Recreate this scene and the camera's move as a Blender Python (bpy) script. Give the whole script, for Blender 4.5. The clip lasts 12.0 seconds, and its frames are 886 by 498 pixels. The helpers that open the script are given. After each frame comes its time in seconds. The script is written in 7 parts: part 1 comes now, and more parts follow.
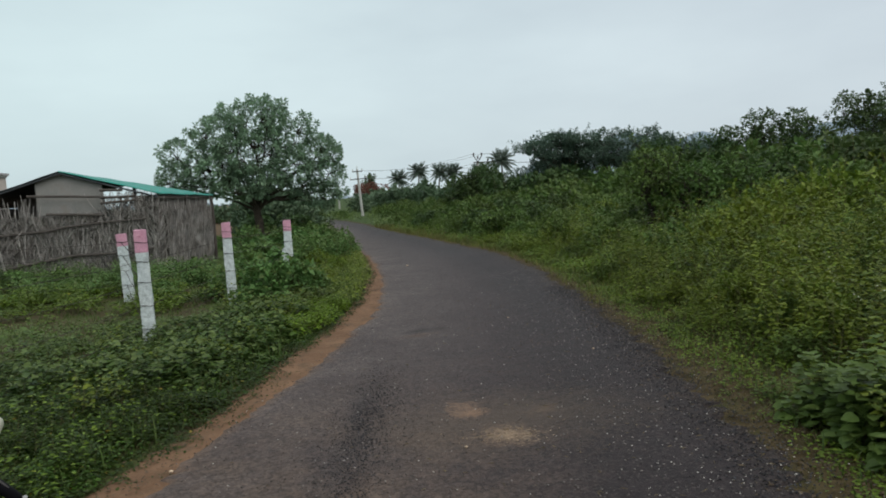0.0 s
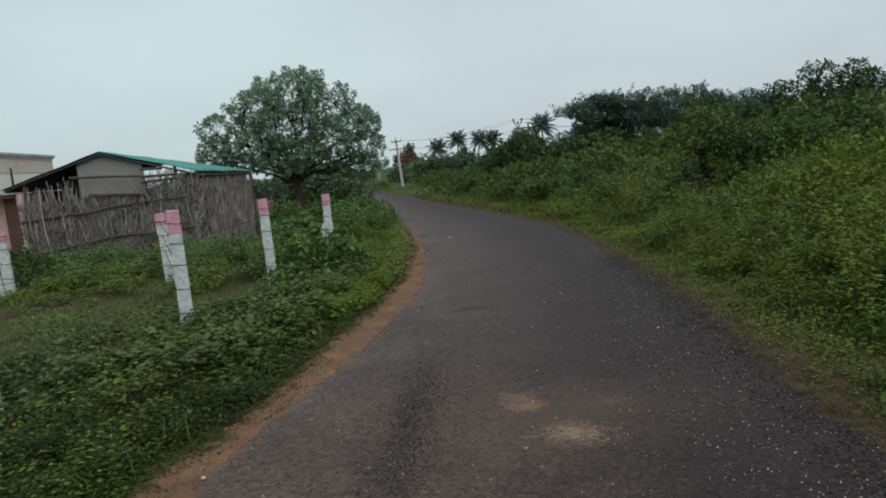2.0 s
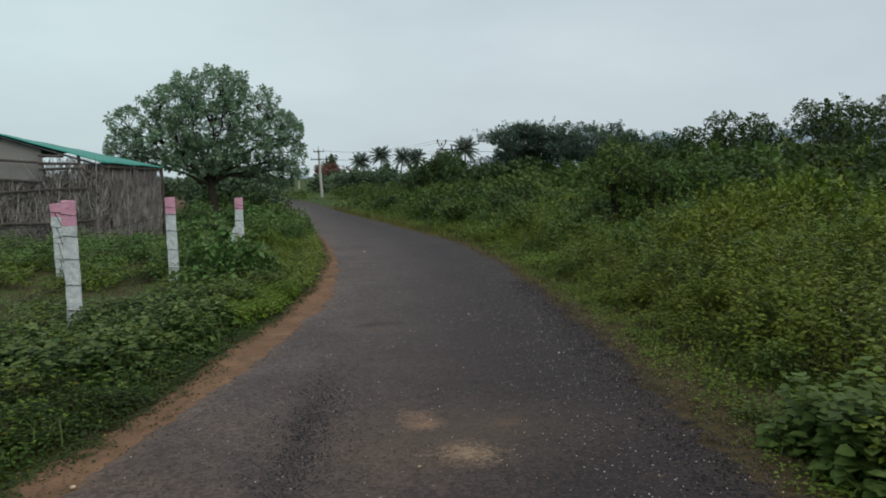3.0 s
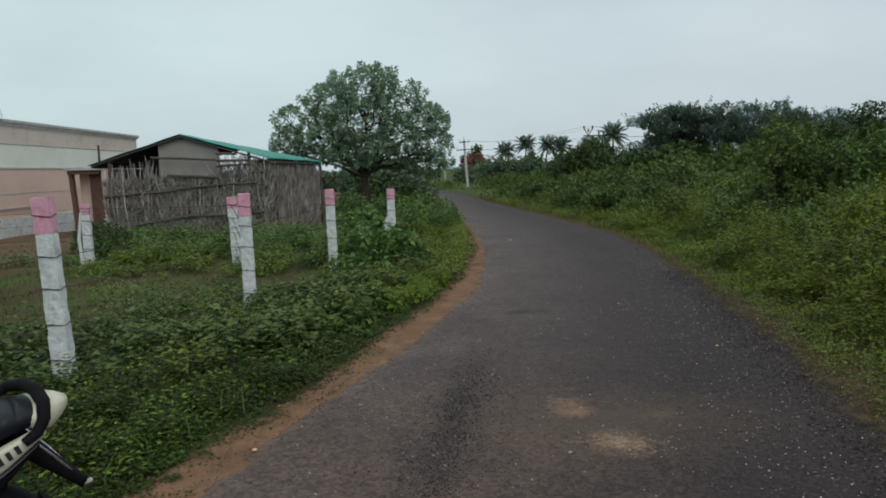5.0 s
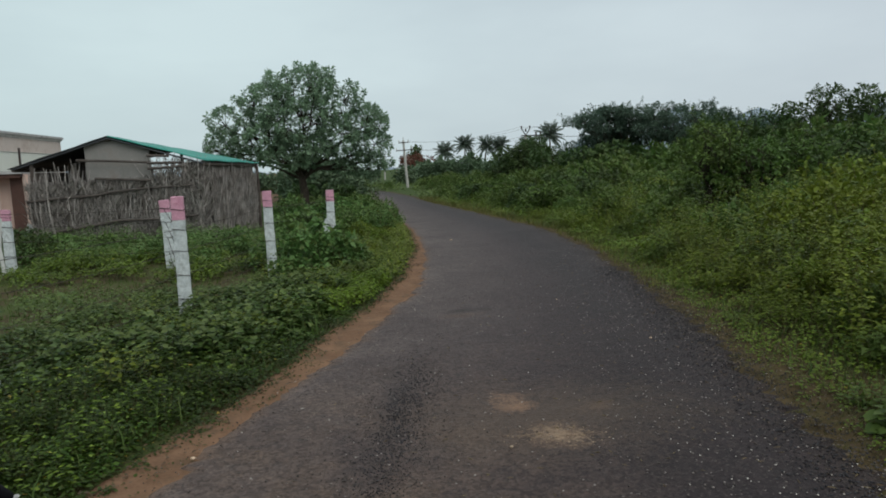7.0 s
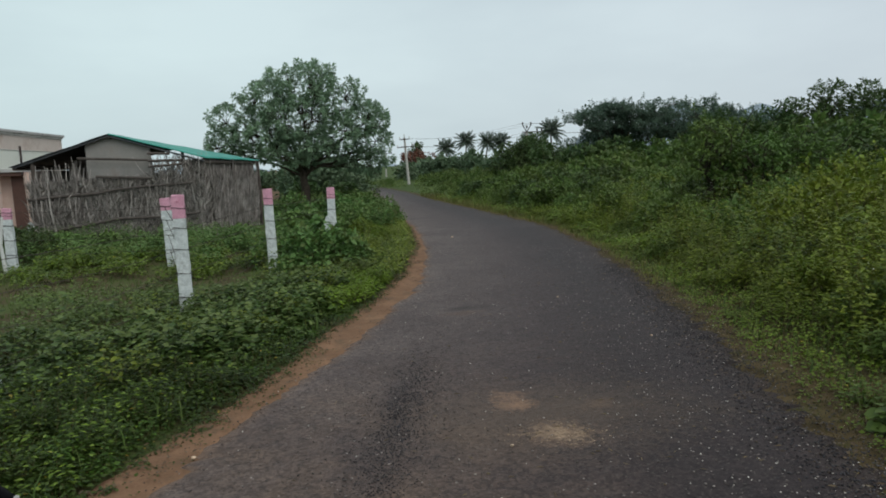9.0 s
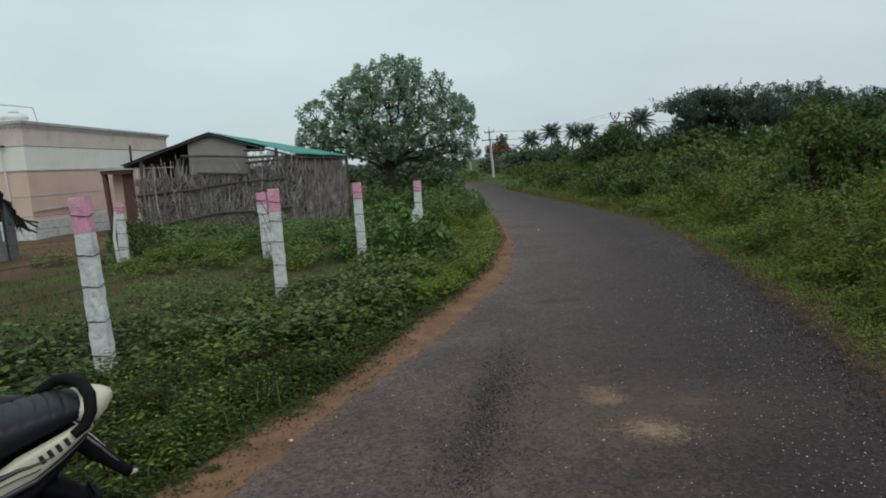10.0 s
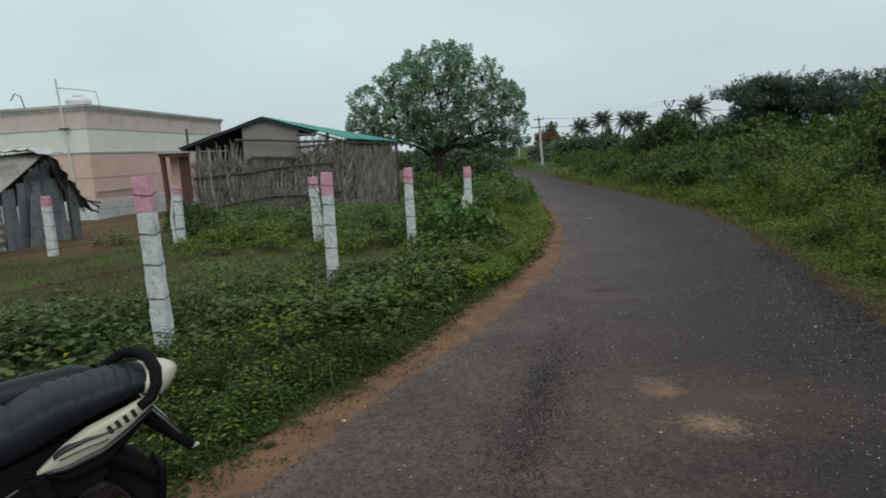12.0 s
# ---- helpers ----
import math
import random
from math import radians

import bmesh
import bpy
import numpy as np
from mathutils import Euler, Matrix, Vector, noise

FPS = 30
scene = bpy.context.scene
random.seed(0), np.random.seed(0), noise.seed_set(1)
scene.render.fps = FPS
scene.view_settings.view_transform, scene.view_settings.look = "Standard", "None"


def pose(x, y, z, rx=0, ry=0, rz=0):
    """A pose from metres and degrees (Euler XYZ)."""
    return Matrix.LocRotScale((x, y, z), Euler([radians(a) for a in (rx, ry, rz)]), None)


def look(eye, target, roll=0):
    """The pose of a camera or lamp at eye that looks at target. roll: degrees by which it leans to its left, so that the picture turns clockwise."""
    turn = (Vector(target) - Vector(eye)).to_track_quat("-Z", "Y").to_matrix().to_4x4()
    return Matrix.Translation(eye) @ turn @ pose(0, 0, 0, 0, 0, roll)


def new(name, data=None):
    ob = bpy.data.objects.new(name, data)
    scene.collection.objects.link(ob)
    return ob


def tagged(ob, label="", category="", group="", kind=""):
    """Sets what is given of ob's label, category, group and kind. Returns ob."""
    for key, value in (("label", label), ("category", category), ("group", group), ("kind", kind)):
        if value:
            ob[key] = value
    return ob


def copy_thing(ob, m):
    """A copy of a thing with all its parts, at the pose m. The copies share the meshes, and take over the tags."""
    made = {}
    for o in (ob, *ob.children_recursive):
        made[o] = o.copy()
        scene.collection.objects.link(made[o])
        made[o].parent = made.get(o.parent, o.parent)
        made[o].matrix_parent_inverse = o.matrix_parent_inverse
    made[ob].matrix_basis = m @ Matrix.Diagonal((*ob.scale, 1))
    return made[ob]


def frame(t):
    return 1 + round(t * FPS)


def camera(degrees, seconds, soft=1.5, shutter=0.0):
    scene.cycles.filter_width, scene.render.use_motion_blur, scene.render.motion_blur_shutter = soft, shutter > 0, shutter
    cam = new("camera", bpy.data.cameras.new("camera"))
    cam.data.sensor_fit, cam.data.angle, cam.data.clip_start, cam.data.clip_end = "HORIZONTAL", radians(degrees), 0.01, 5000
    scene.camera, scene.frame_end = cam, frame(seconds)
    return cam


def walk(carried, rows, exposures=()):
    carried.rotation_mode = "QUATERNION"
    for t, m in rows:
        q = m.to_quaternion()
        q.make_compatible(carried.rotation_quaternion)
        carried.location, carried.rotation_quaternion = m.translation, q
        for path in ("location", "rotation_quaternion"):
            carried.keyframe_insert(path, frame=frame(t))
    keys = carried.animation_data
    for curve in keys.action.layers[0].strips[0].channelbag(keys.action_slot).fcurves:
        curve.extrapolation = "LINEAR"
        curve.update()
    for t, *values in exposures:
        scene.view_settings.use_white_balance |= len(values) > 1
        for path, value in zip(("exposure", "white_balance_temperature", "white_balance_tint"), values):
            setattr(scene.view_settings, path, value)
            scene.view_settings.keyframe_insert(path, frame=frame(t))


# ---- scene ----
cam = camera(66.7, 12.0, soft=1.8)
PATH = [
    (0.0, pose(-0.047, -0.425, 1.620, 85.15, 3.39, -9.37)),
    (0.5, pose(-0.079, -0.220, 1.608, 82.71, 3.71, -9.81)),
    (0.8, pose(-0.029, -0.080, 1.631, 85.72, 4.35, -3.62)),
    (1.0, pose(-0.023, -0.062, 1.650, 85.78, 4.67, -0.55)),
    (1.5, pose(-0.014, 0.037, 1.648, 81.65, 5.32, -0.99)),
    (1.7, pose(-0.012, 0.036, 1.634, 83.26, 5.29, -2.08)),
    (2.0, pose(-0.023, 0.076, 1.638, 82.72, 5.21, -6.03)),
    (2.5, pose(0.016, 0.087, 1.630, 83.28, 2.10, -10.75)),
    (2.7, pose(0.026, 0.088, 1.621, 83.77, 0.29, -12.64)),
    (4.3, pose(-0.013, 0.042, 1.615, 83.97, 0.47, -7.85)),
    (4.5, pose(-0.027, 0.034, 1.616, 83.29, 0.73, -4.78)),
    (5.0, pose(-0.017, 0.029, 1.613, 83.17, 1.68, -0.42)),
    (5.5, pose(0.000, 0.000, 1.620, 83.00, 2.20, -3.00)),
    (6.0, pose(0.008, 0.011, 1.611, 82.77, 2.01, -5.16)),
    (6.5, pose(-0.007, 0.008, 1.614, 83.38, 2.01, -2.31)),
    (7.0, pose(-0.008, 0.008, 1.610, 83.04, 2.16, -5.50)),
    (7.2, pose(0.042, -0.040, 1.630, 82.97, 1.89, -6.90)),
    (9.0, pose(0.001, 0.015, 1.621, 82.76, 2.31, -5.40)),
    (9.5, pose(-0.024, 0.011, 1.611, 83.27, 2.26, -2.01)),
    (10.0, pose(-0.029, 0.011, 1.613, 82.52, 3.16, 1.73)),
    (10.5, pose(-0.012, 0.005, 1.609, 82.30, 2.98, -1.39)),
    (10.8, pose(-0.012, 0.010, 1.612, 82.10, 3.23, -2.96)),
    (11.0, pose(-0.017, 0.017, 1.607, 82.00, 3.48, -3.22)),
    (11.5, pose(-0.008, 0.017, 1.607, 82.24, 3.26, -2.85)),
    (12.0, pose(-0.089, 0.044, 1.593, 81.64, 2.55, 5.76)),
]
walk(cam, PATH, [(0.0, 0.13), (0.5, -0.05), (1.0, -0.08), (1.5, -0.11), (2.0, -0.03), (2.7, 0.0), (4.3, 0.0), (7.2, 0.0), (9.0, 0.08), (9.6, 0.0), (12.0, 0.0)])

# ---------------------------------------------------------------- light
world = bpy.data.worlds.new("overcast_sky")
scene.world = world
world.use_nodes = True
wn, wl = world.node_tree.nodes, world.node_tree.links
wn.clear()
w_out = wn.new("ShaderNodeOutputWorld")
w_bg = wn.new("ShaderNodeBackground")
w_sky = wn.new("ShaderNodeTexSky")
w_sky.sky_type, w_sky.sun_disc = "NISHITA", False
w_sky.sun_elevation, w_sky.sun_rotation = radians(46), radians(148)
w_sky.dust_density, w_sky.air_density = 4.0, 1.0
w_scale = wn.new("ShaderNodeVectorMath")
w_scale.operation = "SCALE"
w_scale.inputs[3].default_value = 0.09
wl.new(w_sky.outputs[0], w_scale.inputs[0])
w_co = wn.new("ShaderNodeTexCoord")
w_map = wn.new("ShaderNodeMapping")
w_map.inputs["Scale"].default_value = (1.0, 1.0, 3.2)
wl.new(w_co.outputs["Generated"], w_map.inputs["Vector"])
w_noise = wn.new("ShaderNodeTexNoise")
w_noise.inputs["Scale"].default_value = 1.7
w_noise.inputs["Detail"].default_value = 5.0
w_noise.inputs["Roughness"].default_value = 0.5
wl.new(w_map.outputs[0], w_noise.inputs["Vector"])
w_ramp = wn.new("ShaderNodeValToRGB")
w_ramp.color_ramp.elements[0].position, w_ramp.color_ramp.elements[1].position = 0.3, 0.7
w_ramp.color_ramp.elements[0].color = (0.52, 0.615, 0.655, 1)
w_ramp.color_ramp.elements[1].color = (0.66, 0.775, 0.80, 1)
wl.new(w_noise.outputs[0], w_ramp.inputs[0])
w_mix = wn.new("ShaderNodeMix")
w_mix.data_type = "RGBA"
w_mix.inputs[0].default_value = 0.9
wl.new(w_scale.outputs[0], w_mix.inputs[6])
w_sep = wn.new("ShaderNodeSeparateXYZ")
wl.new(w_co.outputs["Generated"], w_sep.inputs[0])
w_lean = wn.new("ShaderNodeMath")
w_lean.operation = "MULTIPLY_ADD"
w_lean.inputs[1].default_value, w_lean.inputs[2].default_value = -0.08, 1.0
wl.new(w_sep.outputs["X"], w_lean.inputs[0])
w_tint = wn.new("ShaderNodeVectorMath")
w_tint.operation = "SCALE"
wl.new(w_ramp.outputs[0], w_tint.inputs[0])
wl.new(w_lean.outputs[0], w_tint.inputs[3])
w_side = wn.new("ShaderNodeMapRange")
w_side.inputs["From Min"].default_value, w_side.inputs["From Max"].default_value = -0.7, 0.7
wl.new(w_sep.outputs["X"], w_side.inputs["Value"])
w_hue = wn.new("ShaderNodeMix")
w_hue.data_type = "RGBA"
w_hue.inputs[6].default_value, w_hue.inputs[7].default_value = (0.97, 1.02, 0.995, 1), (1.02, 0.985, 1.02, 1)
wl.new(w_side.outputs[0], w_hue.inputs[0])
w_mul = wn.new("ShaderNodeVectorMath")
w_mul.operation = "MULTIPLY"
wl.new(w_tint.outputs[0], w_mul.inputs[0])
wl.new(w_hue.outputs[2], w_mul.inputs[1])
wl.new(w_mul.outputs[0], w_mix.inputs[7])
# an overcast dome grows brighter towards the zenith
w_zenith = wn.new("ShaderNodeMapRange")
w_zenith.interpolation_type = "SMOOTHSTEP"
w_zenith.inputs["From Min"].default_value, w_zenith.inputs["From Max"].default_value = 0.30, 1.0
wl.new(w_sep.outputs["Z"], w_zenith.inputs["Value"])
w_lift = wn.new("ShaderNodeMix")
w_lift.data_type = "RGBA"
w_lift.inputs[6].default_value, w_lift.inputs[7].default_value = (1, 1, 1, 1), (1.42, 1.28, 1.22, 1)
wl.new(w_zenith.outputs[0], w_lift.inputs[0])
w_dome = wn.new("ShaderNodeVectorMath")
w_dome.operation = "MULTIPLY"
wl.new(w_mix.outputs[2], w_dome.inputs[0])
wl.new(w_lift.outputs[2], w_dome.inputs[1])
wl.new(w_dome.outputs[0], w_bg.inputs["Color"])
w_bg.inputs["Strength"].default_value = 1.0
wl.new(w_bg.outputs[0], w_out.inputs["Surface"])

sun = new("sun", bpy.data.lights.new("sun", "SUN"))
sun.data.energy, sun.data.angle, sun.data.color = 1.0, radians(50), (1.0, 0.97, 0.92)
sun.matrix_world = look((13, -21, 26), (0, 0, 0))

# ---------------------------------------------------------------- materials


def noise_node(nt, vec, scale, detail=4.0, rough=0.6):
    n = nt.nodes.new("ShaderNodeTexNoise")
    n.inputs["Scale"].default_value = scale
    n.inputs["Detail"].default_value = detail
    n.inputs["Roughness"].default_value = rough
    nt.links.new(vec, n.inputs["Vector"])
    return n.outputs[0]


def ramp(nt, fac, stops):
    r = nt.nodes.new("ShaderNodeValToRGB")
    el = r.color_ramp.elements
    while len(el) < len(stops):
        el.new(0.5)
    for e, (p, c) in zip(el, stops):
        e.position = p
        e.color = (*c, 1) if len(c) == 3 else c
    nt.links.new(fac, r.inputs[0])
    return r.outputs[0]


def grey(v):
    return (v, v, v)


def mix_col(nt, fac, a, b, mode="MIX"):
    m = nt.nodes.new("ShaderNodeMix")
    m.data_type, m.blend_type = "RGBA", mode
    for socket, v in ((m.inputs[0], fac), (m.inputs[6], a), (m.inputs[7], b)):
        if hasattr(v, "links"):
            nt.links.new(v, socket)
        elif isinstance(v, (int, float)):
            socket.default_value = v
        else:
            socket.default_value = (*v, 1)
    return m.outputs[2]


def maths(nt, op, a, b=0.0, clamp=False):
    m = nt.nodes.new("ShaderNodeMath")
    m.operation, m.use_clamp = op, clamp
    for socket, v in ((m.inputs[0], a), (m.inputs[1], b)):
        if hasattr(v, "links"):
            nt.links.new(v, socket)
        else:
            socket.default_value = v
    return m.outputs[0]


def blank(name):
    m = bpy.data.materials.new(name)
    m.use_nodes = True
    nt = m.node_tree
    p = nt.nodes["Principled BSDF"]
    co = nt.nodes.new("ShaderNodeTexCoord")
    return m, nt, p, co.outputs["Object"]


def add_bump(nt, p, height, strength, distance):
    b = nt.nodes.new("ShaderNodeBump")
    b.inputs["Strength"].default_value = strength
    b.inputs["Distance"].default_value = distance
    nt.links.new(height, b.inputs["Height"])
    nt.links.new(b.outputs[0], p.inputs["Normal"])


def surface(name, c1, c2, scale=3.0, fine=40.0, rough=0.85, bump=0.4, dist=0.01, metal=0.0, spec=0.3,
            stain=None, stain_scale=1.2, island=0.0):
    m, nt, p, co = blank(name)
    big, small = noise_node(nt, co, scale), noise_node(nt, co, fine, 3.0)
    fac = maths(nt, "ADD", maths(nt, "MULTIPLY", big, 0.65), maths(nt, "MULTIPLY", small, 0.35))
    col = ramp(nt, fac, [(0.36, c1), (0.64, c2)])
    if stain:
        s = ramp(nt, noise_node(nt, co, stain_scale, 6.0, 0.7), [(0.52, grey(0)), (0.68, grey(1))])
        col = mix_col(nt, maths(nt, "MULTIPLY", s, 0.75), col, stain)
    if island:
        g = nt.nodes.new("ShaderNodeNewGeometry")
        v = maths(nt, "ADD", maths(nt, "MULTIPLY", g.outputs["Random Per Island"], island), 1.0 - island / 2)
        o = nt.nodes.new("ShaderNodeObjectInfo")
        v2 = maths(nt, "ADD", maths(nt, "MULTIPLY", o.outputs["Random"], island), 1.0 - island / 2)
        h = nt.nodes.new("ShaderNodeHueSaturation")
        nt.links.new(col, h.inputs["Color"])
        nt.links.new(maths(nt, "MULTIPLY", v, v2), h.inputs["Value"])
        col = h.outputs[0]
    nt.links.new(col, p.inputs["Base Color"])
    p.inputs["Metallic"].default_value = metal
    p.inputs["Specular IOR Level"].default_value = spec
    r = maths(nt, "ADD", maths(nt, "MULTIPLY", small, 0.25), rough - 0.12, True)
    nt.links.new(r, p.inputs["Roughness"])
    add_bump(nt, p, fac, bump, dist)
    return m


def leaf_mat(name, dark, mid, light, rare=None, rough=0.5, translucency=0.24):
    m, nt, p, co = blank(name)
    g = nt.nodes.new("ShaderNodeNewGeometry")
    dark, light = (tuple(0.55 * u + 0.45 * v for u, v in zip(c, mid)) for c in (dark, light))
    stops = [(0.0, dark), (0.5, mid), (0.995 if rare else 1.0, light)]
    if rare:
        stops.append((1.0, rare))
    col = ramp(nt, g.outputs["Random Per Island"], stops)
    o = nt.nodes.new("ShaderNodeObjectInfo")
    big = noise_node(nt, co, 0.9, 2.0)
    h = nt.nodes.new("ShaderNodeHueSaturation")
    nt.links.new(col, h.inputs["Color"])
    nt.links.new(maths(nt, "ADD", maths(nt, "MULTIPLY", o.outputs["Random"], 0.03), 0.485), h.inputs["Hue"])
    v = maths(nt, "ADD", maths(nt, "MULTIPLY", big, 1.2), 0.42)
    nt.links.new(v, h.inputs["Value"])
    nt.links.new(h.outputs[0], p.inputs["Base Color"])
    p.inputs["Roughness"].default_value = rough
    p.inputs["Specular IOR Level"].default_value = 0.2
    t = nt.nodes.new("ShaderNodeBsdfTranslucent")
    nt.links.new(h.outputs[0], t.inputs["Color"])
    mx = nt.nodes.new("ShaderNodeMixShader")
    mx.inputs[0].default_value = translucency
    nt.links.new(p.outputs[0], mx.inputs[1])
    nt.links.new(t.outputs[0], mx.inputs[2])
    nt.links.new(mx.outputs[0], nt.nodes["Material Output"].inputs["Surface"])
    return m


def asphalt_mat():
    m, nt, p, co = blank("asphalt")
    vor = nt.nodes.new("ShaderNodeTexVoronoi")
    vor.inputs["Scale"].default_value = 48.0
    vor.inputs["Randomness"].default_value = 1.0
    nt.links.new(co, vor.inputs["Vector"])
    chip = nt.nodes.new("ShaderNodeSeparateColor")
    nt.links.new(vor.outputs["Color"], chip.inputs[0])
    grit = noise_node(nt, co, 62.0, 5.0, 0.8)
    mid = noise_node(nt, co, 7.0, 6.0, 0.7)
    big = noise_node(nt, co, 0.8, 5.0, 0.62)
    sep = nt.nodes.new("ShaderNodeSeparateXYZ")
    nt.links.new(co, sep.inputs[0])
    across = nt.nodes.new("ShaderNodeAttribute")
    across.attribute_name = "across"
    u = across.outputs["Fac"]
    tone = maths(nt, "ADD", maths(nt, "MULTIPLY", grit, 0.42), maths(nt, "ADD", maths(nt, "MULTIPLY", mid, 0.33), maths(nt, "MULTIPLY", chip.outputs[0], 0.22)))
    col = ramp(nt, tone, [(0.34, (0.029, 0.0212, 0.0218)), (0.5, (0.047, 0.034, 0.0345)), (0.66, (0.078, 0.0575, 0.056))])
    # the left half is greyer with dust, the right half stays dark
    pale = maths(nt, "SUBTRACT", 1.0, maths(nt, "DIVIDE", u, 0.55), True)
    pale = maths(nt, "MULTIPLY", pale, ramp(nt, big, [(0.34, grey(0.2)), (0.64, grey(1))]))
    col = mix_col(nt, maths(nt, "MULTIPLY", pale, 0.75), col, ramp(nt, tone, [(0.34, (0.074, 0.058, 0.054)), (0.66, (0.222, 0.178, 0.163))]))
    # brown dust ground into the worn stretch beside the parked motorcycle
    worn = maths(nt, "SUBTRACT", 1.0, maths(nt, "DIVIDE", maths(nt, "SUBTRACT", sep.outputs["Y"], 3.2), 2.8), True)
    worn = maths(nt, "MULTIPLY", worn, ramp(nt, noise_node(nt, co, 1.5, 6.0, 0.65), [(0.38, grey(0.1)), (0.62, grey(1))]))
    worn = maths(nt, "MULTIPLY", worn, maths(nt, "SUBTRACT", 1.0, maths(nt, "DIVIDE", maths(nt, "SUBTRACT", u, 0.45), 0.4), True))
    gritty = ramp(nt, tone, [(0.34, (0.050, 0.034, 0.026)), (0.66, (0.180, 0.124, 0.092))])
    col = mix_col(nt, maths(nt, "MULTIPLY", worn, 0.8), col, gritty)
    # dust from both edges
    brk = maths(nt, "SUBTRACT", noise_node(nt, co, 5.0, 6.0, 0.75), 0.5)
    e0 = maths(nt, "ADD", maths(nt, "SUBTRACT", 1.0, maths(nt, "DIVIDE", u, 0.055), True), maths(nt, "MULTIPLY", brk, 1.5), True)
    e1 = maths(nt, "ADD", maths(nt, "SUBTRACT", 1.0, maths(nt, "DIVIDE", maths(nt, "SUBTRACT", 1.0, u), 0.10), True), maths(nt, "MULTIPLY", brk, 1.6), True)
    e0 = maths(nt, "MULTIPLY", e0, maths(nt, "SUBTRACT", 1.0, maths(nt, "DIVIDE", u, 0.12), True))
    e1 = maths(nt, "MULTIPLY", e1, maths(nt, "SUBTRACT", 1.0, maths(nt, "DIVIDE", maths(nt, "SUBTRACT", 1.0, u), 0.2), True))
    col = mix_col(nt, maths(nt, "MULTIPLY", e0, 0.85), col, ramp(nt, tone, [(0.34, (0.120, 0.074, 0.048)), (0.66, (0.205, 0.126, 0.083))]))
    col = mix_col(nt, maths(nt, "MULTIPLY", e1, 0.85), col, (0.062, 0.043, 0.030))

    def patch(x, y, rx, ry, turn, colour, amount, grain, ragged_by=0.7):
        vm = nt.nodes.new("ShaderNodeMapping")
        vm.vector_type = "TEXTURE"
        vm.inputs["Location"].default_value = (x + 0.175, y + 0.175, 0)
        vm.inputs["Rotation"].default_value = (0, 0, radians(turn))
        vm.inputs["Scale"].default_value = (rx, ry, 1000.0)
        warp = nt.nodes.new("ShaderNodeTexNoise")
        warp.inputs["Scale"].default_value = grain * 0.35
        nt.links.new(co, warp.inputs["Vector"])
        wv = nt.nodes.new("ShaderNodeVectorMath")
        wv.operation = "MULTIPLY_ADD"
        wv.inputs[1].default_value = (0.35, 0.35, 0)
        nt.links.new(warp.outputs["Color"], wv.inputs[0])
        nt.links.new(co, wv.inputs[2])
        nt.links.new(wv.outputs[0], vm.inputs["Vector"])
        ln = nt.nodes.new("ShaderNodeVectorMath")
        ln.operation = "LENGTH"
        nt.links.new(vm.outputs[0], ln.inputs[0])
        n = maths(nt, "MULTIPLY", maths(nt, "SUBTRACT", noise_node(nt, co, grain, 6.0, 0.75), 0.5), ragged_by * 2)
        n2 = maths(nt, "MULTIPLY", maths(nt, "SUBTRACT", tone, 0.47), -1.6)
        f = ramp(nt, maths(nt, "ADD", maths(nt, "ADD", ln.outputs["Value"], n), n2), [(0.0, grey(1)), (1.0, grey(0))])
        return mix_col(nt, maths(nt, "MULTIPLY", f, amount), col, colour)

    col = patch(0.02, 4.3, 0.20, 1.6, -9, (0.030, 0.026, 0.030), 0.5, 6.0)
    # Right half is dark asphalt, deepened to stand in for lens falloff.
    dark = maths(nt, "DIVIDE", maths(nt, "SUBTRACT", u, 0.48), 0.25, True)
    dark = maths(nt, "MULTIPLY", dark, ramp(nt, big, [(0.35, grey(0.55)), (0.6, grey(1))]))
    col = mix_col(nt, maths(nt, "MULTIPLY", dark, 0.78), col, ramp(nt, tone, [(0.32, (0.009, 0.0066, 0.0078)), (0.68, (0.034, 0.026, 0.028))]))
    col = patch(1.0, 4.05, 1.3, 0.75, 5, (0.10, 0.072, 0.053), 0.6, 6.0)
    col = patch(0.86, 7.32, 0.38, 0.15, 5, (0.016, 0.012, 0.012), 0.7, 7.0)
    col = patch(0.80, 7.10, 0.30, 0.10, 5, (0.10, 0.062, 0.046), 0.7, 7.0)
    col = patch(1.36, 4.12, 0.16, 0.12, 0, (0.15, 0.098, 0.064), 0.5, 14.0)
    col = patch(0.82, 4.30, 0.17, 0.20, 0, (0.26, 0.155, 0.098), 0.85, 9.0, 0.5)
    col = patch(0.97, 3.75, 0.28, 0.19, -20, (0.25, 0.160, 0.104), 0.48, 16.0, 1.0)
    col = patch(1.00, 3.74, 0.19, 0.11, -20, (0.35, 0.25, 0.165), 0.65, 42.0, 2.2)
    speck = ramp(nt, noise_node(nt, co, 60.0, 2.0, 0.5), [(0.60, grey(0)), (0.70, grey(0.55))])
    col = mix_col(nt, speck, col, (0.13, 0.11, 0.10))
    nt.links.new(col, p.inputs["Base Color"])
    nt.links.new(maths(nt, "ADD", maths(nt, "MULTIPLY", mid, 0.25), 0.58), p.inputs["Roughness"])
    p.inputs["Specular IOR Level"].default_value = 0.22
    add_bump(nt, p, maths(nt, "ADD", grit, maths(nt, "ADD", chip.outputs[0], maths(nt, "MULTIPLY", mid, 0.8))), 0.9, 0.007)
    return m


def corrugated(name, c1, c2, rust, metal=0.3, rough=0.5):
    return surface(name, c1, c2, 1.5, 25, rough, 0.15, 0.004, metal, 0.4, rust, 2.2)


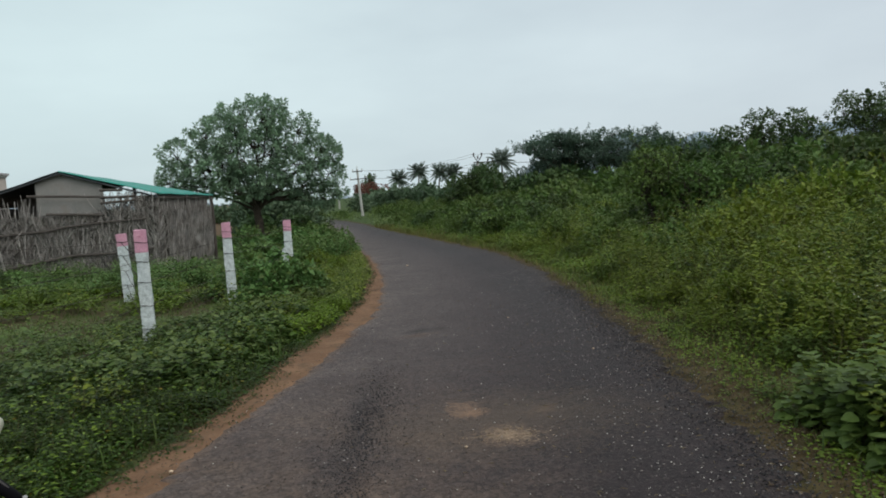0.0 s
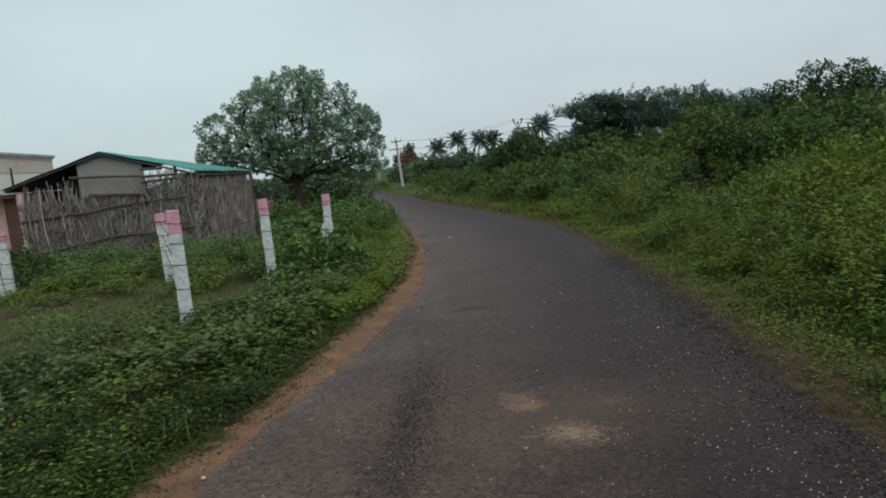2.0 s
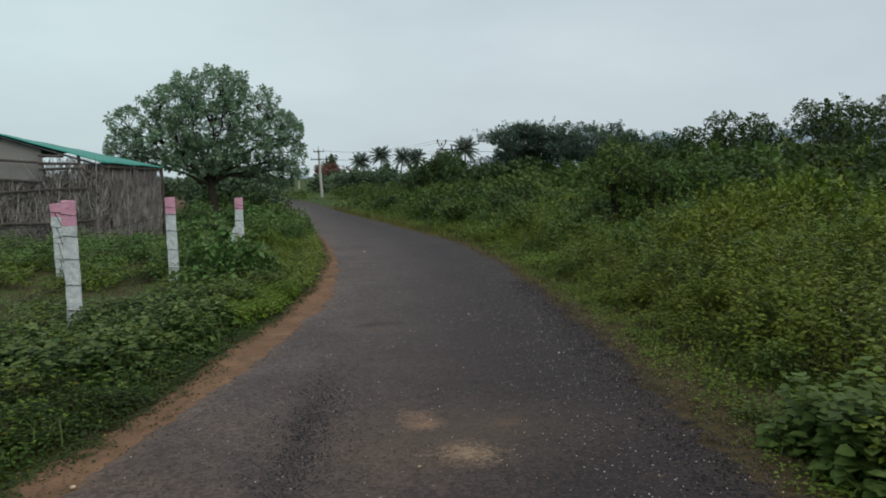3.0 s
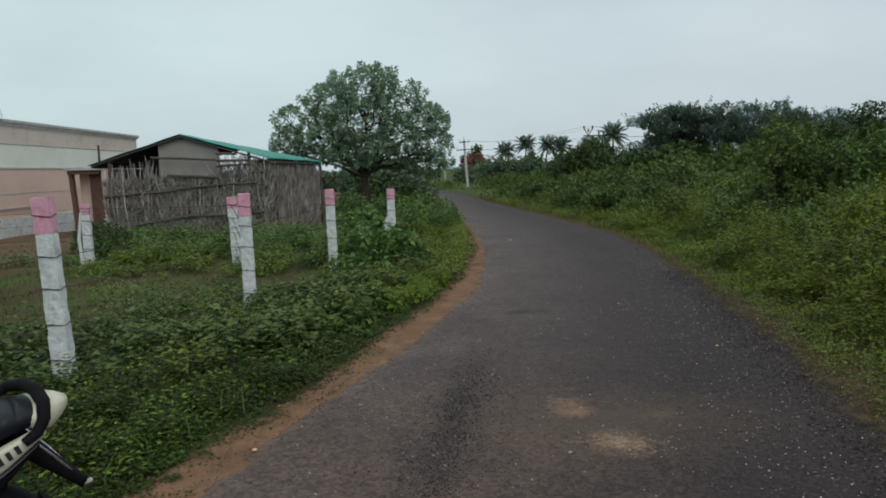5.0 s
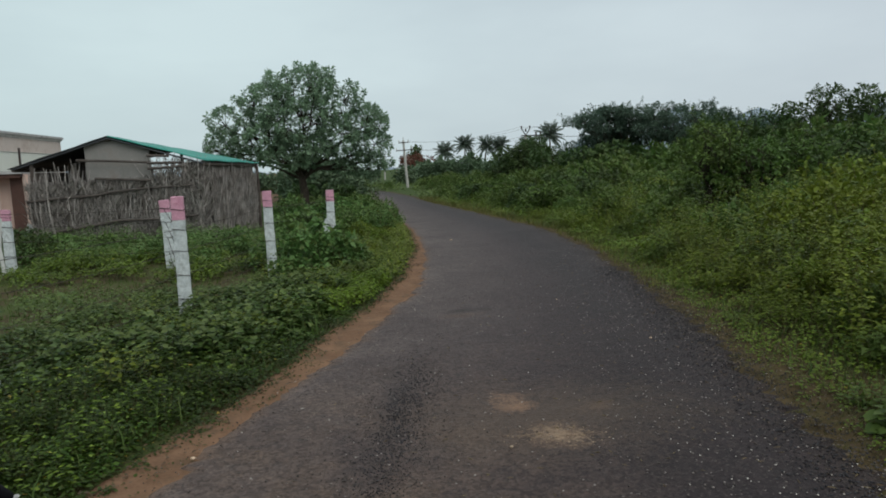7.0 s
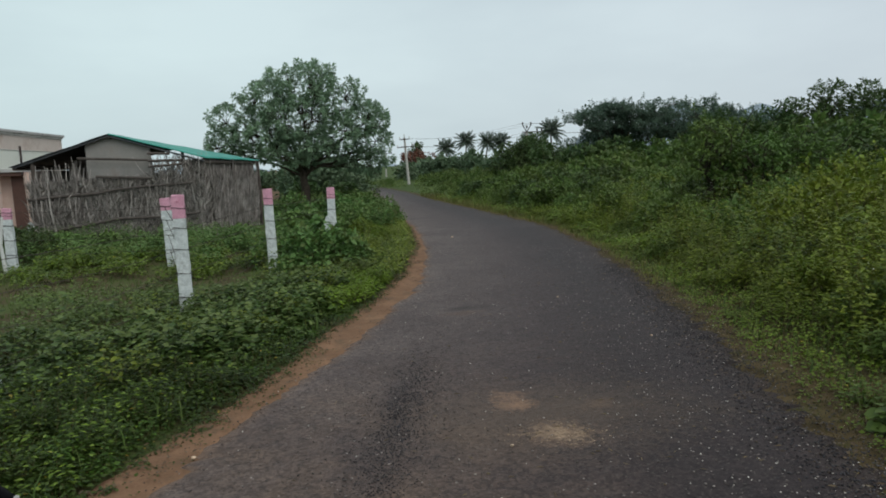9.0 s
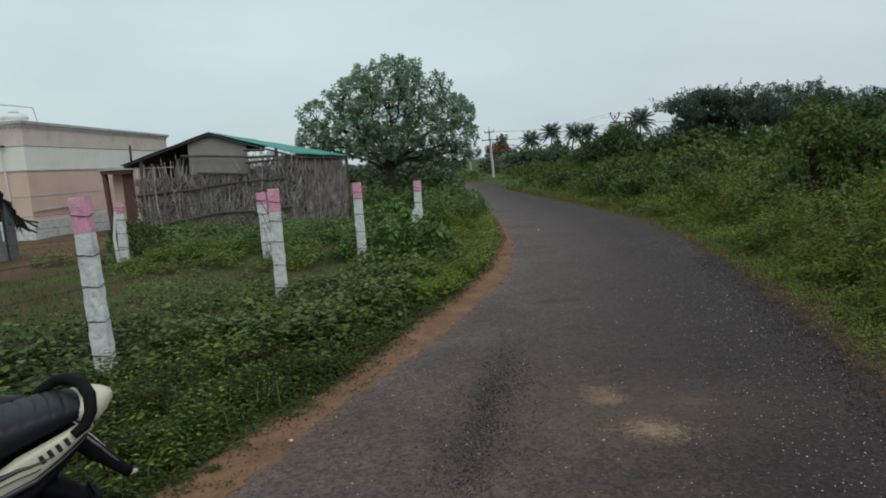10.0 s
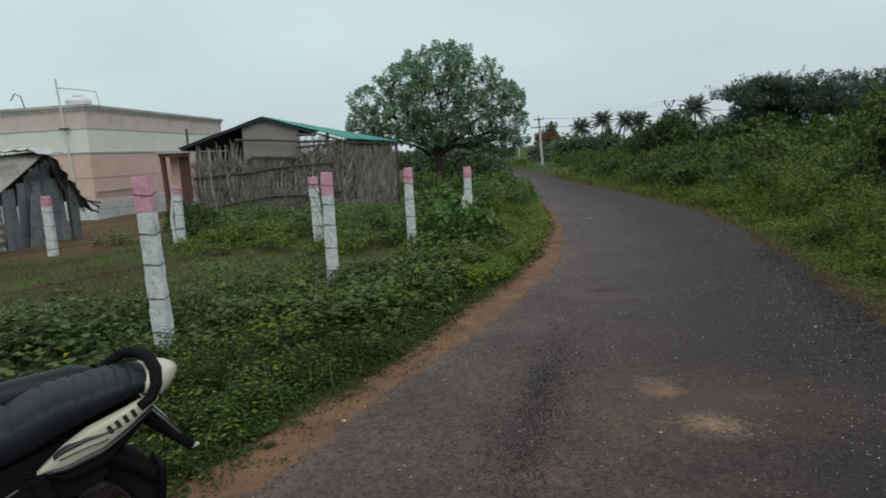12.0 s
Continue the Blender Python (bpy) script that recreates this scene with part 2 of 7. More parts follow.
M = {}
M["asphalt"] = asphalt_mat()
def field_mat():
    m, nt, p, co = blank("soil")
    sep = nt.nodes.new("ShaderNodeSeparateXYZ")
    nt.links.new(co, sep.inputs[0])
    big, small = noise_node(nt, co, 0.9, 6.0, 0.7), noise_node(nt, co, 30.0, 3.0)
    fac = maths(nt, "ADD", maths(nt, "MULTIPLY", big, 0.6), maths(nt, "MULTIPLY", small, 0.4))
    earth = ramp(nt, fac, [(0.36, (0.046, 0.040, 0.019)), (0.64, (0.090, 0.070, 0.036))])
    turf = ramp(nt, fac, [(0.36, (0.028, 0.05, 0.014)), (0.64, (0.07, 0.10, 0.03))])
    far = maths(nt, "DIVIDE", maths(nt, "SUBTRACT", sep.outputs["Y"], 17.0), 6.0, True)
    yard = maths(nt, "MULTIPLY", maths(nt, "DIVIDE", maths(nt, "SUBTRACT", -7.4, sep.outputs["X"]), 1.2, True), maths(nt, "DIVIDE", maths(nt, "SUBTRACT", sep.outputs["Y"], 10.6), 1.6, True))
    far = maths(nt, "MULTIPLY", far, maths(nt, "SUBTRACT", 1.0, yard))
    trodden = ramp(nt, fac, [(0.36, (0.085, 0.056, 0.034)), (0.64, (0.150, 0.102, 0.064))])
    earth = mix_col(nt, yard, earth, trodden)
    grown_over = maths(nt, "ADD", far, ramp(nt, big, [(0.46, grey(0)), (0.60, grey(0.85))]), True)
    nt.links.new(mix_col(nt, maths(nt, "SUBTRACT", grown_over, maths(nt, "MULTIPLY", yard, 0.8), True), earth, turf), p.inputs["Base Color"])
    p.inputs["Roughness"].default_value = 0.95
    p.inputs["Specular IOR Level"].default_value = 0.1
    add_bump(nt, p, fac, 0.6, 0.02)
    return m


M["soil"] = field_mat()
M["red_dirt"] = surface("red_dirt", (0.128, 0.074, 0.045), (0.222, 0.130, 0.080), 2.2, 45, 0.95, 0.7, 0.012, 0, 0.1, (0.100, 0.072, 0.047), 3.0)
M["litter"] = surface("litter", (0.036, 0.027, 0.013), (0.104, 0.077, 0.040), 6.0, 110, 0.95, 0.8, 0.015, 0, 0.1, (0.050, 0.055, 0.018), 2.5)
M["gravel"] = surface("gravel", (0.055, 0.048, 0.048), (0.20, 0.175, 0.16), 6, 60, 0.85, 0.5, 0.004, 0, 0.3, None, 1, 1.2)
M["dark_gravel"] = surface("dark_gravel", (0.035, 0.034, 0.042), (0.15, 0.146, 0.165), 6, 60, 0.8, 0.5, 0.004, 0, 0.3, None, 1, 1.4)
M["verge_stone"] = surface("verge_stone", (0.05, 0.040, 0.032), (0.20, 0.165, 0.13), 6, 60, 0.85, 0.5, 0.004, 0, 0.3, None, 1, 1.4)
M["sandy_stone"] = surface("sandy_stone", (0.26, 0.19, 0.13), (0.48, 0.37, 0.27), 8, 60, 0.9, 0.5, 0.004, 0, 0.2, None, 1, 0.8)
M["pale_stone"] = surface("pale_stone", (0.45, 0.42, 0.38), (0.62, 0.58, 0.53), 8, 60, 0.85, 0.5, 0.004, 0, 0.3, None, 1, 0.5)
M["whitewash"] = surface("whitewash", (0.43, 0.475, 0.485), (0.68, 0.73, 0.73), 9, 60, 0.9, 1.0, 0.016, 0, 0.2, (0.27, 0.29, 0.28), 8)
M["pink_paint"] = surface("pink_paint", (0.50, 0.25, 0.34), (0.68, 0.38, 0.47), 8, 60, 0.85, 0.9, 0.012, 0, 0.2, (0.45, 0.15, 0.23), 9)
M["wire"] = surface("wire", (0.03, 0.028, 0.03), (0.09, 0.07, 0.06), 9, 80, 0.7, 0.2, 0.002, 0.4)
M["bark"] = surface("bark", (0.032, 0.027, 0.022), (0.08, 0.066, 0.052), 5, 40, 0.95, 0.9, 0.02, 0, 0.1)
M["palm_bark"] = surface("palm_bark", (0.12, 0.11, 0.10), (0.22, 0.20, 0.18), 3, 20, 0.95, 0.6, 0.02, 0, 0.1)
M["stem"] = surface("stem", (0.07, 0.075, 0.03), (0.15, 0.12, 0.06), 5, 40, 0.85, 0.3, 0.004, 0, 0.2)
M["stalk"] = surface("stalk", (0.20, 0.186, 0.172), (0.45, 0.42, 0.395), 4, 40, 0.9, 0.6, 0.006, 0, 0.15, (0.13, 0.105, 0.088), 3, 0.8)
M["thatch"] = surface("thatch", (0.13, 0.115, 0.102), (0.24, 0.215, 0.195), 6, 50, 0.95, 0.9, 0.02, 0, 0.1)
M["mud"] = surface("mud", (0.225, 0.218, 0.205), (0.29, 0.28, 0.265), 2, 30, 0.95, 0.4, 0.008, 0, 0.1, (0.23, 0.20, 0.18), 2)
M["pole_wood"] = surface("pole_wood", (0.058, 0.050, 0.045), (0.115, 0.10, 0.09), 6, 50, 0.9, 0.5, 0.006, 0, 0.15)
M["dark_wood"] = surface("dark_wood", (0.06, 0.05, 0.045), (0.14, 0.12, 0.105), 4, 40, 0.9, 0.6, 0.01, 0, 0.15, None, 1, 0.5)
M["teal_sheet"] = corrugated("teal_sheet", (0.006, 0.20, 0.155), (0.012, 0.265, 0.205), (0.01, 0.15, 0.13), 0.0, 0.45)
M["tin"] = corrugated("tin", (0.42, 0.44, 0.43), (0.58, 0.60, 0.58), (0.25, 0.22, 0.19), 0.2, 0.5)
# Blue-grey sheet, deepened to match the shade under the shed's left slope.
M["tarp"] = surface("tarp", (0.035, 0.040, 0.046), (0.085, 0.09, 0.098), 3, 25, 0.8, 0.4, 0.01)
M["peach"] = surface("peach", (0.60, 0.455, 0.39), (0.66, 0.505, 0.435), 1.0, 20, 0.9, 0.1, 0.003, 0, 0.2, (0.57, 0.395, 0.335), 0.9)
M["pale_green"] = surface("pale_green", (0.68, 0.72, 0.65), (0.74, 0.78, 0.71), 1.0, 20, 0.9, 0.1, 0.003, 0, 0.2, (0.60, 0.63, 0.57), 0.9)
M["dull_pink"] = surface("dull_pink", (0.56, 0.495, 0.445), (0.63, 0.56, 0.51), 1.4, 20, 0.9, 0.1, 0.003, 0, 0.2, (0.46, 0.37, 0.32), 1.6)
M["cement"] = surface("cement", (0.36, 0.36, 0.36), (0.50, 0.50, 0.49), 2.0, 30, 0.92, 0.3, 0.005, 0, 0.2, (0.24, 0.24, 0.24), 2.2)
M["pale_cement"] = surface("pale_cement", (0.46, 0.47, 0.45), (0.60, 0.60, 0.57), 2.0, 30, 0.92, 0.3, 0.005, 0, 0.2, (0.34, 0.34, 0.32), 2.6)
M["grey_board"] = surface("grey_board", (0.085, 0.098, 0.108), (0.19, 0.21, 0.222), 3, 30, 0.9, 0.5, 0.008, 0, 0.15, (0.07, 0.065, 0.06), 3, 0.5)
M["old_tin"] = corrugated("old_tin", (0.20, 0.20, 0.18), (0.34, 0.335, 0.30), (0.15, 0.12, 0.09), 0.2, 0.55)
M["brown_paint"] = surface("brown_paint", (0.085, 0.047, 0.038), (0.135, 0.075, 0.060), 2.0, 30, 0.7, 0.2, 0.004, 0, 0.3)
M["pvc"] = surface("pvc", (0.50, 0.52, 0.50), (0.62, 0.63, 0.61), 4.0, 40, 0.6, 0.1, 0.002, 0, 0.4)
M["tank_plastic"] = surface("tank_plastic", (0.55, 0.58, 0.60), (0.68, 0.71, 0.72), 3.0, 30, 0.5, 0.1, 0.002, 0, 0.4)
M["iron"] = surface("iron", (0.05, 0.045, 0.045), (0.12, 0.09, 0.08), 8.0, 60, 0.7, 0.2, 0.002, 0.5)
M["pole_cement"] = surface("pole_cement", (0.38, 0.37, 0.35), (0.50, 0.48, 0.45), 3.0, 30, 0.9, 0.2, 0.004, 0, 0.2)
M["seat_vinyl"] = surface("seat_vinyl", (0.006, 0.008, 0.012), (0.012, 0.015, 0.021), 6.0, 220, 0.50, 0.25, 0.002, 0, 0.28)
M["black_plastic"] = surface("black_plastic", (0.004, 0.004, 0.006), (0.008, 0.008, 0.010), 8.0, 120, 0.75, 0.1, 0.001, 0, 0.12)
M["rubber"] = surface("rubber", (0.006, 0.006, 0.006), (0.012, 0.011, 0.011), 10.0, 90, 0.92, 0.4, 0.003, 0, 0.12, (0.022, 0.018, 0.015), 9)
M["cream_paint"] = surface("cream_paint", (0.47, 0.465, 0.36), (0.53, 0.52, 0.41), 2.0, 60, 0.3, 0.02, 0.001, 0, 0.5)
M["grey_decal"] = surface("grey_decal", (0.016, 0.018, 0.022), (0.028, 0.030, 0.035), 5.0, 60, 0.4, 0.02, 0.001, 0, 0.5)
M["chrome"] = surface("chrome", (0.45, 0.45, 0.47), (0.6, 0.6, 0.62), 6.0, 60, 0.3, 0.05, 0.001, 0.9, 0.5)
M["red_lens"] = surface("red_lens", (0.25, 0.01, 0.01), (0.32, 0.02, 0.02), 6.0, 60, 0.25, 0.05, 0.001, 0, 0.5)
# Leaf green darkened to stand in for shade over the near left weeds.
M["leaf_ground_shaded"] = leaf_mat("leaf_ground_shaded", (0.014, 0.031, 0.0045), (0.027, 0.053, 0.007), (0.066, 0.102, 0.018), (0.42, 0.3, 0.05))
M["leaf_bush"] = leaf_mat("leaf_bush", (0.060, 0.120, 0.034), (0.110, 0.198, 0.056), (0.192, 0.292, 0.098), (0.4, 0.3, 0.05))
M["leaf_bright"] = leaf_mat("leaf_bright", (0.030, 0.062, 0.008), (0.050, 0.098, 0.013), (0.086, 0.150, 0.024))
M["leaf_weed"] = leaf_mat("leaf_weed", (0.062, 0.096, 0.011), (0.120, 0.172, 0.020), (0.230, 0.290, 0.046), (0.38, 0.29, 0.05))
M["leaf_yellow"] = leaf_mat("leaf_yellow", (0.066, 0.100, 0.012), (0.124, 0.176, 0.021), (0.23, 0.285, 0.048), (0.42, 0.32, 0.05))
# Blue raised slightly, standing in for haze over the far thicket.
M["leaf_thicket"] = leaf_mat("leaf_thicket", (0.048, 0.087, 0.020), (0.090, 0.150, 0.035), (0.162, 0.232, 0.062))
M["leaf_dark"] = leaf_mat("leaf_dark", (0.034, 0.062, 0.022), (0.062, 0.104, 0.034), (0.10, 0.152, 0.05))
# Paler bluish green: haze over the far hedges put into the leaves.
M["leaf_hedge_hazy"] = leaf_mat("leaf_hedge_hazy", (0.058, 0.100, 0.056), (0.102, 0.156, 0.088), (0.15, 0.21, 0.12))
# Darker green stands in for the shade inside the thicket.
M["leaf_recess_shade"] = leaf_mat("leaf_recess_shade", (0.026, 0.046, 0.014), (0.044, 0.076, 0.022), (0.075, 0.118, 0.034))
# Sheen on upper leaves put into the colour; also serves truly pale tops.
M["leaf_pale_sheen"] = leaf_mat("leaf_pale_sheen", (0.062, 0.102, 0.026), (0.096, 0.142, 0.038), (0.145, 0.192, 0.060))
M["leaf_soft"] = leaf_mat("leaf_soft", (0.034, 0.062, 0.014), (0.060, 0.100, 0.022), (0.100, 0.150, 0.036))
# Bright tip green: highlights on the plant tops put into the colour.
M["leaf_lit_tip"] = leaf_mat("leaf_lit_tip", (0.095, 0.148, 0.018), (0.142, 0.198, 0.028), (0.20, 0.255, 0.05))
M["leaf_fresh"] = leaf_mat("leaf_fresh", (0.088, 0.152, 0.014), (0.132, 0.212, 0.020), (0.18, 0.27, 0.034))
# Neem, thorn tree and palm greens are lightened to stand in for haze.
M["leaf_neem"] = leaf_mat("leaf_neem", (0.135, 0.21, 0.138), (0.215, 0.315, 0.20), (0.28, 0.38, 0.24), translucency=0.4)
M["leaf_acacia"] = leaf_mat("leaf_acacia", (0.052, 0.090, 0.070), (0.088, 0.138, 0.102), (0.13, 0.18, 0.125), translucency=0.5)
M["leaf_palm"] = leaf_mat("leaf_palm", (0.095, 0.135, 0.11), (0.13, 0.175, 0.14), (0.165, 0.215, 0.16), translucency=0.55)
M["leaf_flower"] = leaf_mat("leaf_flower", (0.06, 0.06, 0.035), (0.16, 0.08, 0.055), (0.36, 0.13, 0.09))
M["grass"] = leaf_mat("grass", (0.044, 0.078, 0.017), (0.072, 0.113, 0.027), (0.135, 0.170, 0.048), (0.360, 0.290, 0.120))
M["olive_grass"] = leaf_mat("olive_grass", (0.085, 0.088, 0.024), (0.135, 0.134, 0.040), (0.20, 0.188, 0.070), (0.34, 0.28, 0.11))
M["stubble"] = leaf_mat("stubble", (0.050, 0.055, 0.016), (0.088, 0.086, 0.030), (0.17, 0.14, 0.065), translucency=0.2)
M["dry_grass"] = leaf_mat("dry_grass", (0.13, 0.10, 0.045), (0.21, 0.165, 0.075), (0.30, 0.25, 0.12))
M["dead_leaf"] = leaf_mat("dead_leaf", (0.045, 0.030, 0.018), (0.085, 0.058, 0.034), (0.17, 0.13, 0.08), translucency=0.1)
M["flower_white"] = leaf_mat("flower_white", (0.5, 0.52, 0.42), (0.6, 0.62, 0.5), (0.7, 0.7, 0.6))


# Far hills glow a flat blue-grey; haze and daylight are in that colour.
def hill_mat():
    m, nt, p, co = blank("far_hill_glow")
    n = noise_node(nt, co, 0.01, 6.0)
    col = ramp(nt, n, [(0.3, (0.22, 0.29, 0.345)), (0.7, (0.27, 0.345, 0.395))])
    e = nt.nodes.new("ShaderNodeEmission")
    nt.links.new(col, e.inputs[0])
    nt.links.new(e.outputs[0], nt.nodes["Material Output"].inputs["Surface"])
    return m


M["hill"] = hill_mat()

# ---------------------------------------------------------------- mesh helpers
rng = np.random.default_rng(7)


def link(name, me, mat, parent=None, label=""):
    me.materials.append(mat)
    ob = new(name, me)
    if parent:
        ob.parent = parent
    if label:
        ob["label"] = label
    return ob


def part(name, bm, mat, parent=None, label="", smooth=False):
    me = bpy.data.meshes.new(name)
    bmesh.ops.recalc_face_normals(bm, faces=bm.faces[:])
    if smooth:
        for f in bm.faces:
            f.smooth = True
    bm.to_mesh(me)
    bm.free()
    return link(name, me, mat, parent, label)


def arrays_mesh(name, verts, faces):
    """A mesh from numpy arrays: verts (n, 3), faces (m, k) all of one corner count."""
    me = bpy.data.meshes.new(name)
    verts = np.asarray(verts, np.float32)
    faces = np.asarray(faces, np.int32)
    m, k = faces.shape
    me.vertices.add(len(verts))
    me.vertices.foreach_set("co", verts.ravel())
    me.loops.add(m * k)
    me.loops.foreach_set("vertex_index", faces.ravel())
    me.polygons.add(m)
    me.polygons.foreach_set("loop_start", np.arange(0, m * k, k, dtype=np.int32))
    me.update(calc_edges=True)
    return me


def thing(name, label, category, m=None, group=""):
    ob = new(name)
    ob.empty_display_size = 0.1
    if m is not None:
        ob.matrix_basis = m
    return tagged(ob, label, category, group)


def box(bm, size, m=None, bevel=0.0):
    r = bmesh.ops.create_cube(bm, size=1.0)
    vs = r["verts"]
    bmesh.ops.scale(bm, vec=size, verts=vs)
    if bevel:
        es = list({e for v in vs for e in v.link_edges})
        b = bmesh.ops.bevel(bm, geom=es, offset=bevel, segments=2, affect="EDGES")
        vs = list({v for f in b["faces"] for v in f.verts} | {v for v in vs if v.is_valid})
    if m is not None:
        bmesh.ops.transform(bm, matrix=m, verts=vs)
    return vs


def slab(name, size, place, mat, parent, bevel=0.01, label=""):
    bm = bmesh.new()
    box(bm, size, place, bevel)
    return part(name, bm, mat, parent, label)


def unit(a):
    return a / np.maximum(np.linalg.norm(a, axis=-1, keepdims=True), 1e-9)


def leaf_arrays(p, a, length, width, fold=0.25):
    """Folded kite leaves: base points p, directions a, lengths and half widths."""
    n = len(p)
    a = unit(a)
    ref = unit(rng.normal(size=(n, 3)) * 0.3 + np.array([0, 0, 1.0]))
    s = unit(np.cross(a, ref))
    up = np.cross(s, a)
    L, Wd = np.reshape(length, (-1, 1)), np.reshape(width, (-1, 1))
    v = np.empty((n, 4, 3))
    v[:, 0] = p
    v[:, 1] = p + a * L * 0.42 + s * Wd + up * Wd * fold
    v[:, 2] = p + a * L - up * L * 0.12
    v[:, 3] = p + a * L * 0.42 - s * Wd + up * Wd * fold
    f = np.array([[0, 1, 2], [0, 2, 3]])[None] + (np.arange(n) * 4)[:, None, None]
    return v.reshape(-1, 3), f.reshape(-1, 3)


def ovate_arrays(p, a, length, width, shoulder=0.52):
    """Broad leaves with a drooping tip, six corners each; a wide shoulder makes them rounder."""
    n = len(p)
    a = unit(a)
    ref = unit(rng.normal(size=(n, 3)) * 0.25 + np.array([0, 0, 1.0]))
    s = unit(np.cross(a, ref))
    up = np.cross(s, a)
    L, Wd = np.reshape(length, (-1, 1)), np.reshape(width, (-1, 1))
    v = np.empty((n, 6, 3))
    v[:, 0] = p
    v[:, 1] = p + a * L * 0.26 + s * Wd * 1.0 + up * Wd * 0.25
    v[:, 2] = p + a * L * 0.58 + s * Wd * shoulder + up * Wd * 0.08
    v[:, 3] = p + a * L - up * L * 0.18
    v[:, 4] = p + a * L * 0.58 - s * Wd * shoulder + up * Wd * 0.08
    v[:, 5] = p + a * L * 0.26 - s * Wd * 1.0 + up * Wd * 0.25
    f = np.array([[0, 1, 2], [0, 2, 3], [0, 3, 4], [0, 4, 5]])[None] + (np.arange(n) * 6)[:, None, None]
    return v.reshape(-1, 3), f.reshape(-1, 3)


class Cloud:
    """Gathers leaves and thin tubes into two meshes."""

    def __init__(self):
        self.v, self.f, self.n = [], [], 0
        self.tv, self.tf, self.tn = [], [], 0

    def leaves(self, p, a, length, width, fold=0.25, ovate=0):
        p, a, length, width = np.asarray(p, float), np.asarray(a, float), np.broadcast_to(length, len(p)), np.broadcast_to(width, len(p))
        v, f = ovate_arrays(p, a, length, width, 0.52 if ovate is True else ovate) if ovate else leaf_arrays(p, a, length, width, fold)
        self.v.append(v)
        self.f.append(f + self.n)
        self.n += len(v)

    def tube(self, pts, r0, r1, sides=5):
        pts = np.asarray(pts, float)
        k = len(pts)
        d = unit(np.gradient(pts, axis=0))
        ref = np.array([0.31, 0.95, 0.05])
        s = unit(np.cross(d, ref))
        t = np.cross(d, s)
        ang = np.linspace(0, 2 * np.pi, sides, endpoint=False)
        rad = np.linspace(r0, r1, k)[:, None, None]
        ring = pts[:, None] + rad * (np.cos(ang)[None, :, None] * s[:, None] + np.sin(ang)[None, :, None] * t[:, None])
        self.tv.append(ring.reshape(-1, 3))
        i, j = np.meshgrid(np.arange(k - 1), np.arange(sides), indexing="ij")
        a, b = i * sides + j, i * sides + (j + 1) % sides
        self.tf.append(np.stack([a, b, b + sides, a + sides], -1).reshape(-1, 4) + self.tn)
        self.tn += k * sides

    def leaf_mesh(self, name):
        return arrays_mesh(name, np.concatenate(self.v), np.concatenate(self.f))

    def tube_mesh(self, name):
        me = arrays_mesh(name, np.concatenate(self.tv), np.concatenate(self.tf))
        me.polygons.foreach_set("use_smooth", np.ones(len(me.polygons), bool))
        return me


def sphere_dirs(n):
    return unit(rng.normal(size=(n, 3)))


# ---------------------------------------------------------------- plan
EDGE_Y = [-40, -10, 0, 3, 3.7, 4.6, 5.5, 6.9, 8.5, 10.7, 13.4, 18.5, 28.5, 43, 60, 80, 110]
EDGE_L = [-18, -6.3, -2.44, -1.43, -1.23, -0.91, -0.58, -0.14, 0.32, 0.63, 0.80, 0.80, 0.48, 0.20, -1.2, -6.0, -20]
RIGHT_Y = [-40, -10, 0, 2.9, 4.2, 5.5, 7.1, 9.5, 12.5, 17, 25.8, 40.5, 53, 66, 84, 114]
RIGHT_X = [-14, -2.3, 1.4, 2.35, 2.62, 2.85, 3.15, 3.5, 3.88, 3.98, 3.75, 2.85, 2.3, 1.0, -2.5, -16]
DIRT_Y = [-40, -10, 0, 3.4, 4.0, 4.5, 5.1, 6.3, 8.1, 9.9, 13.3, 18, 30]
DIRT_X = [-18.6, -6.9, -2.78, -1.58, -1.40, -1.20, -0.98, -0.66, -0.16, 0.24, 0.62, 0.66, 0.42]


def left_edge(y):
    return np.interp(y, EDGE_Y, EDGE_L)


def right_edge(y):
    return np.interp(y, RIGHT_Y, RIGHT_X)


def dirt_edge(y):
    return np.interp(y, DIRT_Y, DIRT_X)


def ground_z(x, y):
    y = np.asarray(y, float)
    x = np.asarray(x, float)
    fall = -0.8 * (1 - np.exp(-np.clip(y - 16, 0, 400) / 30.0))
    off = np.clip(np.maximum(left_edge(y) - 0.9 - x, x - right_edge(y) - 0.7), 0, 3)
    lump = 0.05 * np.sin(x * 1.3 + 0.4) * np.sin(y * 0.9 + 1.1) * np.minimum(off, 1)
    return fall + lump


# ---------------------------------------------------------------- ground, road
def axis_steps(lo, hi, near_lo, near_hi, fine, growth=1.25):
    mid = list(np.arange(near_lo, near_hi + 1e-6, fine))
    s, v = fine, near_hi
    up = []
    while v < hi:
        s *= growth
        v = min(hi, v + s)
        up.append(v)
    s, v = fine, near_lo
    down = []
    while v > lo:
        s *= growth
        v = max(lo, v - s)
        down.append(v)
    return np.array(down[::-1] + mid + up)


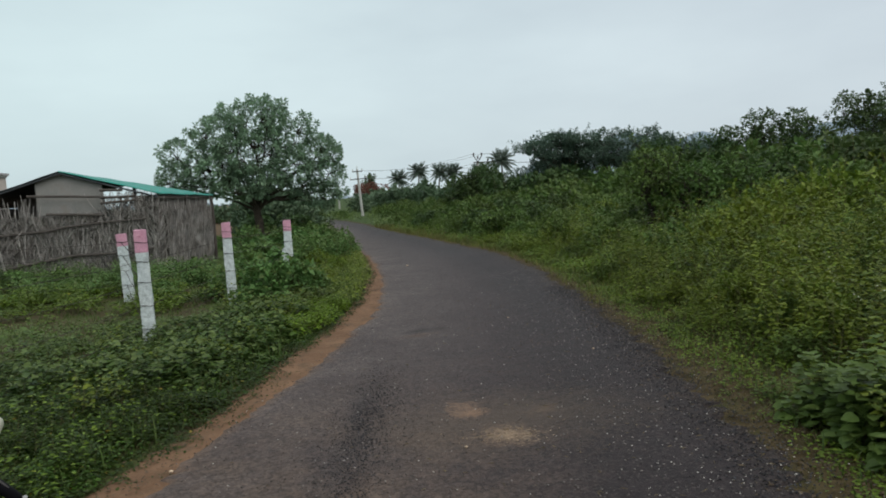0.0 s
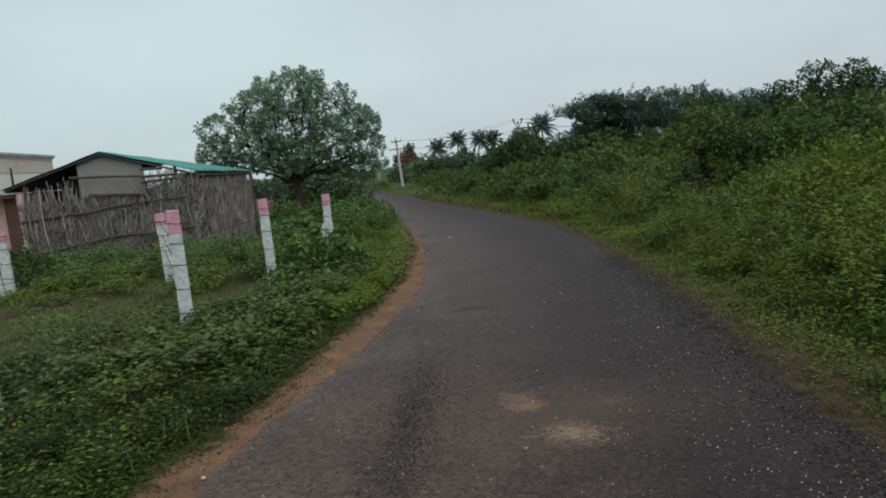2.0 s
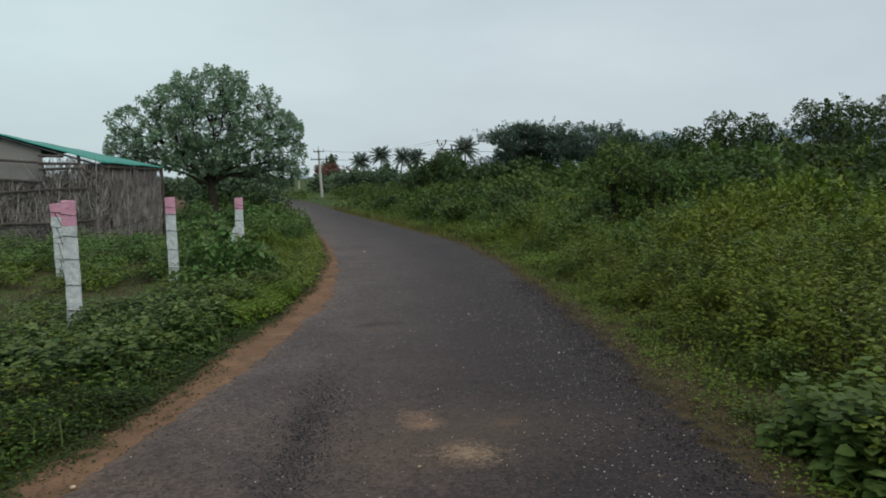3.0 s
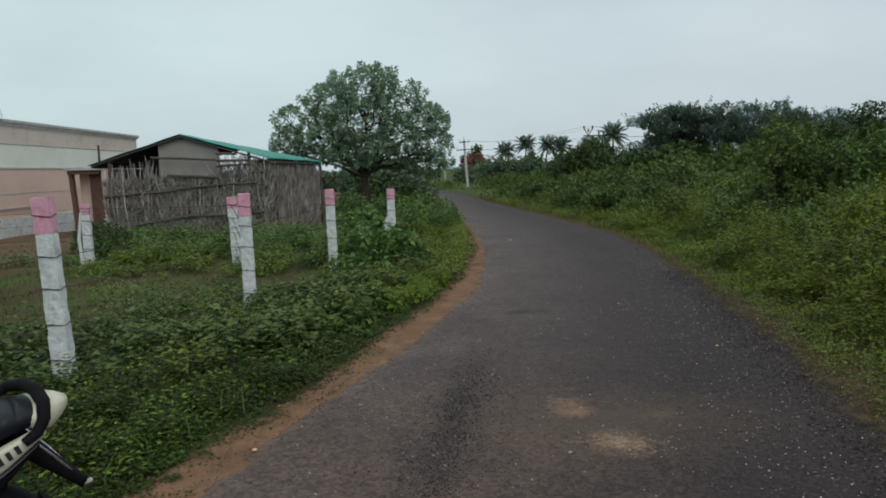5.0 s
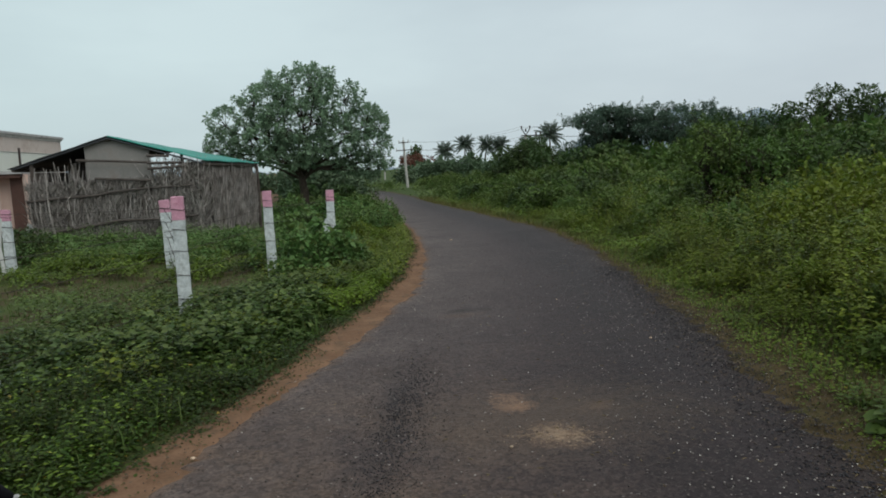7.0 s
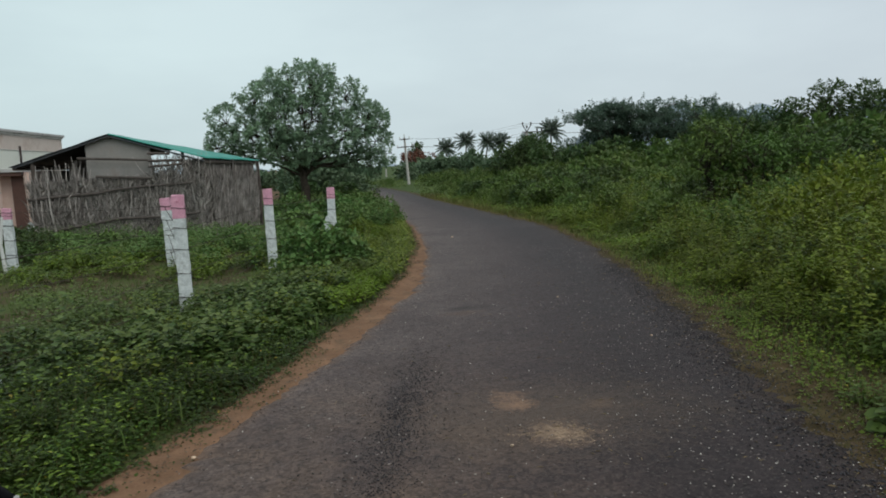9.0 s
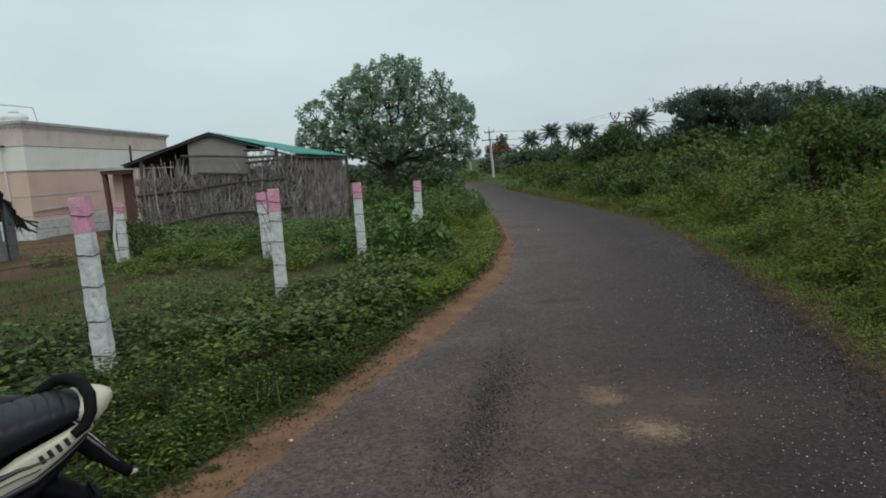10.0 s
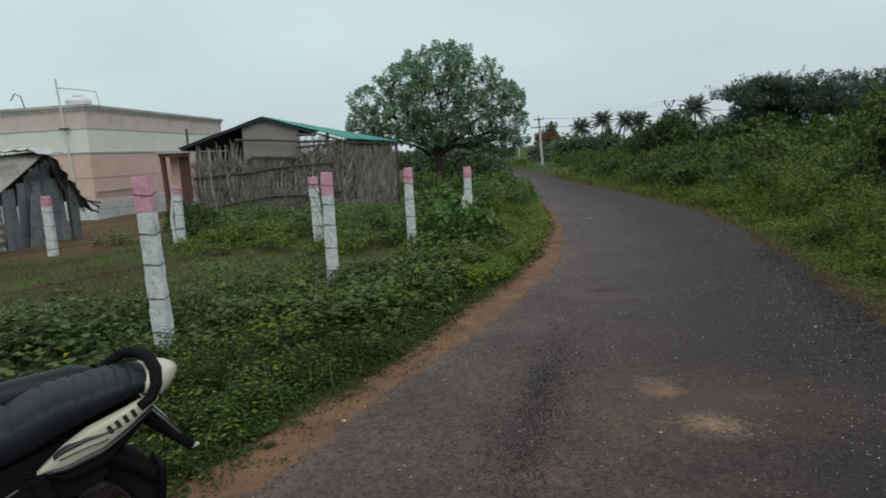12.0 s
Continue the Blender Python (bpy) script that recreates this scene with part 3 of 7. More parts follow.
def build_ground():
    xs = axis_steps(-2600, 2600, -16, 26, 0.4)
    ys = axis_steps(-2600, 3600, -6, 60, 0.4)
    X, Y = np.meshgrid(xs, ys, indexing="ij")
    Z = ground_z(X, Y) + 0.008 * rng.normal(size=X.shape) - 0.012
    v = np.stack([X, Y, Z], -1).reshape(-1, 3)
    i, j = np.meshgrid(np.arange(len(xs) - 1), np.arange(len(ys) - 1), indexing="ij")
    a = i * len(ys) + j
    f = np.stack([a, a + len(ys), a + len(ys) + 1, a + 1], -1).reshape(-1, 4)
    me = arrays_mesh("ground", v, f)
    me.polygons.foreach_set("use_smooth", np.ones(len(me.polygons), bool))
    tagged(link("ground", me, M["soil"]), "brown soil with patches of low green growth", "ground", kind="structure")


def strip(name, ys, left, right, z, skirt, mat, label, category, cols=14, rough=0.0):
    """A sheet between two edge lines, with a skirt down into the ground."""
    ys = np.asarray(ys)
    u = np.linspace(0, 1, cols)
    X = left[:, None] * (1 - u) + right[:, None] * u
    Y = np.repeat(ys[:, None], cols, 1)
    Z = ground_z(X, Y) + z + rough * rng.normal(size=X.shape)
    Z[:, 0] -= skirt
    Z[:, -1] -= skirt
    v = np.stack([X, Y, Z], -1).reshape(-1, 3)
    i, j = np.meshgrid(np.arange(len(ys) - 1), np.arange(cols - 1), indexing="ij")
    a = i * cols + j
    f = np.stack([a, a + 1, a + cols + 1, a + cols], -1).reshape(-1, 4)
    me = arrays_mesh(name, v, f)
    me.polygons.foreach_set("use_smooth", np.ones(len(me.polygons), bool))
    me.attributes.new("across", "FLOAT", "POINT").data.foreach_set("value", np.tile(u, len(ys)).astype(np.float32))
    return tagged(link(name, me, mat), label, category, kind="structure")


def ragged(y, amp, seed):
    return amp * (np.sin(y * 2.1 + seed) * 0.4 + np.sin(y * 5.3 + seed * 2) * 0.3 + np.sin(y * 11.7 + seed * 3) * 0.2 + np.sin(y * 23 + seed) * 0.15)


def build_road():
    ys = np.concatenate([np.arange(-40, 0, 0.8), np.arange(0, 14, 0.045), np.arange(14, 20, 0.1), np.arange(20, 110, 0.5)])
    crumbly = np.where((ys > 0) & (ys < 20), rng.normal(0, 1, len(ys)), 0)
    le = left_edge(ys) + ragged(ys, 0.05, 1.0) + 0.022 * crumbly
    re_ = right_edge(ys) + ragged(ys, 0.11, 2.0) + 0.045 * np.roll(crumbly, 3)
    strip("road", ys, le, re_, 0.018, 0.03, M["asphalt"], "dark worn asphalt village road with dusty patches", "road", 40, 0.0012)
    near = ys < 30
    yn = ys[near]
    strip("verge_dirt", yn, dirt_edge(yn) + ragged(yn, 0.06, 4.0) - 0.05, le[near] + 0.12, 0.006, 0.02, M["red_dirt"], "reddish bare dirt along the road's edge", "dirt verge", 8, 0.003)
    strip("verge_litter", ys, re_ - 0.10, re_ + np.interp(ys, [2, 4, 9, 14], [0.7, 0.75, 0.5, 0.35]) + ragged(ys, 0.35, 5.0), 0.006, 0.02, M["litter"], "brown gravelly verge with dry litter", "gravel verge", 8, 0.004)


def stones(name, pts, size, mat, label):
    base = np.array([[1, 0, 0], [-1, 0, 0], [0, 1, 0], [0, -1, 0], [0, 0, 1], [0, 0, -1]], float)
    fc = np.array([[0, 2, 4], [2, 1, 4], [1, 3, 4], [3, 0, 4], [2, 0, 5], [1, 2, 5], [3, 1, 5], [0, 3, 5]])
    n = len(pts)
    sc = size[:, None, None] * rng.uniform(0.5, 1.2, (n, 6, 1))
    v = base[None] * sc * np.array([1, 1, 0.6])
    an = rng.uniform(0, 6.3, n)
    c, s = np.cos(an)[:, None], np.sin(an)[:, None]
    v = np.stack([v[..., 0] * c - v[..., 1] * s, v[..., 0] * s + v[..., 1] * c, v[..., 2]], -1)
    v += np.c_[pts, ground_z(pts[:, 0], pts[:, 1]) + 0.02 + size * 0.2][:, None]
    f = fc[None] + (np.arange(n) * 6)[:, None, None]
    tagged(link(name, arrays_mesh(name, v.reshape(-1, 3), f.reshape(-1, 3)), mat), label, "gravel", kind="stuff")


def build_gravel():
    n = 5600
    y = 1.3 + rng.random(n) ** 1.7 * 12
    side = rng.random(n)
    wide = right_edge(y) - left_edge(y)
    x = left_edge(y) + wide * rng.random(n)
    x = np.where(side < 0.33, right_edge(y) + rng.normal(0.02, 0.42, n), x)
    x = np.where(side > 0.90, left_edge(y) + rng.normal(0.12, 0.12, n), x)
    streak = (side > 0.33) & (side < 0.55)
    y = np.where(streak, rng.normal(3.9, 0.9, n), y)
    x = np.where(streak, rng.normal(0.02, 0.22, n) + 0.14 * (y - 4.0), x)
    stones("gravel", np.c_[x, y], rng.uniform(0.003, 0.0085, n), M["gravel"], "loose grey gravel on the road edge")
    n = 2600
    y = rng.normal(4.1, 0.8, n)
    x = rng.normal(0.04, 0.10, n) + 0.16 * (y - 4.0)
    stones("dark_gravel", np.c_[x, y], rng.uniform(0.003, 0.0075, n), M["dark_gravel"], "loose dark blue-grey chippings along the wheel track")
    n = 4200
    y = 1.5 + rng.random(n) ** 1.3 * 10
    x = right_edge(y) + rng.uniform(-0.25, 0.8, n) * np.interp(y, [2, 9], [1.0, 0.6])
    stones("verge_stones", np.c_[x, y], rng.uniform(0.003, 0.008, n), M["verge_stone"], "brown and grey grit on the verge")
    n = 5200
    y = 1.8 + rng.random(n) ** 1.2 * 8
    x = right_edge(y) + rng.normal(-0.12, 0.16, n)
    stones("edge_crumbs", np.c_[x, y], rng.uniform(0.004, 0.011, n), M["dark_gravel"], "dark crumbs of asphalt along the broken edge")
    n = 190
    x, y = rng.normal(0.98, 0.17, n), rng.normal(3.74, 0.09, n)
    stones("sand_grains", np.c_[x, y], rng.uniform(0.003, 0.007, n), M["sandy_stone"], "pale sandy grains spilled on the asphalt")
    n = 1500
    y = 1.7 + rng.random(n) ** 1.5 * 7
    x = np.where(rng.random(n) < 0.6, right_edge(y) + rng.normal(-0.55, 0.45, n), left_edge(y) + 3 * rng.random(n))
    stones("pale_grit", np.c_[x, y], rng.uniform(0.004, 0.010, n), M["gravel"], "grey grit strewn over the asphalt")
    n = 1250
    y = 1.5 + rng.random(n) ** 1.4 * 11
    x = np.where(rng.random(n) < 0.65, right_edge(y) + rng.normal(-0.4, 0.42, n), left_edge(y) + 3 * rng.random(n))
    stones("stone_chips", np.c_[x, y], rng.uniform(0.003, 0.007, n), M["pale_stone"], "pale stone chips scattered over asphalt")
    for x, y, s in ((0.67, 3.61, 0.014), (-1.13, 3.78, 0.017), (2.35, 5.7, 0.013), (1.5, 14.5, 0.03), (2.0, 7.6, 0.012)):
        bm = bmesh.new()
        bmesh.ops.create_icosphere(bm, subdivisions=2, radius=s)
        for v in bm.verts:
            v.co *= 0.8 + 0.35 * noise.noise(v.co * 40 + Vector((x, y, 0)))
            v.co.z *= 0.6
        ob = part("stone", bm, M["sandy_stone"])
        ob.location = (x, y, float(ground_z(x, y)) + 0.018 + s * 0.4)
        tagged(ob, "small pale stone lying on the road", "stone", "loose stones")


build_ground()
build_road()
build_gravel()


def build_hills():
    az = np.radians(np.linspace(-75, 75, 220))
    h = np.zeros_like(az)
    for a, w, hh in ((10, 3.0, 14), (17.5, 1.6, 90), (20.5, 1.8, 74), (24.5, 3.2, 175), (30, 5, 150), (42, 9, 170), (-30, 12, 50), (58, 12, 120)):
        h = np.maximum(h, hh * np.exp(-((np.degrees(az) - a) / w) ** 2))
    h += 5 + 5 * np.sin(az * 61) + 4 * np.sin(az * 133)
    R = 2400
    rows = []
    for k, (dr, s) in enumerate(((0, 0.0), (60, 0.6), (140, 1.0), (320, 0.3))):
        rows.append(np.stack([np.sin(az) * (R + dr), np.cos(az) * (R + dr), -3 + h * s], -1))
    v = np.concatenate(rows)
    n = len(az)
    i, j = np.meshgrid(np.arange(3), np.arange(n - 1), indexing="ij")
    a = i * n + j
    f = np.stack([a, a + 1, a + n + 1, a + n], -1).reshape(-1, 4)
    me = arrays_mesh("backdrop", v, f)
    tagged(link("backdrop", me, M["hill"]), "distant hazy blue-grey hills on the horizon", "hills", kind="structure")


build_hills()

# ---------------------------------------------------------------- house, shed, hut


def prism(bm, outline, z0, z1):
    """An upright block over a ground outline."""
    lo = [bm.verts.new((x, y, z0)) for x, y in outline]
    hi = [bm.verts.new((x, y, z1)) for x, y in outline]
    n = len(outline)
    bm.faces.new(lo[::-1])
    bm.faces.new(hi)
    for i in range(n):
        bm.faces.new((lo[i], lo[(i + 1) % n], hi[(i + 1) % n], hi[i]))


def grown(outline, d):
    c = np.mean(outline, axis=0)
    return [tuple(np.array(p) + d * unit(np.array(p) - c) * 1.4) for p in outline]


def pipe(bm, pts, r, sides=8):
    rings = []
    pts = [Vector(p) for p in pts]
    for i, p in enumerate(pts):
        d = (pts[min(i + 1, len(pts) - 1)] - pts[max(i - 1, 0)]).normalized()
        s = d.cross(Vector((0.3, 0.2, 0.93)) if abs(d.z) < 0.9 else Vector((1, 0.1, 0))).normalized()
        t = d.cross(s)
        rr = r[i] if isinstance(r, (list, tuple)) else r
        rings.append([bm.verts.new(p + rr * (math.cos(a) * s + math.sin(a) * t)) for a in [2 * math.pi * k / sides for k in range(sides)]])
    for a, b in zip(rings, rings[1:]):
        for k in range(sides):
            bm.faces.new((a[k], a[(k + 1) % sides], b[(k + 1) % sides], b[k]))
    bm.faces.new(rings[0][::-1])
    bm.faces.new(rings[-1])


def lathe(bm, profile, sides=24, m=None):
    rings = []
    for r, z in profile:
        rings.append([bm.verts.new((r * math.cos(2 * math.pi * k / sides), r * math.sin(2 * math.pi * k / sides), z)) for k in range(sides)])
    for a, b in zip(rings, rings[1:]):
        for k in range(sides):
            bm.faces.new((a[k], a[(k + 1) % sides], b[(k + 1) % sides], b[k]))
    bm.faces.new(rings[0][::-1])
    bm.faces.new(rings[-1])
    if m is not None:
        bmesh.ops.transform(bm, matrix=m, verts=[v for ring in rings for v in ring])


HOUSE = [(-13.15, 20.0), (-13.65, 31.0), (-24.6, 33.2), (-24.1, 21.6)]


def build_house():
    h = thing("house", "single-storey flat-roofed house painted peach, pale green and pink", "house")

    def tier(name, z0, z1, out, mat, label):
        bm = bmesh.new()
        prism(bm, grown(HOUSE, out), z0, z1)
        part(name, bm, mat, h, label)

    tier("plinth", -0.6, 0.46, 0.06, M["whitewash"], "dirty white plinth")
    tier("lower_wall", 0.42, 1.99, 0.0, M["peach"], "peach painted lower wall")
    tier("string_course", 1.21, 1.235, 0.010, M["cement"], "thin grey line across the lower wall")
    tier("ledge", 1.99, 2.02, 0.03, M["pale_cement"], "thin pale cement ledge")
    tier("wall_band", 2.03, 2.74, -0.01, M["pale_green"], "pale green painted band")
    tier("upper_ledge", 2.75, 2.77, 0.012, M["pale_cement"], "thin pale cement ledge")
    tier("parapet", 2.77, 3.33, 0.0, M["dull_pink"], "weathered pink parapet")
    tier("cornice", 3.33, 3.40, 0.05, M["pale_cement"], "grey weathered cornice")
    tier("coping", 3.40, 3.49, 0.10, M["cement"], "grey weathered coping")
    # toothed moulding under the cornice
    c0, c1, c3 = (np.array(HOUSE[i]) for i in (0, 1, 3))
    bm = bmesh.new()
    for a, b in ((c0, c1), (c0, c3)):
        d = b - a
        n = int(np.linalg.norm(d) / 0.16)
        for i in range(n):
            q = a + d * (i + 0.5) / n
            out = unit(np.array([d[1], -d[0]])) * (0.03 if b is c1 else -0.03)
            box(bm, (0.06, 0.04, 0.05), pose(q[0] + out[0] * 0.6, q[1] + out[1] * 0.6, 3.30, 0, 0, math.degrees(math.atan2(d[1], d[0]))))
    tagged(part("dentil_moulding", bm, M["pale_cement"], h), kind="stuff")
    bm = bmesh.new()
    q = c0 + (c3 - c0) * 0.068 + np.array([0.0, -0.10])
    pipe(bm, [(q[0] - 0.1, q[1], 4.28), (q[0], q[1], 2.8), (q[0] + 0.16, q[1], 0.1)], 0.028)
    part("downpipe", bm, M["pvc"], h, "grey plastic pipe rising above the roof")
    bm = bmesh.new()
    box(bm, (0.30, 0.07, 0.05), pose(q[0], q[1] - 0.02, 2.76))
    part("pipe_bracket", bm, M["iron"], h)
    bm = bmesh.new()
    pipe(bm, [(q[0] - 0.08, q[1], 4.02), (q[0] + 0.55, q[1] + 0.4, 3.95), (q[0] + 0.82, q[1] + 0.55, 3.90), (q[0] + 0.88, q[1] + 0.6, 3.5)], 0.018)
    part("water_pipe", bm, M["pvc"], h)
    # conduit along the lower wall
    bm = bmesh.new()
    e0, e1 = c0 + (c1 - c0) * 0.01, c0 + (c1 - c0) * 0.22
    pipe(bm, [(e0[0] + 0.06, e0[1], 0.78), (e1[0] + 0.06, e1[1], 0.80), (e1[0] + 0.06, e1[1] + 0.02, 0.45)], 0.025)
    part("conduit", bm, M["cement"], h)
    # a bent iron rod and a fixture further along the roof
    bm = bmesh.new()
    r = c0 + (c3 - c0) * 0.20
    pipe(bm, [(r[0], r[1], 3.4), (r[0] - 0.1, r[1], 3.85), (r[0] - 0.3, r[1], 3.95), (r[0] - 0.45, r[1], 3.75)], 0.018)
    part("roof_rod", bm, M["iron"], h)

    t = thing("water_tank", "pale plastic water tank with ribs on the roof", "water tank", pose(-14.25, 21.4, 3.49) @ Matrix.Diagonal((0.74, 0.74, 0.9, 1)))
    bm = bmesh.new()
    lathe(bm, [(0.50, 0), (0.52, 0.05), (0.52, 0.14), (0.50, 0.17), (0.53, 0.20), (0.53, 0.27), (0.50, 0.30), (0.42, 0.36), (0.22, 0.40), (0.20, 0.40)], 28)
    part("tank_body", bm, M["tank_plastic"], t, smooth=True)
    bm = bmesh.new()
    lathe(bm, [(0.20, 0.40), (0.21, 0.46), (0.18, 0.48), (0.02, 0.49)], 20)
    part("lid", bm, M["tank_plastic"], t, smooth=True)

    p = thing("porch", "small porch with cement slab, brown posts and dark doorway", "porch")
    slab("canopy_slab", (1.12, 1.2, 0.10), pose(-11.34, 22.2, 1.93, 0, 0, 4), M["cement"], p, 0.01, "weathered cement canopy slab")
    slab("canopy_beam", (1.0, 0.10, 0.12), pose(-11.32, 21.72, 1.82, 0, 0, 4), M["brown_paint"], p, 0.01, "brown beam under the canopy")
    slab("brown_post", (0.13, 0.16, 2.3), pose(-11.74, 21.85, 0.70, 0, -2.5, 0), M["brown_paint"], p)
    slab("door_panel", (0.50, 0.06, 2.3), pose(-11.02, 21.98, 0.66), M["brown_paint"], p, 0.01, "dark brown door leaf")
    slab("side_wall", (0.50, 0.12, 2.3), pose(-11.47, 22.25, 0.68), M["peach"], p, 0.01, "peach painted wall")
    slab("back_wall", (1.3, 0.12, 2.3), pose(-11.2, 22.75, 0.7), M["peach"], p, 0.01)
    slab("pilaster", (0.15, 0.18, 2.1), pose(-10.70, 21.84, 0.80, 0, -1.5, 0), M["peach"], p, 0.01)
    slab("pilaster_base", (0.22, 0.22, 0.10), pose(-10.68, 21.80, 0.29), M["whitewash"], p, 0.02, "white moulded base")
    slab("pilaster_foot", (0.29, 0.28, 0.42), pose(-10.67, 21.80, 0.04), M["whitewash"], p, 0.02)
    bm = bmesh.new()
    pipe(bm, [(-10.78, 21.7, 1.8), (-10.77, 21.7, 2.66)], 0.035)
    part("iron_post", bm, M["iron"], p, "dark upright iron pipe")


build_house()

SHED_L, SHED_K = np.array([-9.2, 18.25]), np.array([-4.6, 18.65])
SHED_BACK = np.array([0.5, 4.6])


def build_shed():
    s = thing("cattle_shed", "low gabled shed with walls of dry stalks and teal roof", "shed")
    front = SHED_K - SHED_L
    fu = unit(front)
    bu = unit(SHED_BACK)
    W, D = float(np.linalg.norm(front)), float(np.linalg.norm(SHED_BACK))
    ang = math.degrees(math.atan2(front[1], front[0]))
    EAVE, RIDGE = 1.97, 2.70

    def at(u, d, z):
        q = SHED_L + fu * u + bu * d
        return Vector((q[0], q[1], z))

    def roof_z(u):
        return EAVE + (RIDGE - EAVE) * (1 - abs(u - W / 2) / (W / 2))

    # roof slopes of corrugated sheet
    for side, mat, label in ((-1, M["tarp"], "dark roof slope, underside shade in its colour"), (1, M["teal_sheet"], "teal green corrugated roof sheet")):
        bm = bmesh.new()
        nd, nu = 70, 6
        over = 0.10
        top, bot = [], []
        for i in range(nd + 1):
            d = -0.14 + (D + 0.28) * i / nd
            rt, rb = [], []
            for j in range(nu + 1):
                u = W / 2 + side * (W / 2 + over) * j / nu
                z = EAVE + (RIDGE - EAVE) * (1 - 0.30 * i / nd) * (1 - abs(u - W / 2) / (W / 2)) + 0.03 + 0.012 * math.sin(i * 1.8) + 0.008 * math.sin(j * 2 + i * 0.2)
                if side > 0:
                    z += 0.06 * (1 - i / nd) * j / nu
                rt.append(bm.verts.new(at(u, d, z)))
                rb.append(bm.verts.new(at(u, d, z - 0.02)))
            top.append(rt)
            bot.append(rb)
        for i in range(nd):
            for j in range(nu):
                bm.faces.new((top[i][j], top[i + 1][j], top[i + 1][j + 1], top[i][j + 1]))
                bm.faces.new((bot[i][j], bot[i][j + 1], bot[i + 1][j + 1], bot[i + 1][j]))
        for i in range(nd):
            for j in (0, nu):
                bm.faces.new((top[i][j], bot[i][j], bot[i + 1][j], top[i + 1][j]))
        for j in range(nu):
            for i in (0, nd):
                bm.faces.new((top[i][j], top[i][j + 1], bot[i][j + 1], bot[i][j]))
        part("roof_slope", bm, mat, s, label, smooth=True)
    # upright poles
    for u, d in ((0.38, 0), (W / 2, 0.35), (W - 0.05, 0), (0.05, D), (W + 0.05, D), (W / 2, D), (W - 0.05, D / 2)):
        bm = bmesh.new()
        pipe(bm, [at(u, d, -0.4), at(u + 0.02, d, 1.0), at(u, d, EAVE + (roof_z(u) - EAVE) * (0.70 if d == D else 1.0))], [0.06, 0.055, 0.05])
        part("post", bm, M["dark_wood"], s)
    for u in (0.0, W / 2, W):
        bm = bmesh.new()
        back = EAVE + (roof_z(u) - EAVE) * 0.70
        pipe(bm, [at(u, -0.10, roof_z(u) - 0.05), at(u, D + 0.1, back - 0.05)], 0.045)
        part("purlin", bm, M["dark_wood"], s)
    for side in (0, W):
        bm = bmesh.new()
        pipe(bm, [at(side, -0.1, EAVE - 0.03), at(W / 2, -0.1, RIDGE - 0.03)], 0.024)
        part("rafter", bm, M["tarp"], s)
    # inner backing of packed thatch added to keep gaps dark, side and back wall
    for a, b, z in (((0.38, 0.10), (W * 0.72, 0.10), 1.50), ((W - 0.10, 0.1), (W - 0.10, D), 2.03), ((0.05, D), (W * 0.3, D), 1.95), ((W * 0.3, D), (W - 0.1, D), 1.45), ((0.38, 0.15), (0.38, D), 1.85), ((W * 0.72, 0.12), (W * 0.86, 0.12), 1.62), ((W * 0.86, 0.13), (W - 0.12, 0.13), 2.0), ((0.42, 1.6), (W * 0.5, 1.6), 2.1)):
        p0, p1 = at(*a, -0.4), at(*b, -0.4)
        d = p1 - p0
        slab("thatch_panel", (d.length, 0.05, z + 0.4), pose((p0.x + p1.x) / 2, (p0.y + p1.y) / 2, (z - 0.4) / 2, 0, 0, math.degrees(math.atan2(d.y, d.x))), M["thatch"], s, 0.01)
    # mud gable
    bm = bmesh.new()
    u0, u1 = W * 0.36, W * 0.70
    outline = [(u0, 0.8), (u1, 0.8), (u1, roof_z(u1) - 0.03), (W / 2, RIDGE - 0.03), (u0, roof_z(u0) - 0.03)]
    fr = [bm.verts.new(at(u, 0.02, z)) for u, z in outline]
    bk = [bm.verts.new(at(u, 0.09, z)) for u, z in outline]
    bm.faces.new(fr)
    bm.faces.new(bk[::-1])
    for i in range(5):
        bm.faces.new((fr[i], bk[i], bk[(i + 1) % 5], fr[(i + 1) % 5]))
    part("mud_gable", bm, M["mud"], s, "smooth grey-brown mud plastered gable")
    # horizontal tie poles
    for pts in ([(0.3, 1.13), (0.9, 1.17), (1.95, 1.20), (2.33, 1.29), (3.19, 1.36), (4.3, 1.38)],
                [(1.55, 2.13), (2.4, 2.08), (3.25, 2.03)], [(1.95, 1.64), (2.6, 1.60), (3.3, 1.55)],
                [(0.9, 0.32), (2.45, 0.53), (3.4, 0.56), (4.43, 0.58)], [(3.25, 2.02), (4.1, 2.0)], [(3.25, 1.86), (4.1, 1.88)], [(3.25, 2.2), (3.8, 2.16)]):
        bm = bmesh.new()
        pipe(bm, [at(u, -0.18, z + rng.normal(0, 0.012)) for u, z in pts], [0.036 - 0.003 * i for i in range(len(pts))], 6)
        part("tie_pole", bm, M["pole_wood"], s)
    # stalks: six shapes shared by all
    shapes = []
    for k in range(6):
        bm = bmesh.new()
        n = 6
        bend = rng.normal(0, 0.05, 2)
        pipe(bm, [(bend[0] * math.sin(i / n * 2.5), bend[1] * math.sin(i / n * 3), i / n) for i in range(n + 1)], [0.0105 * (1 - 0.5 * i / n) for i in range(n + 1)], 5)
        me = bpy.data.meshes.new("stalk")
        bm.to_mesh(me)
        bm.free()
        me.materials.append(M["stalk"])
        shapes.append(me)

    def stalk(p, h, lean_a, lean_b, thick):
        ob = new("stalk", shapes[int(rng.integers(6))])
        ob.parent = s
        ob.matrix_basis = Matrix.Translation(p) @ pose(0, 0, 0, lean_b, lean_a, ang) @ Matrix.Diagonal((thick, thick, h, 1))

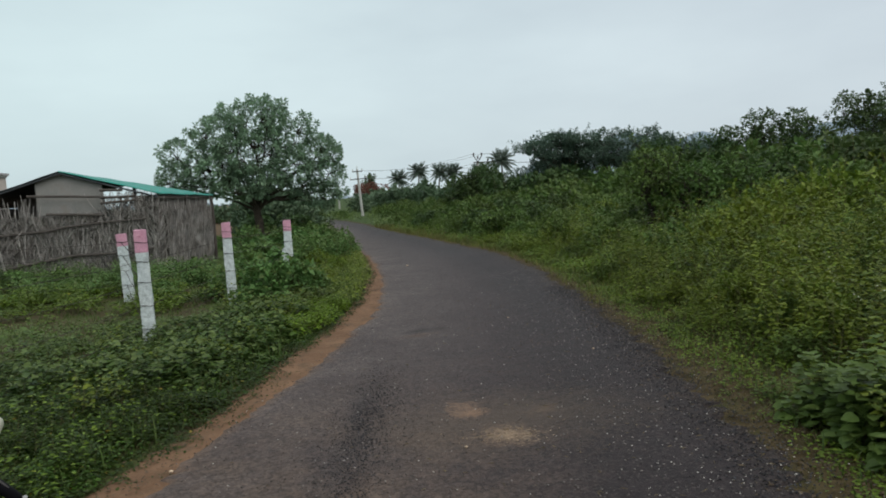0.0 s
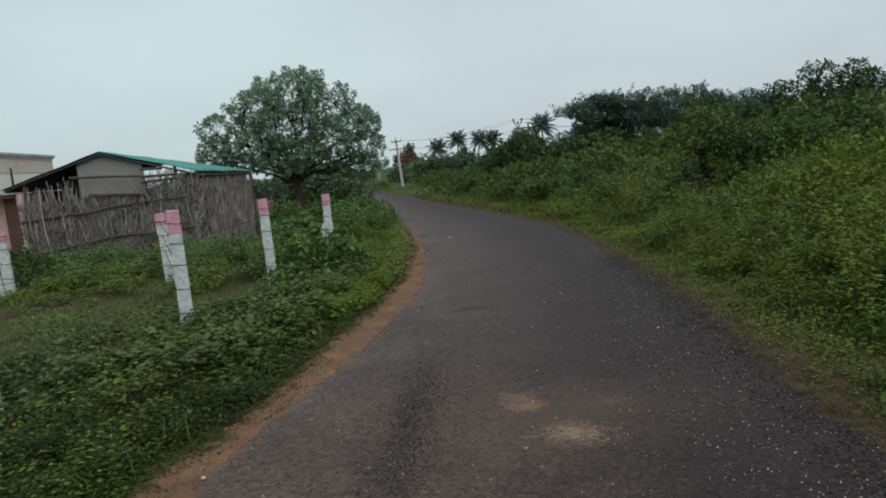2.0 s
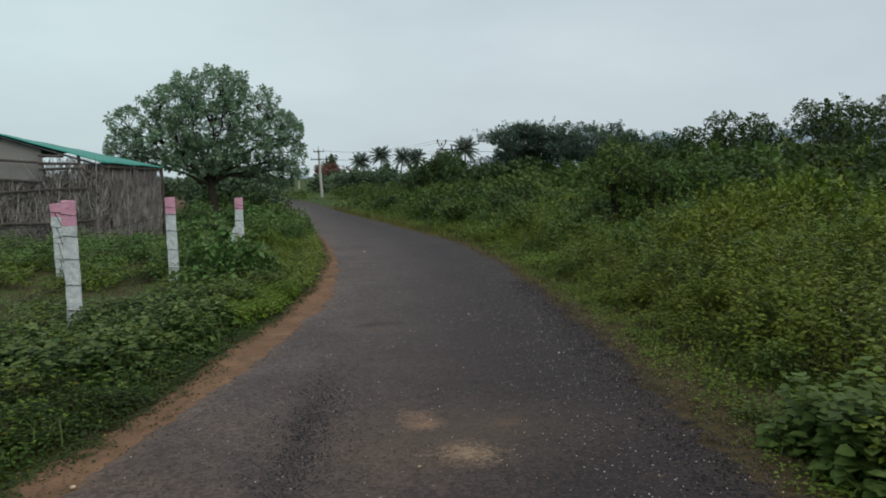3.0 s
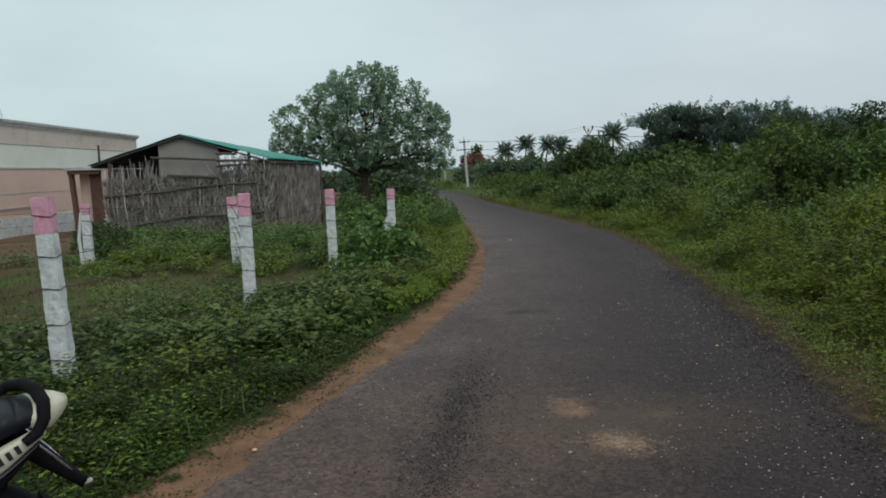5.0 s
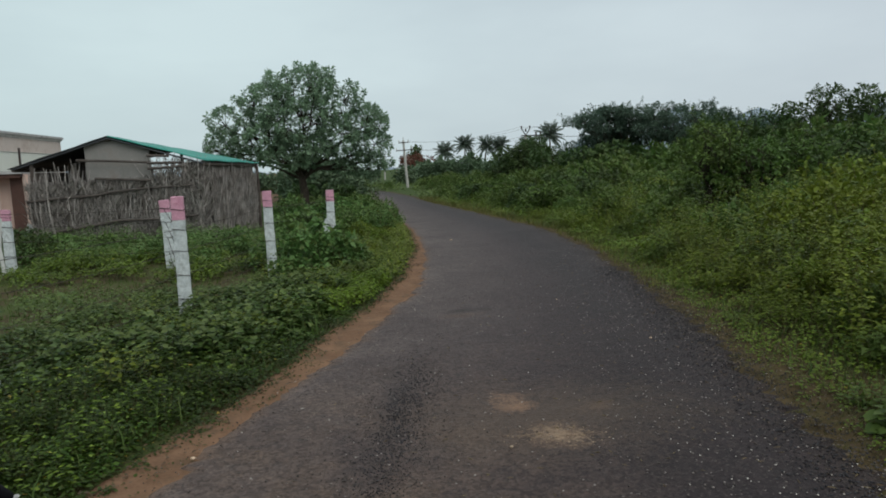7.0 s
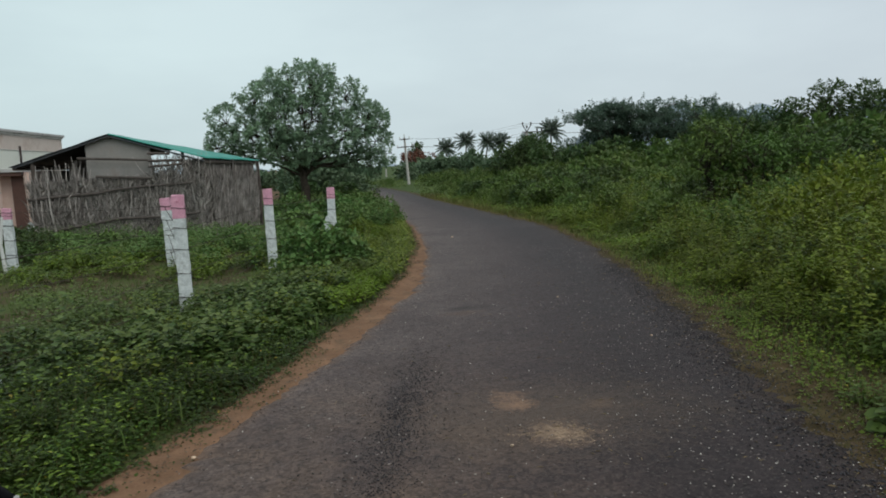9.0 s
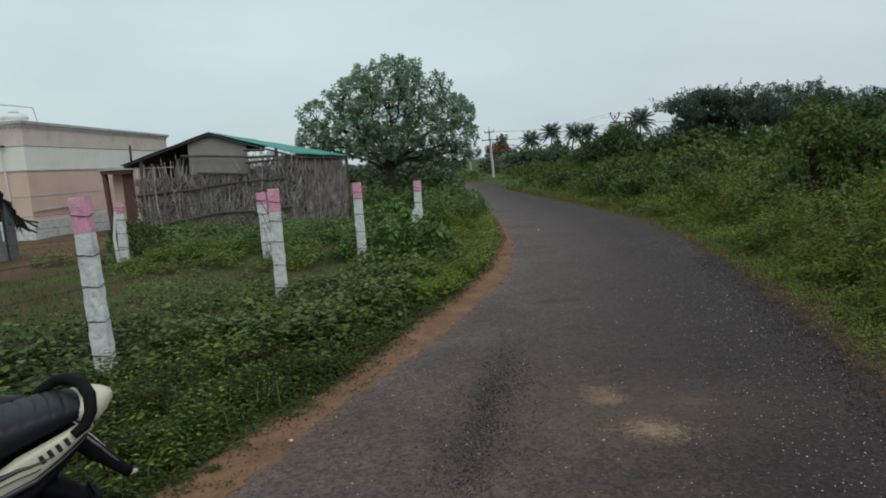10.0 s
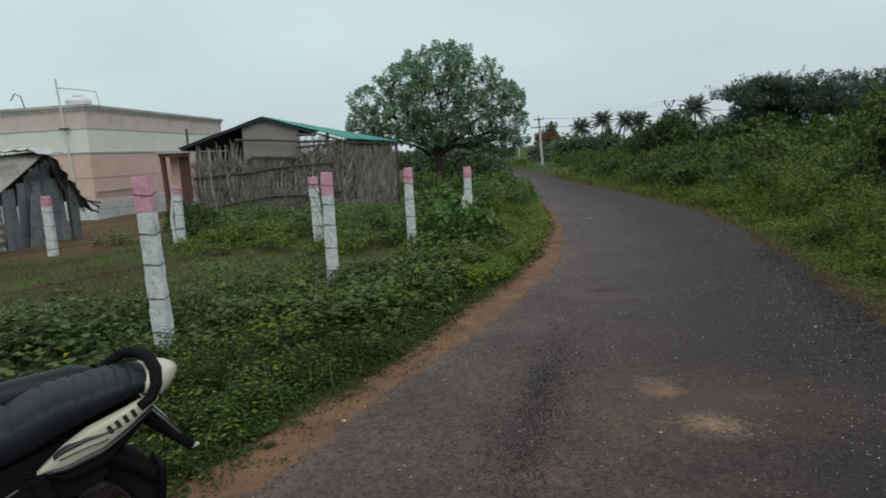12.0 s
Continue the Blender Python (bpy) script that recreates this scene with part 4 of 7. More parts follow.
    def top_at(u):
        if u < W * 0.36:
            return 1.72 + 0.16 * u
        if u < W * 0.71:
            return 1.60
        return 1.72 if u < W * 0.86 else 2.3

    def straw_top(u):
        return min(top_at(u), 1.58) if u < W * 0.36 else top_at(u)

    for i in range(215):
        u = 0.36 + (W - 0.36) * (i + rng.uniform(-0.4, 0.4)) / 215
        loose = 0.13 if u < W * 0.4 else 0.06
        top = min(top_at(u) + rng.normal(0, loose), roof_z(u) + (0.02 if u > W * 0.86 else -0.02))
        stalk(at(u, -0.05 + rng.uniform(-0.04, 0.03), -0.15), top + 0.15, rng.normal(-2, 7) if u < W * 0.72 else rng.normal(0, 4), rng.normal(0, 2), rng.uniform(0.9, 1.8) if u < W * 0.36 else rng.uniform(0.4, 1.3))
    # fine straw packed between the stalks
    straw = Cloud()
    n = 15000
    u = rng.uniform(0.36, W, n)
    side = rng.random(n) < 0.22
    z0 = rng.uniform(-0.1, 1.2, n)
    ln = rng.uniform(0.2, 0.65, n)
    base = np.array([at(W + 0.02, D * k / W, 0) if sd else at(k, -0.07 + 0.03 * rng.normal(), 0) for k, sd in zip(u, side)])
    roof = np.array([EAVE - 0.05 if sd else min(straw_top(k), roof_z(k) - 0.05) for k, sd in zip(u, side)])
    base[:, 2] = np.minimum(z0, roof - ln * 0.9)
    lean = rng.normal(-0.06, 0.28, n)
    along = np.where(side[:, None], np.r_[bu, 0][None], np.r_[fu, 0][None])
    straw.leaves(base, along * lean[:, None] + np.array([0, 0, 1.0]), ln, 0.0055, 0.4)
    # broad dry leaf sheaths hanging out of the wall at all angles
    n = 1900
    u = rng.uniform(0.36, W, n)
    base = np.array([at(k, -0.10 + 0.03 * rng.normal(), 0) for k in u])
    ln = rng.uniform(0.16, 0.42, n)
    base[:, 2] = np.minimum(rng.uniform(0.2, 1.75, n), np.array([min(straw_top(k), roof_z(k) - 0.05) for k in u]) - ln * 0.8)
    straw.leaves(base, np.r_[fu, 0][None] * rng.normal(0.25, 0.5, n)[:, None] + np.array([0, 0, 1.0]) + np.r_[bu, 0][None] * -0.12, ln, rng.uniform(0.007, 0.016, n), 0.5)
    tagged(link("straw", straw.leaf_mesh("straw"), M["stalk"], s, "dry grey-brown straw"), kind="stuff")
    for i in range(46):
        d = D * (i + rng.uniform(-0.3, 0.3)) / 46
        stalk(at(W - 0.02 + rng.uniform(-0.03, 0.03), d, -0.25), 2.27 + rng.normal(0, 0.03), rng.normal(0, 2), rng.normal(0, 4), rng.uniform(0.7, 1.6))
    # open lattice of crossed sticks under the roof
    for i in range(72):
        u = rng.uniform(W * 0.69, W * 0.92)
        h = rng.uniform(0.35, 0.8)
        stalk(at(u, -0.03 + rng.uniform(-0.03, 0.25), 1.5), min(h, roof_z(u) - 1.5), rng.uniform(-38, 38), 0, rng.uniform(0.7, 1.6))
    for i in range(24):
        u = rng.uniform(W * 0.72, W * 0.98)
        stalk(at(u, rng.uniform(0.2, 0.6), 1.6), rng.uniform(0.45, 0.62), rng.uniform(-50, 20), 0, rng.uniform(0.9, 1.6))


build_shed()


def build_hut():
    h = thing("tin_hut", "ramshackle hut of dark boards under a rusty tin sheet", "hut")
    ox, oy = -10.25, 13.9

    def at(x, y, z):
        return Vector((ox + x, oy + y, z))

    bm = bmesh.new()
    n = 150
    rows = []
    for i in range(n + 1):
        rr = []
        for j in range(5):
            x = -2.6 + 2.9 * i / n
            y = -0.35 - 1.9 * j / 4
            z = 1.90 - 1.0 * j / 4 + 0.024 * math.sin(i * 1.047) - 0.05 * (x + 0.5) ** 2 * 0.2
            rr.append((bm.verts.new(at(x, y, z)), bm.verts.new(at(x, y, z - 0.012))))
        rows.append(rr)
    for i in range(n):
        for j in range(4):
            for k in (0, 1):
                bm.faces.new((rows[i][j][k], rows[i + 1][j][k], rows[i + 1][j + 1][k], rows[i][j + 1][k]))
    part("tin_roof", bm, M["old_tin"], h, "grey corrugated tin sheet with rust", smooth=True)
    bm = bmesh.new()
    rows = []
    for i in range(31):
        rr = []
        for j in range(5):
            x = -2.7 + 3.15 * i / 30
            y = -0.62 + 0.75 * j / 4
            z = 1.97 + 0.02 * math.sin(i * 1.9) + 0.02 * math.sin(j * 2.2 + i * 0.3) + 0.05 * j / 4 - (0.10 * (i - 27) / 3 if i > 27 else 0.0)
            rr.append((bm.verts.new(at(x, y, z)), bm.verts.new(at(x, y, z - 0.012))))
        rows.append(rr)
    for i in range(30):
        for j in range(4):
            for k in (0, 1):
                bm.faces.new((rows[i][j][k], rows[i + 1][j][k], rows[i + 1][j + 1][k], rows[i][j + 1][k]))
    part("ridge_sheet", bm, M["tin"], h, "pale bent metal sheet over the ridge", smooth=True)
    def gable(y):
        return 1.86 - 0.50 * max(0.0, -0.35 - y) - 1.10 * max(0.0, y + 0.35)

    for i in range(13):
        y = -1.95 + 0.205 * i
        hgt = max(0.45, gable(y) - abs(rng.normal(0, 0.10)) - 0.06)
        slab("board", (0.03, 0.215, hgt + 0.15), pose(ox + 0.22 + rng.normal(0, 0.03), oy + y, hgt / 2 - 0.075, rng.normal(0, 2.0), rng.normal(0, 1.5), rng.normal(0, 5)), M["grey_board"], h, 0.004)
    slab("leaning_board", (0.03, 0.30, 1.30), pose(ox + 0.38, oy + 0.30, 0.60, 7, 4, 3), M["grey_board"], h, 0.004, "wide grey board leaning on the end wall")
    slab("leaning_board", (0.03, 0.26, 1.15), pose(ox + 0.40, oy - 1.0, 0.52, -4, 5, -4), M["grey_board"], h, 0.004, "grey board leaning on the end wall")
    # crumpled tin standing at the front corner
    bm = bmesh.new()
    rows = []
    for i in range(25):
        rr = []
        for j in range(9):
            yy, zz = -2.35 + 0.55 * j / 8, 0.0 + 0.95 * i / 24
            xx = 0.30 + 0.03 * math.sin(i * 1.5) + 0.04 * noise.noise(Vector((i * 0.3, j * 0.5, 2.0)))
            rr.append((bm.verts.new(at(xx, yy, zz)), bm.verts.new(at(xx - 0.012, yy, zz))))
        rows.append(rr)
    for i in range(24):
        for j in range(8):
            for k in (0, 1):
                bm.faces.new((rows[i][j][k], rows[i + 1][j][k], rows[i + 1][j + 1][k], rows[i][j + 1][k]))
    part("crumpled_tin", bm, M["old_tin"], h, "crumpled grey tin sheet at the corner", smooth=True)
    # ragged back slope, its torn edge hanging over the boards
    bm = bmesh.new()
    rows = []
    for i in range(19):
        rr = []
        for j in range(9):
            y = -0.35 + 1.02 * i / 18
            x = 0.55 - 2.6 * j / 8 + (0.10 * noise.noise(Vector((i * 0.9, 3.0, 0))) if j == 0 else 0)
            z = gable(y) + 0.05 + 0.035 * math.sin(i * 1.7 + j) - (0.14 + 0.16 * abs(noise.noise(Vector((i * 1.3, 7.0, 0)))) if j == 0 else 0)
            rr.append((bm.verts.new(at(x, y, z)), bm.verts.new(at(x, y, z - 0.015))))
        rows.append(rr)
    for i in range(18):
        for j in range(8):
            for k in (0, 1):
                bm.faces.new((rows[i][j][k], rows[i + 1][j][k], rows[i + 1][j + 1][k], rows[i][j + 1][k]))
    part("back_slope", bm, M["tarp"], h, "ragged dark sheet over the back slope", smooth=True)
    thatch = Cloud()
    n = 320
    yy = rng.uniform(-1.0, 0.65, n)
    base = np.array([at(0.36 + rng.normal(0, 0.06), k, gable(k) - rng.uniform(0.0, 0.12)) for k in yy])
    thatch.leaves(base, np.c_[rng.uniform(0.0, 0.5, n), rng.normal(0, 0.5, n), np.full(n, -1.0)], rng.uniform(0.08, 0.26, n), 0.010, 0.4)
    tagged(link("thatch_fringe", thatch.leaf_mesh("thatch_fringe"), M["tarp"], h, "dark frayed strips hanging from the roof edge"), kind="stuff")
    for x, y, z in ((-2.5, -2.2, 1.1), (0.25, -2.15, 1.1), (-1.1, -2.2, 1.1)):
        bm = bmesh.new()
        pipe(bm, [at(x, y, -0.1), at(x + 0.05, y, z + 0.1)], [0.05, 0.04])
        part("prop", bm, M["pole_wood"], h)
    for y0, z0, y1, z1 in ((-0.1, 1.35, 0.25, 0.75), (0.5, 0.95, 1.15, 0.62), (0.6, 0.85, 1.2, 0.72), (0.5, 0.75, 1.1, 0.50)):
        bm = bmesh.new()
        pipe(bm, [at(0.36, y0, z0), at(0.42, y1, z1)], 0.024, 6)
        part("stick", bm, M["pole_wood"], h)


build_hut()

# ---------------------------------------------------------------- fence


def stone_post(x, y, h, lean_x, lean_y, turn, w, label, group="fence posts"):
    """A rough squared stone post, whitewashed, with a pink top."""
    z = float(ground_z(x, y))
    ob = thing("fence_post", label, "post", pose(x, y, z, lean_y, lean_x, turn), group)
    split = h - 0.18 * h

    def shaft(z0, z1, rows, grow):
        bm = bmesh.new()
        rings = []
        for i in range(rows + 1):
            zz = z0 + (z1 - z0) * i / rows
            taper = 1.06 - 0.14 * zz / h
            ring = []
            for k in range(20):
                a = 2 * math.pi * (k + 0.5) / 20
                c, s_ = math.cos(a), math.sin(a)
                q = 1 / max(abs(c), abs(s_)) ** 0.85
                rr = (w / 2 + grow) * taper * q * (1 + 0.10 * noise.noise(Vector((c * 1.5 + x, s_ * 1.5 + y, zz * 5))) + 0.085 * noise.noise(Vector((c * 5 + x, s_ * 5, zz * 24))))
                ring.append(bm.verts.new((rr * c, rr * s_ * 0.85, zz + (0.012 * noise.noise(Vector((c + x, s_, y))) if i == rows else 0))))
            rings.append(ring)
        for a, b in zip(rings, rings[1:]):
            for k in range(20):
                bm.faces.new((a[k], a[(k + 1) % 20], b[(k + 1) % 20], b[k]))
        bm.faces.new(rings[0][::-1])
        bm.faces.new(rings[-1])
        return bm

    part("shaft", shaft(-0.35, split, 48, 0.0), M["whitewash"], ob, "whitewashed rough stone shaft")
    part("painted_top", shaft(split, h, 12, 0.002), M["pink_paint"], ob, "faded pink painted top")
    for zz in (0.28, 0.55, 0.82, 1.06, h - 0.14):
        bm = bmesh.new()
        ring = []
        for k in range(17):
            a = 2 * math.pi * k / 16
            q = 1 / max(abs(math.cos(a)), abs(math.sin(a))) ** 0.85
            rr = w / 2 * 1.10 * q * (1.06 - 0.14 * zz / h)
            ring.append((rr * math.cos(a), rr * math.sin(a) * 0.85, zz + 0.008 * math.sin(a * 2)))
        pipe(bm, ring, 0.0035, 5)
        part("wire_tie", bm, M["wire"], ob)
    return ob, z


def wire(a, b, sag, label="rusty barbed wire strand strung between stone posts"):
    a, b = Vector(a), Vector(b)
    bm = bmesh.new()
    n = 14
    pts = []
    for i in range(n + 1):
        t = i / n
        p = a.lerp(b, t)
        p.z -= sag * 4 * t * (1 - t)
        pts.append(p)
    pipe(bm, pts, 0.0028, 4)
    d = (b - a).normalized()
    m = int((b - a).length / 0.13)
    for i in range(1, m):
        t = i / m
        p = a.lerp(b, t)
        p.z -= sag * 4 * t * (1 - t)
        for k in range(2):
            v = Vector(rng.normal(0, 1, 3)).normalized() * 0.016
            pipe(bm, [p - v, p + v], 0.0016, 3)
    tagged(part("barbed_wire", bm, M["wire"]), label, "wire", "barbed wires")


POSTS = [  # x, y, height, leans, turn, width
    (-2.88, 5.00, 1.50, -1.8, 0.0, 6, 0.132),
    (-2.24, 7.74, 1.42, 0.0, 0.5, 10, 0.140),
    (-1.69, 10.48, 1.30, -0.8, 0.0, 4, 0.140),
    (-1.01, 13.93, 1.26, 0.0, 0.0, 8, 0.165),
    (-3.82, 12.59, 1.21, -2.5, 0.0, 2, 0.170),
    (-6.84, 13.05, 1.14, 0.3, 0.5, 12, 0.155),
    (-8.75, 11.80, 1.11, -0.6, 0.0, 5, 0.150),
]


def build_fence():
    tops = []
    for i, (x, y, h, lx, ly, tn, w) in enumerate(POSTS):
        lab = ("white stone fence post with pink top among green weeds", "slightly leaning white stone fence post with pink top")[lx < -0.4]
        stone_post(x, y, h, lx, ly, tn, w, lab)
        tops.append((x, y, h, lx))

    def point(i, z):
        x, y, h, lx = tops[i]
        return (x + math.sin(radians(lx)) * z, y - 0.07, z + float(ground_z(x, y)))

    behind = (-4.4, 1.6, 1.5, -1.0)
    stone_post(-4.4, 1.6, 1.5, -1, 0, 5, 0.15, "white stone fence post with pink top beside the motorcycle")
    tops.append(behind)
    for a, b in ((7, 0), (0, 1), (1, 2), (2, 3), (1, 4), (4, 5), (5, 6)):
        for k, z in enumerate((0.28, 0.55, 0.82, 1.06)):
            wire(point(a, z), point(b, z), 0.015 + 0.02 * rng.random())
    # slanting stay beside the last roadside post, and a loose peeled pole
    ob = thing("post_stay", "short slanting whitewashed stone stay against a post", "post")
    bm = bmesh.new()
    box(bm, (0.10, 0.09, 0.70), pose(-1.18, 13.75, 0.33, 0, 20, 5), 0.02)
    part("shaft", bm, M["whitewash"], ob)
    ob = thing("peeled_pole", "thin pale peeled pole leaning beside a fence post", "pole")
    bm = bmesh.new()
    pipe(bm, [(-6.62, 12.4, -0.1), (-6.66, 12.4, 0.5), (-6.60, 12.42, 1.0)], [0.035, 0.03, 0.022], 7)
    part("shaft", bm, M["pvc"], ob)


build_fence()

# ---------------------------------------------------------------- power poles


def power_pole(x, y, top, name_label, turn, lean=-1.5):
    z = float(ground_z(x, y)) - 0.4
    p = thing("power_pole", name_label, "power pole", pose(x, y, 0, 0, lean, turn), "power poles")
    bm = bmesh.new()
    pipe(bm, [(0, 0, z), (0, 0, (z + top) / 2), (0, 0, top)], [0.17, 0.15, 0.12], 8)
    part("shaft", bm, M["pole_cement"], p, "pale cement shaft")
    for zz, half in ((top - 0.25, 0.62), (top - 1.15, 1.0)):
        slab("crossarm", (half * 2, 0.09, 0.10), pose(0, -0.14, zz), M["iron"], p, 0.01)
        for u in (-half + 0.06, half - 0.06):
            bm = bmesh.new()
            lathe(bm, [(0.03, 0), (0.07, 0.05), (0.04, 0.12), (0.08, 0.17), (0.05, 0.26), (0.01, 0.28)], 10, pose(u, -0.14, zz + 0.05))
            part("insulator", bm, M["pvc"], p, "pale ceramic insulator")
    bm = bmesh.new()
    lathe(bm, [(0.03, 0), (0.07, 0.1), (0.04, 0.2), (0.08, 0.28), (0.01, 0.42)], 10, pose(0, 0, top))
    part("insulator", bm, M["pvc"], p, "pale ceramic insulator")
    return p


def forked_pole(x, y, top, name_label, turn):
    """A cement pole whose head carries a V of steel channel over a short arm."""
    z = float(ground_z(x, y)) - 0.4
    p = thing("power_pole", name_label, "power pole", pose(x, y, 0, 0, 0, turn), "power poles")
    bm = bmesh.new()
    pipe(bm, [(0, 0, z), (0, 0, top - 0.7)], [0.18, 0.14], 8)
    part("shaft", bm, M["pole_cement"], p, "pale cement shaft")
    slab("crossarm", (2.0, 0.09, 0.10), pose(0.55, -0.14, top - 0.72), M["iron"], p, 0.01)
    for side in (-1, 1):
        bm = bmesh.new()
        pipe(bm, [(0, -0.14, top - 0.7), (side * 0.40, -0.14, top - 0.1)], 0.045, 6)
        part("fork_arm", bm, M["iron"], p)
    for u, zz in ((-0.40, top - 0.1), (0.40, top - 0.1), (0.0, top - 0.4), (1.0, top - 0.67), (1.45, top - 0.67)):
        bm = bmesh.new()
        lathe(bm, [(0.03, 0), (0.09, 0.05), (0.05, 0.12), (0.10, 0.17), (0.06, 0.26), (0.01, 0.28)], 10, pose(u, -0.14, zz))
        part("insulator", bm, M["iron"], p, "dark insulator")


def build_poles():
    power_pole(3.44, 81.2, 4.9, "pale cement power pole with two crossarms", 8, -3.2)
    forked_pole(13.7, 62, 4.9, "cement power pole half hidden behind thick bushes", 8)
    forked_pole(1.5, 150, 5.0, "far cement power pole beyond the road bend", 20)
    for z, dz in ((4.75, 4.95), (3.85, 4.05)):
        for off in (-0.6, 0.6):
            bm = bmesh.new()
            a, b = Vector((3.35 + off, 81.1, z)), Vector((13.7 + off, 61.9, dz))
            pts = [a.lerp(b, i / 12) - Vector((0, 0, 0.5 * 4 * (i / 12) * (1 - i / 12))) for i in range(13)]
            pipe(bm, pts, 0.009, 4)
            b2 = Vector((60 + off, 40, dz))
            pts = [b.lerp(b2, i / 12) - Vector((0, 0, 0.5 * 4 * (i / 12) * (1 - i / 12))) for i in range(13)]
            pipe(bm, pts, 0.009, 4)
            tagged(part("power_line", bm, M["wire"]), "thin dark power line sagging between poles", "cable", "power lines")


build_poles()

# ---------------------------------------------------------------- trees


def limb_path(a, b, n=7, wob=0.12, droop=0.0):
    a, b = np.asarray(a, float), np.asarray(b, float)
    t = np.linspace(0, 1, n)[:, None]
    L = np.linalg.norm(b - a)
    w = rng.normal(0, wob * L / n, (n, 3)).cumsum(0) * np.sin(np.pi * t)
    p = a + (b - a) * t + w
    p[:, 2] += droop * L * np.sin(np.pi * t[:, 0])
    return p


def rosettes(cloud, centres, out, per, radius, leaf, leafw, droop=0.3):
    """Leaf rosettes at shoot ends, opening outwards with drooping leaves."""
    n = len(centres)
    d = unit(rng.normal(size=(n, per, 3)) + 0.75 * out[:, None])
    size = rng.uniform(0.75, 1.3, (n, 1, 1))
    p = centres[:, None] + d * radius * size * rng.uniform(0.1, 0.75, (n, per, 1))
    a = d + np.array([0, 0, -droop]) + rng.normal(0, 0.25, (n, per, 3))
    k = (size * rng.uniform(0.7, 1.25, (n, per, 1))).ravel()
    cloud.leaves(p.reshape(-1, 3), a.reshape(-1, 3), leaf * k, leafw * k)


def spaced(pts, gap):
    """Thins points until none lies nearer than gap to another."""
    kept = np.empty((0, 3))
    for q in pts:
        if len(kept) == 0 or ((kept - q) ** 2).sum(1).min() > gap * gap:
            kept = np.vstack([kept, q])
    return kept


def tree(name, label, place, lobes, trunk_r, trunk_top, gap, per, tuft_r, leaf, leafw, mat, group="", category="tree", lean=(0.0, 0.0), stems=1, shoots=0):
    """A tree: trunk, a limb to each lobe of the crown, boughs and twigs to leaf rosettes. lobes: x, y, z, rx, ry, rz."""
    ob = thing(name, label, category, place, group)
    wood, crown = Cloud(), Cloud()
    forks = []
    for k in range(stems):
        top = np.array([lean[0] + (rng.normal(0, 0.35) if stems > 1 else 0), lean[1] + (rng.normal(0, 0.35) if stems > 1 else 0), trunk_top * rng.uniform(0.9, 1.1)])
        wood.tube(limb_path((0.12 * k, 0, -0.5), top, 8, 0.10), trunk_r * 1.25, trunk_r * 0.85, 9)
        forks.append(top)
    taken = np.empty((0, 3))
    for l in lobes:
        c, r = np.array(l[:3], float), np.array(l[3:], float)
        fork = min(forks, key=lambda q: np.linalg.norm(q - c))
        hub = c + (fork - c) * 0.22
        limb = limb_path(fork - np.array([0, 0, rng.uniform(0, 0.25) * trunk_top]), hub, 9, 0.20, 0.06)
        wood.tube(limb, trunk_r * 0.36, trunk_r * 0.15, 6)
        n = int(9 * (r[0] * r[1] * r[2]) ** 0.667 / gap**2) + 6
        d = sphere_dirs(n)
        pts = c + d * r * rng.uniform(0.50, 1.0, (n, 1)) ** 0.5 * (1 + 0.07 * rng.normal(size=(n, 1)))
        if len(taken):
            far_off = np.array([((taken - q) ** 2).sum(1).min() for q in pts]) > (gap * 0.9) ** 2
            pts = pts[far_off]
        pts = spaced(pts, gap)
        pts = pts[pts[:, 2] > 0.3]
        if len(pts) == 0:
            continue
        taken = np.vstack([taken, pts])
        boughs = pts[rng.permutation(len(pts))[: max(3, len(pts) // 9)]] * 0.62 + hub * 0.38
        for b in boughs:
            wood.tube(limb_path(limb[-3], b, 5, 0.30, 0.05), trunk_r * 0.17, trunk_r * 0.08, 5)
        for q in pts:
            b = boughs[((boughs - q) ** 2).sum(1).argmin()]
            wood.tube(limb_path(b, q, 2), trunk_r * 0.075, trunk_r * 0.03, 3)
        rosettes(crown, pts, unit((pts - c) / r + np.array([0, 0, 0.5])), per, tuft_r, leaf, leafw)
    high = taken[taken[:, 2] > np.percentile(taken[:, 2], 65)]
    for q in high[rng.permutation(len(high))[:shoots]]:
        e = q + np.r_[rng.normal(0, 0.45, 2), rng.uniform(0.25, 0.65)]
        wood.tube(limb_path(q - np.array([0, 0, 0.3]), e, 4, 0.15, 0.08), trunk_r * 0.10, trunk_r * 0.05, 3)
        rosettes(crown, q + (e - q) * np.linspace(0.25, 0.95, 4)[:, None], np.repeat([[0, 0, 0.5]], 4, 0), 8, tuft_r * 0.45, leaf * 0.75, leafw * 0.75)
    link("trunk", wood.tube_mesh("trunk"), M["bark"], ob, "brown trunk and limbs")
    link("crown", crown.leaf_mesh("crown"), mat, ob, "leafy green crown")
    return ob


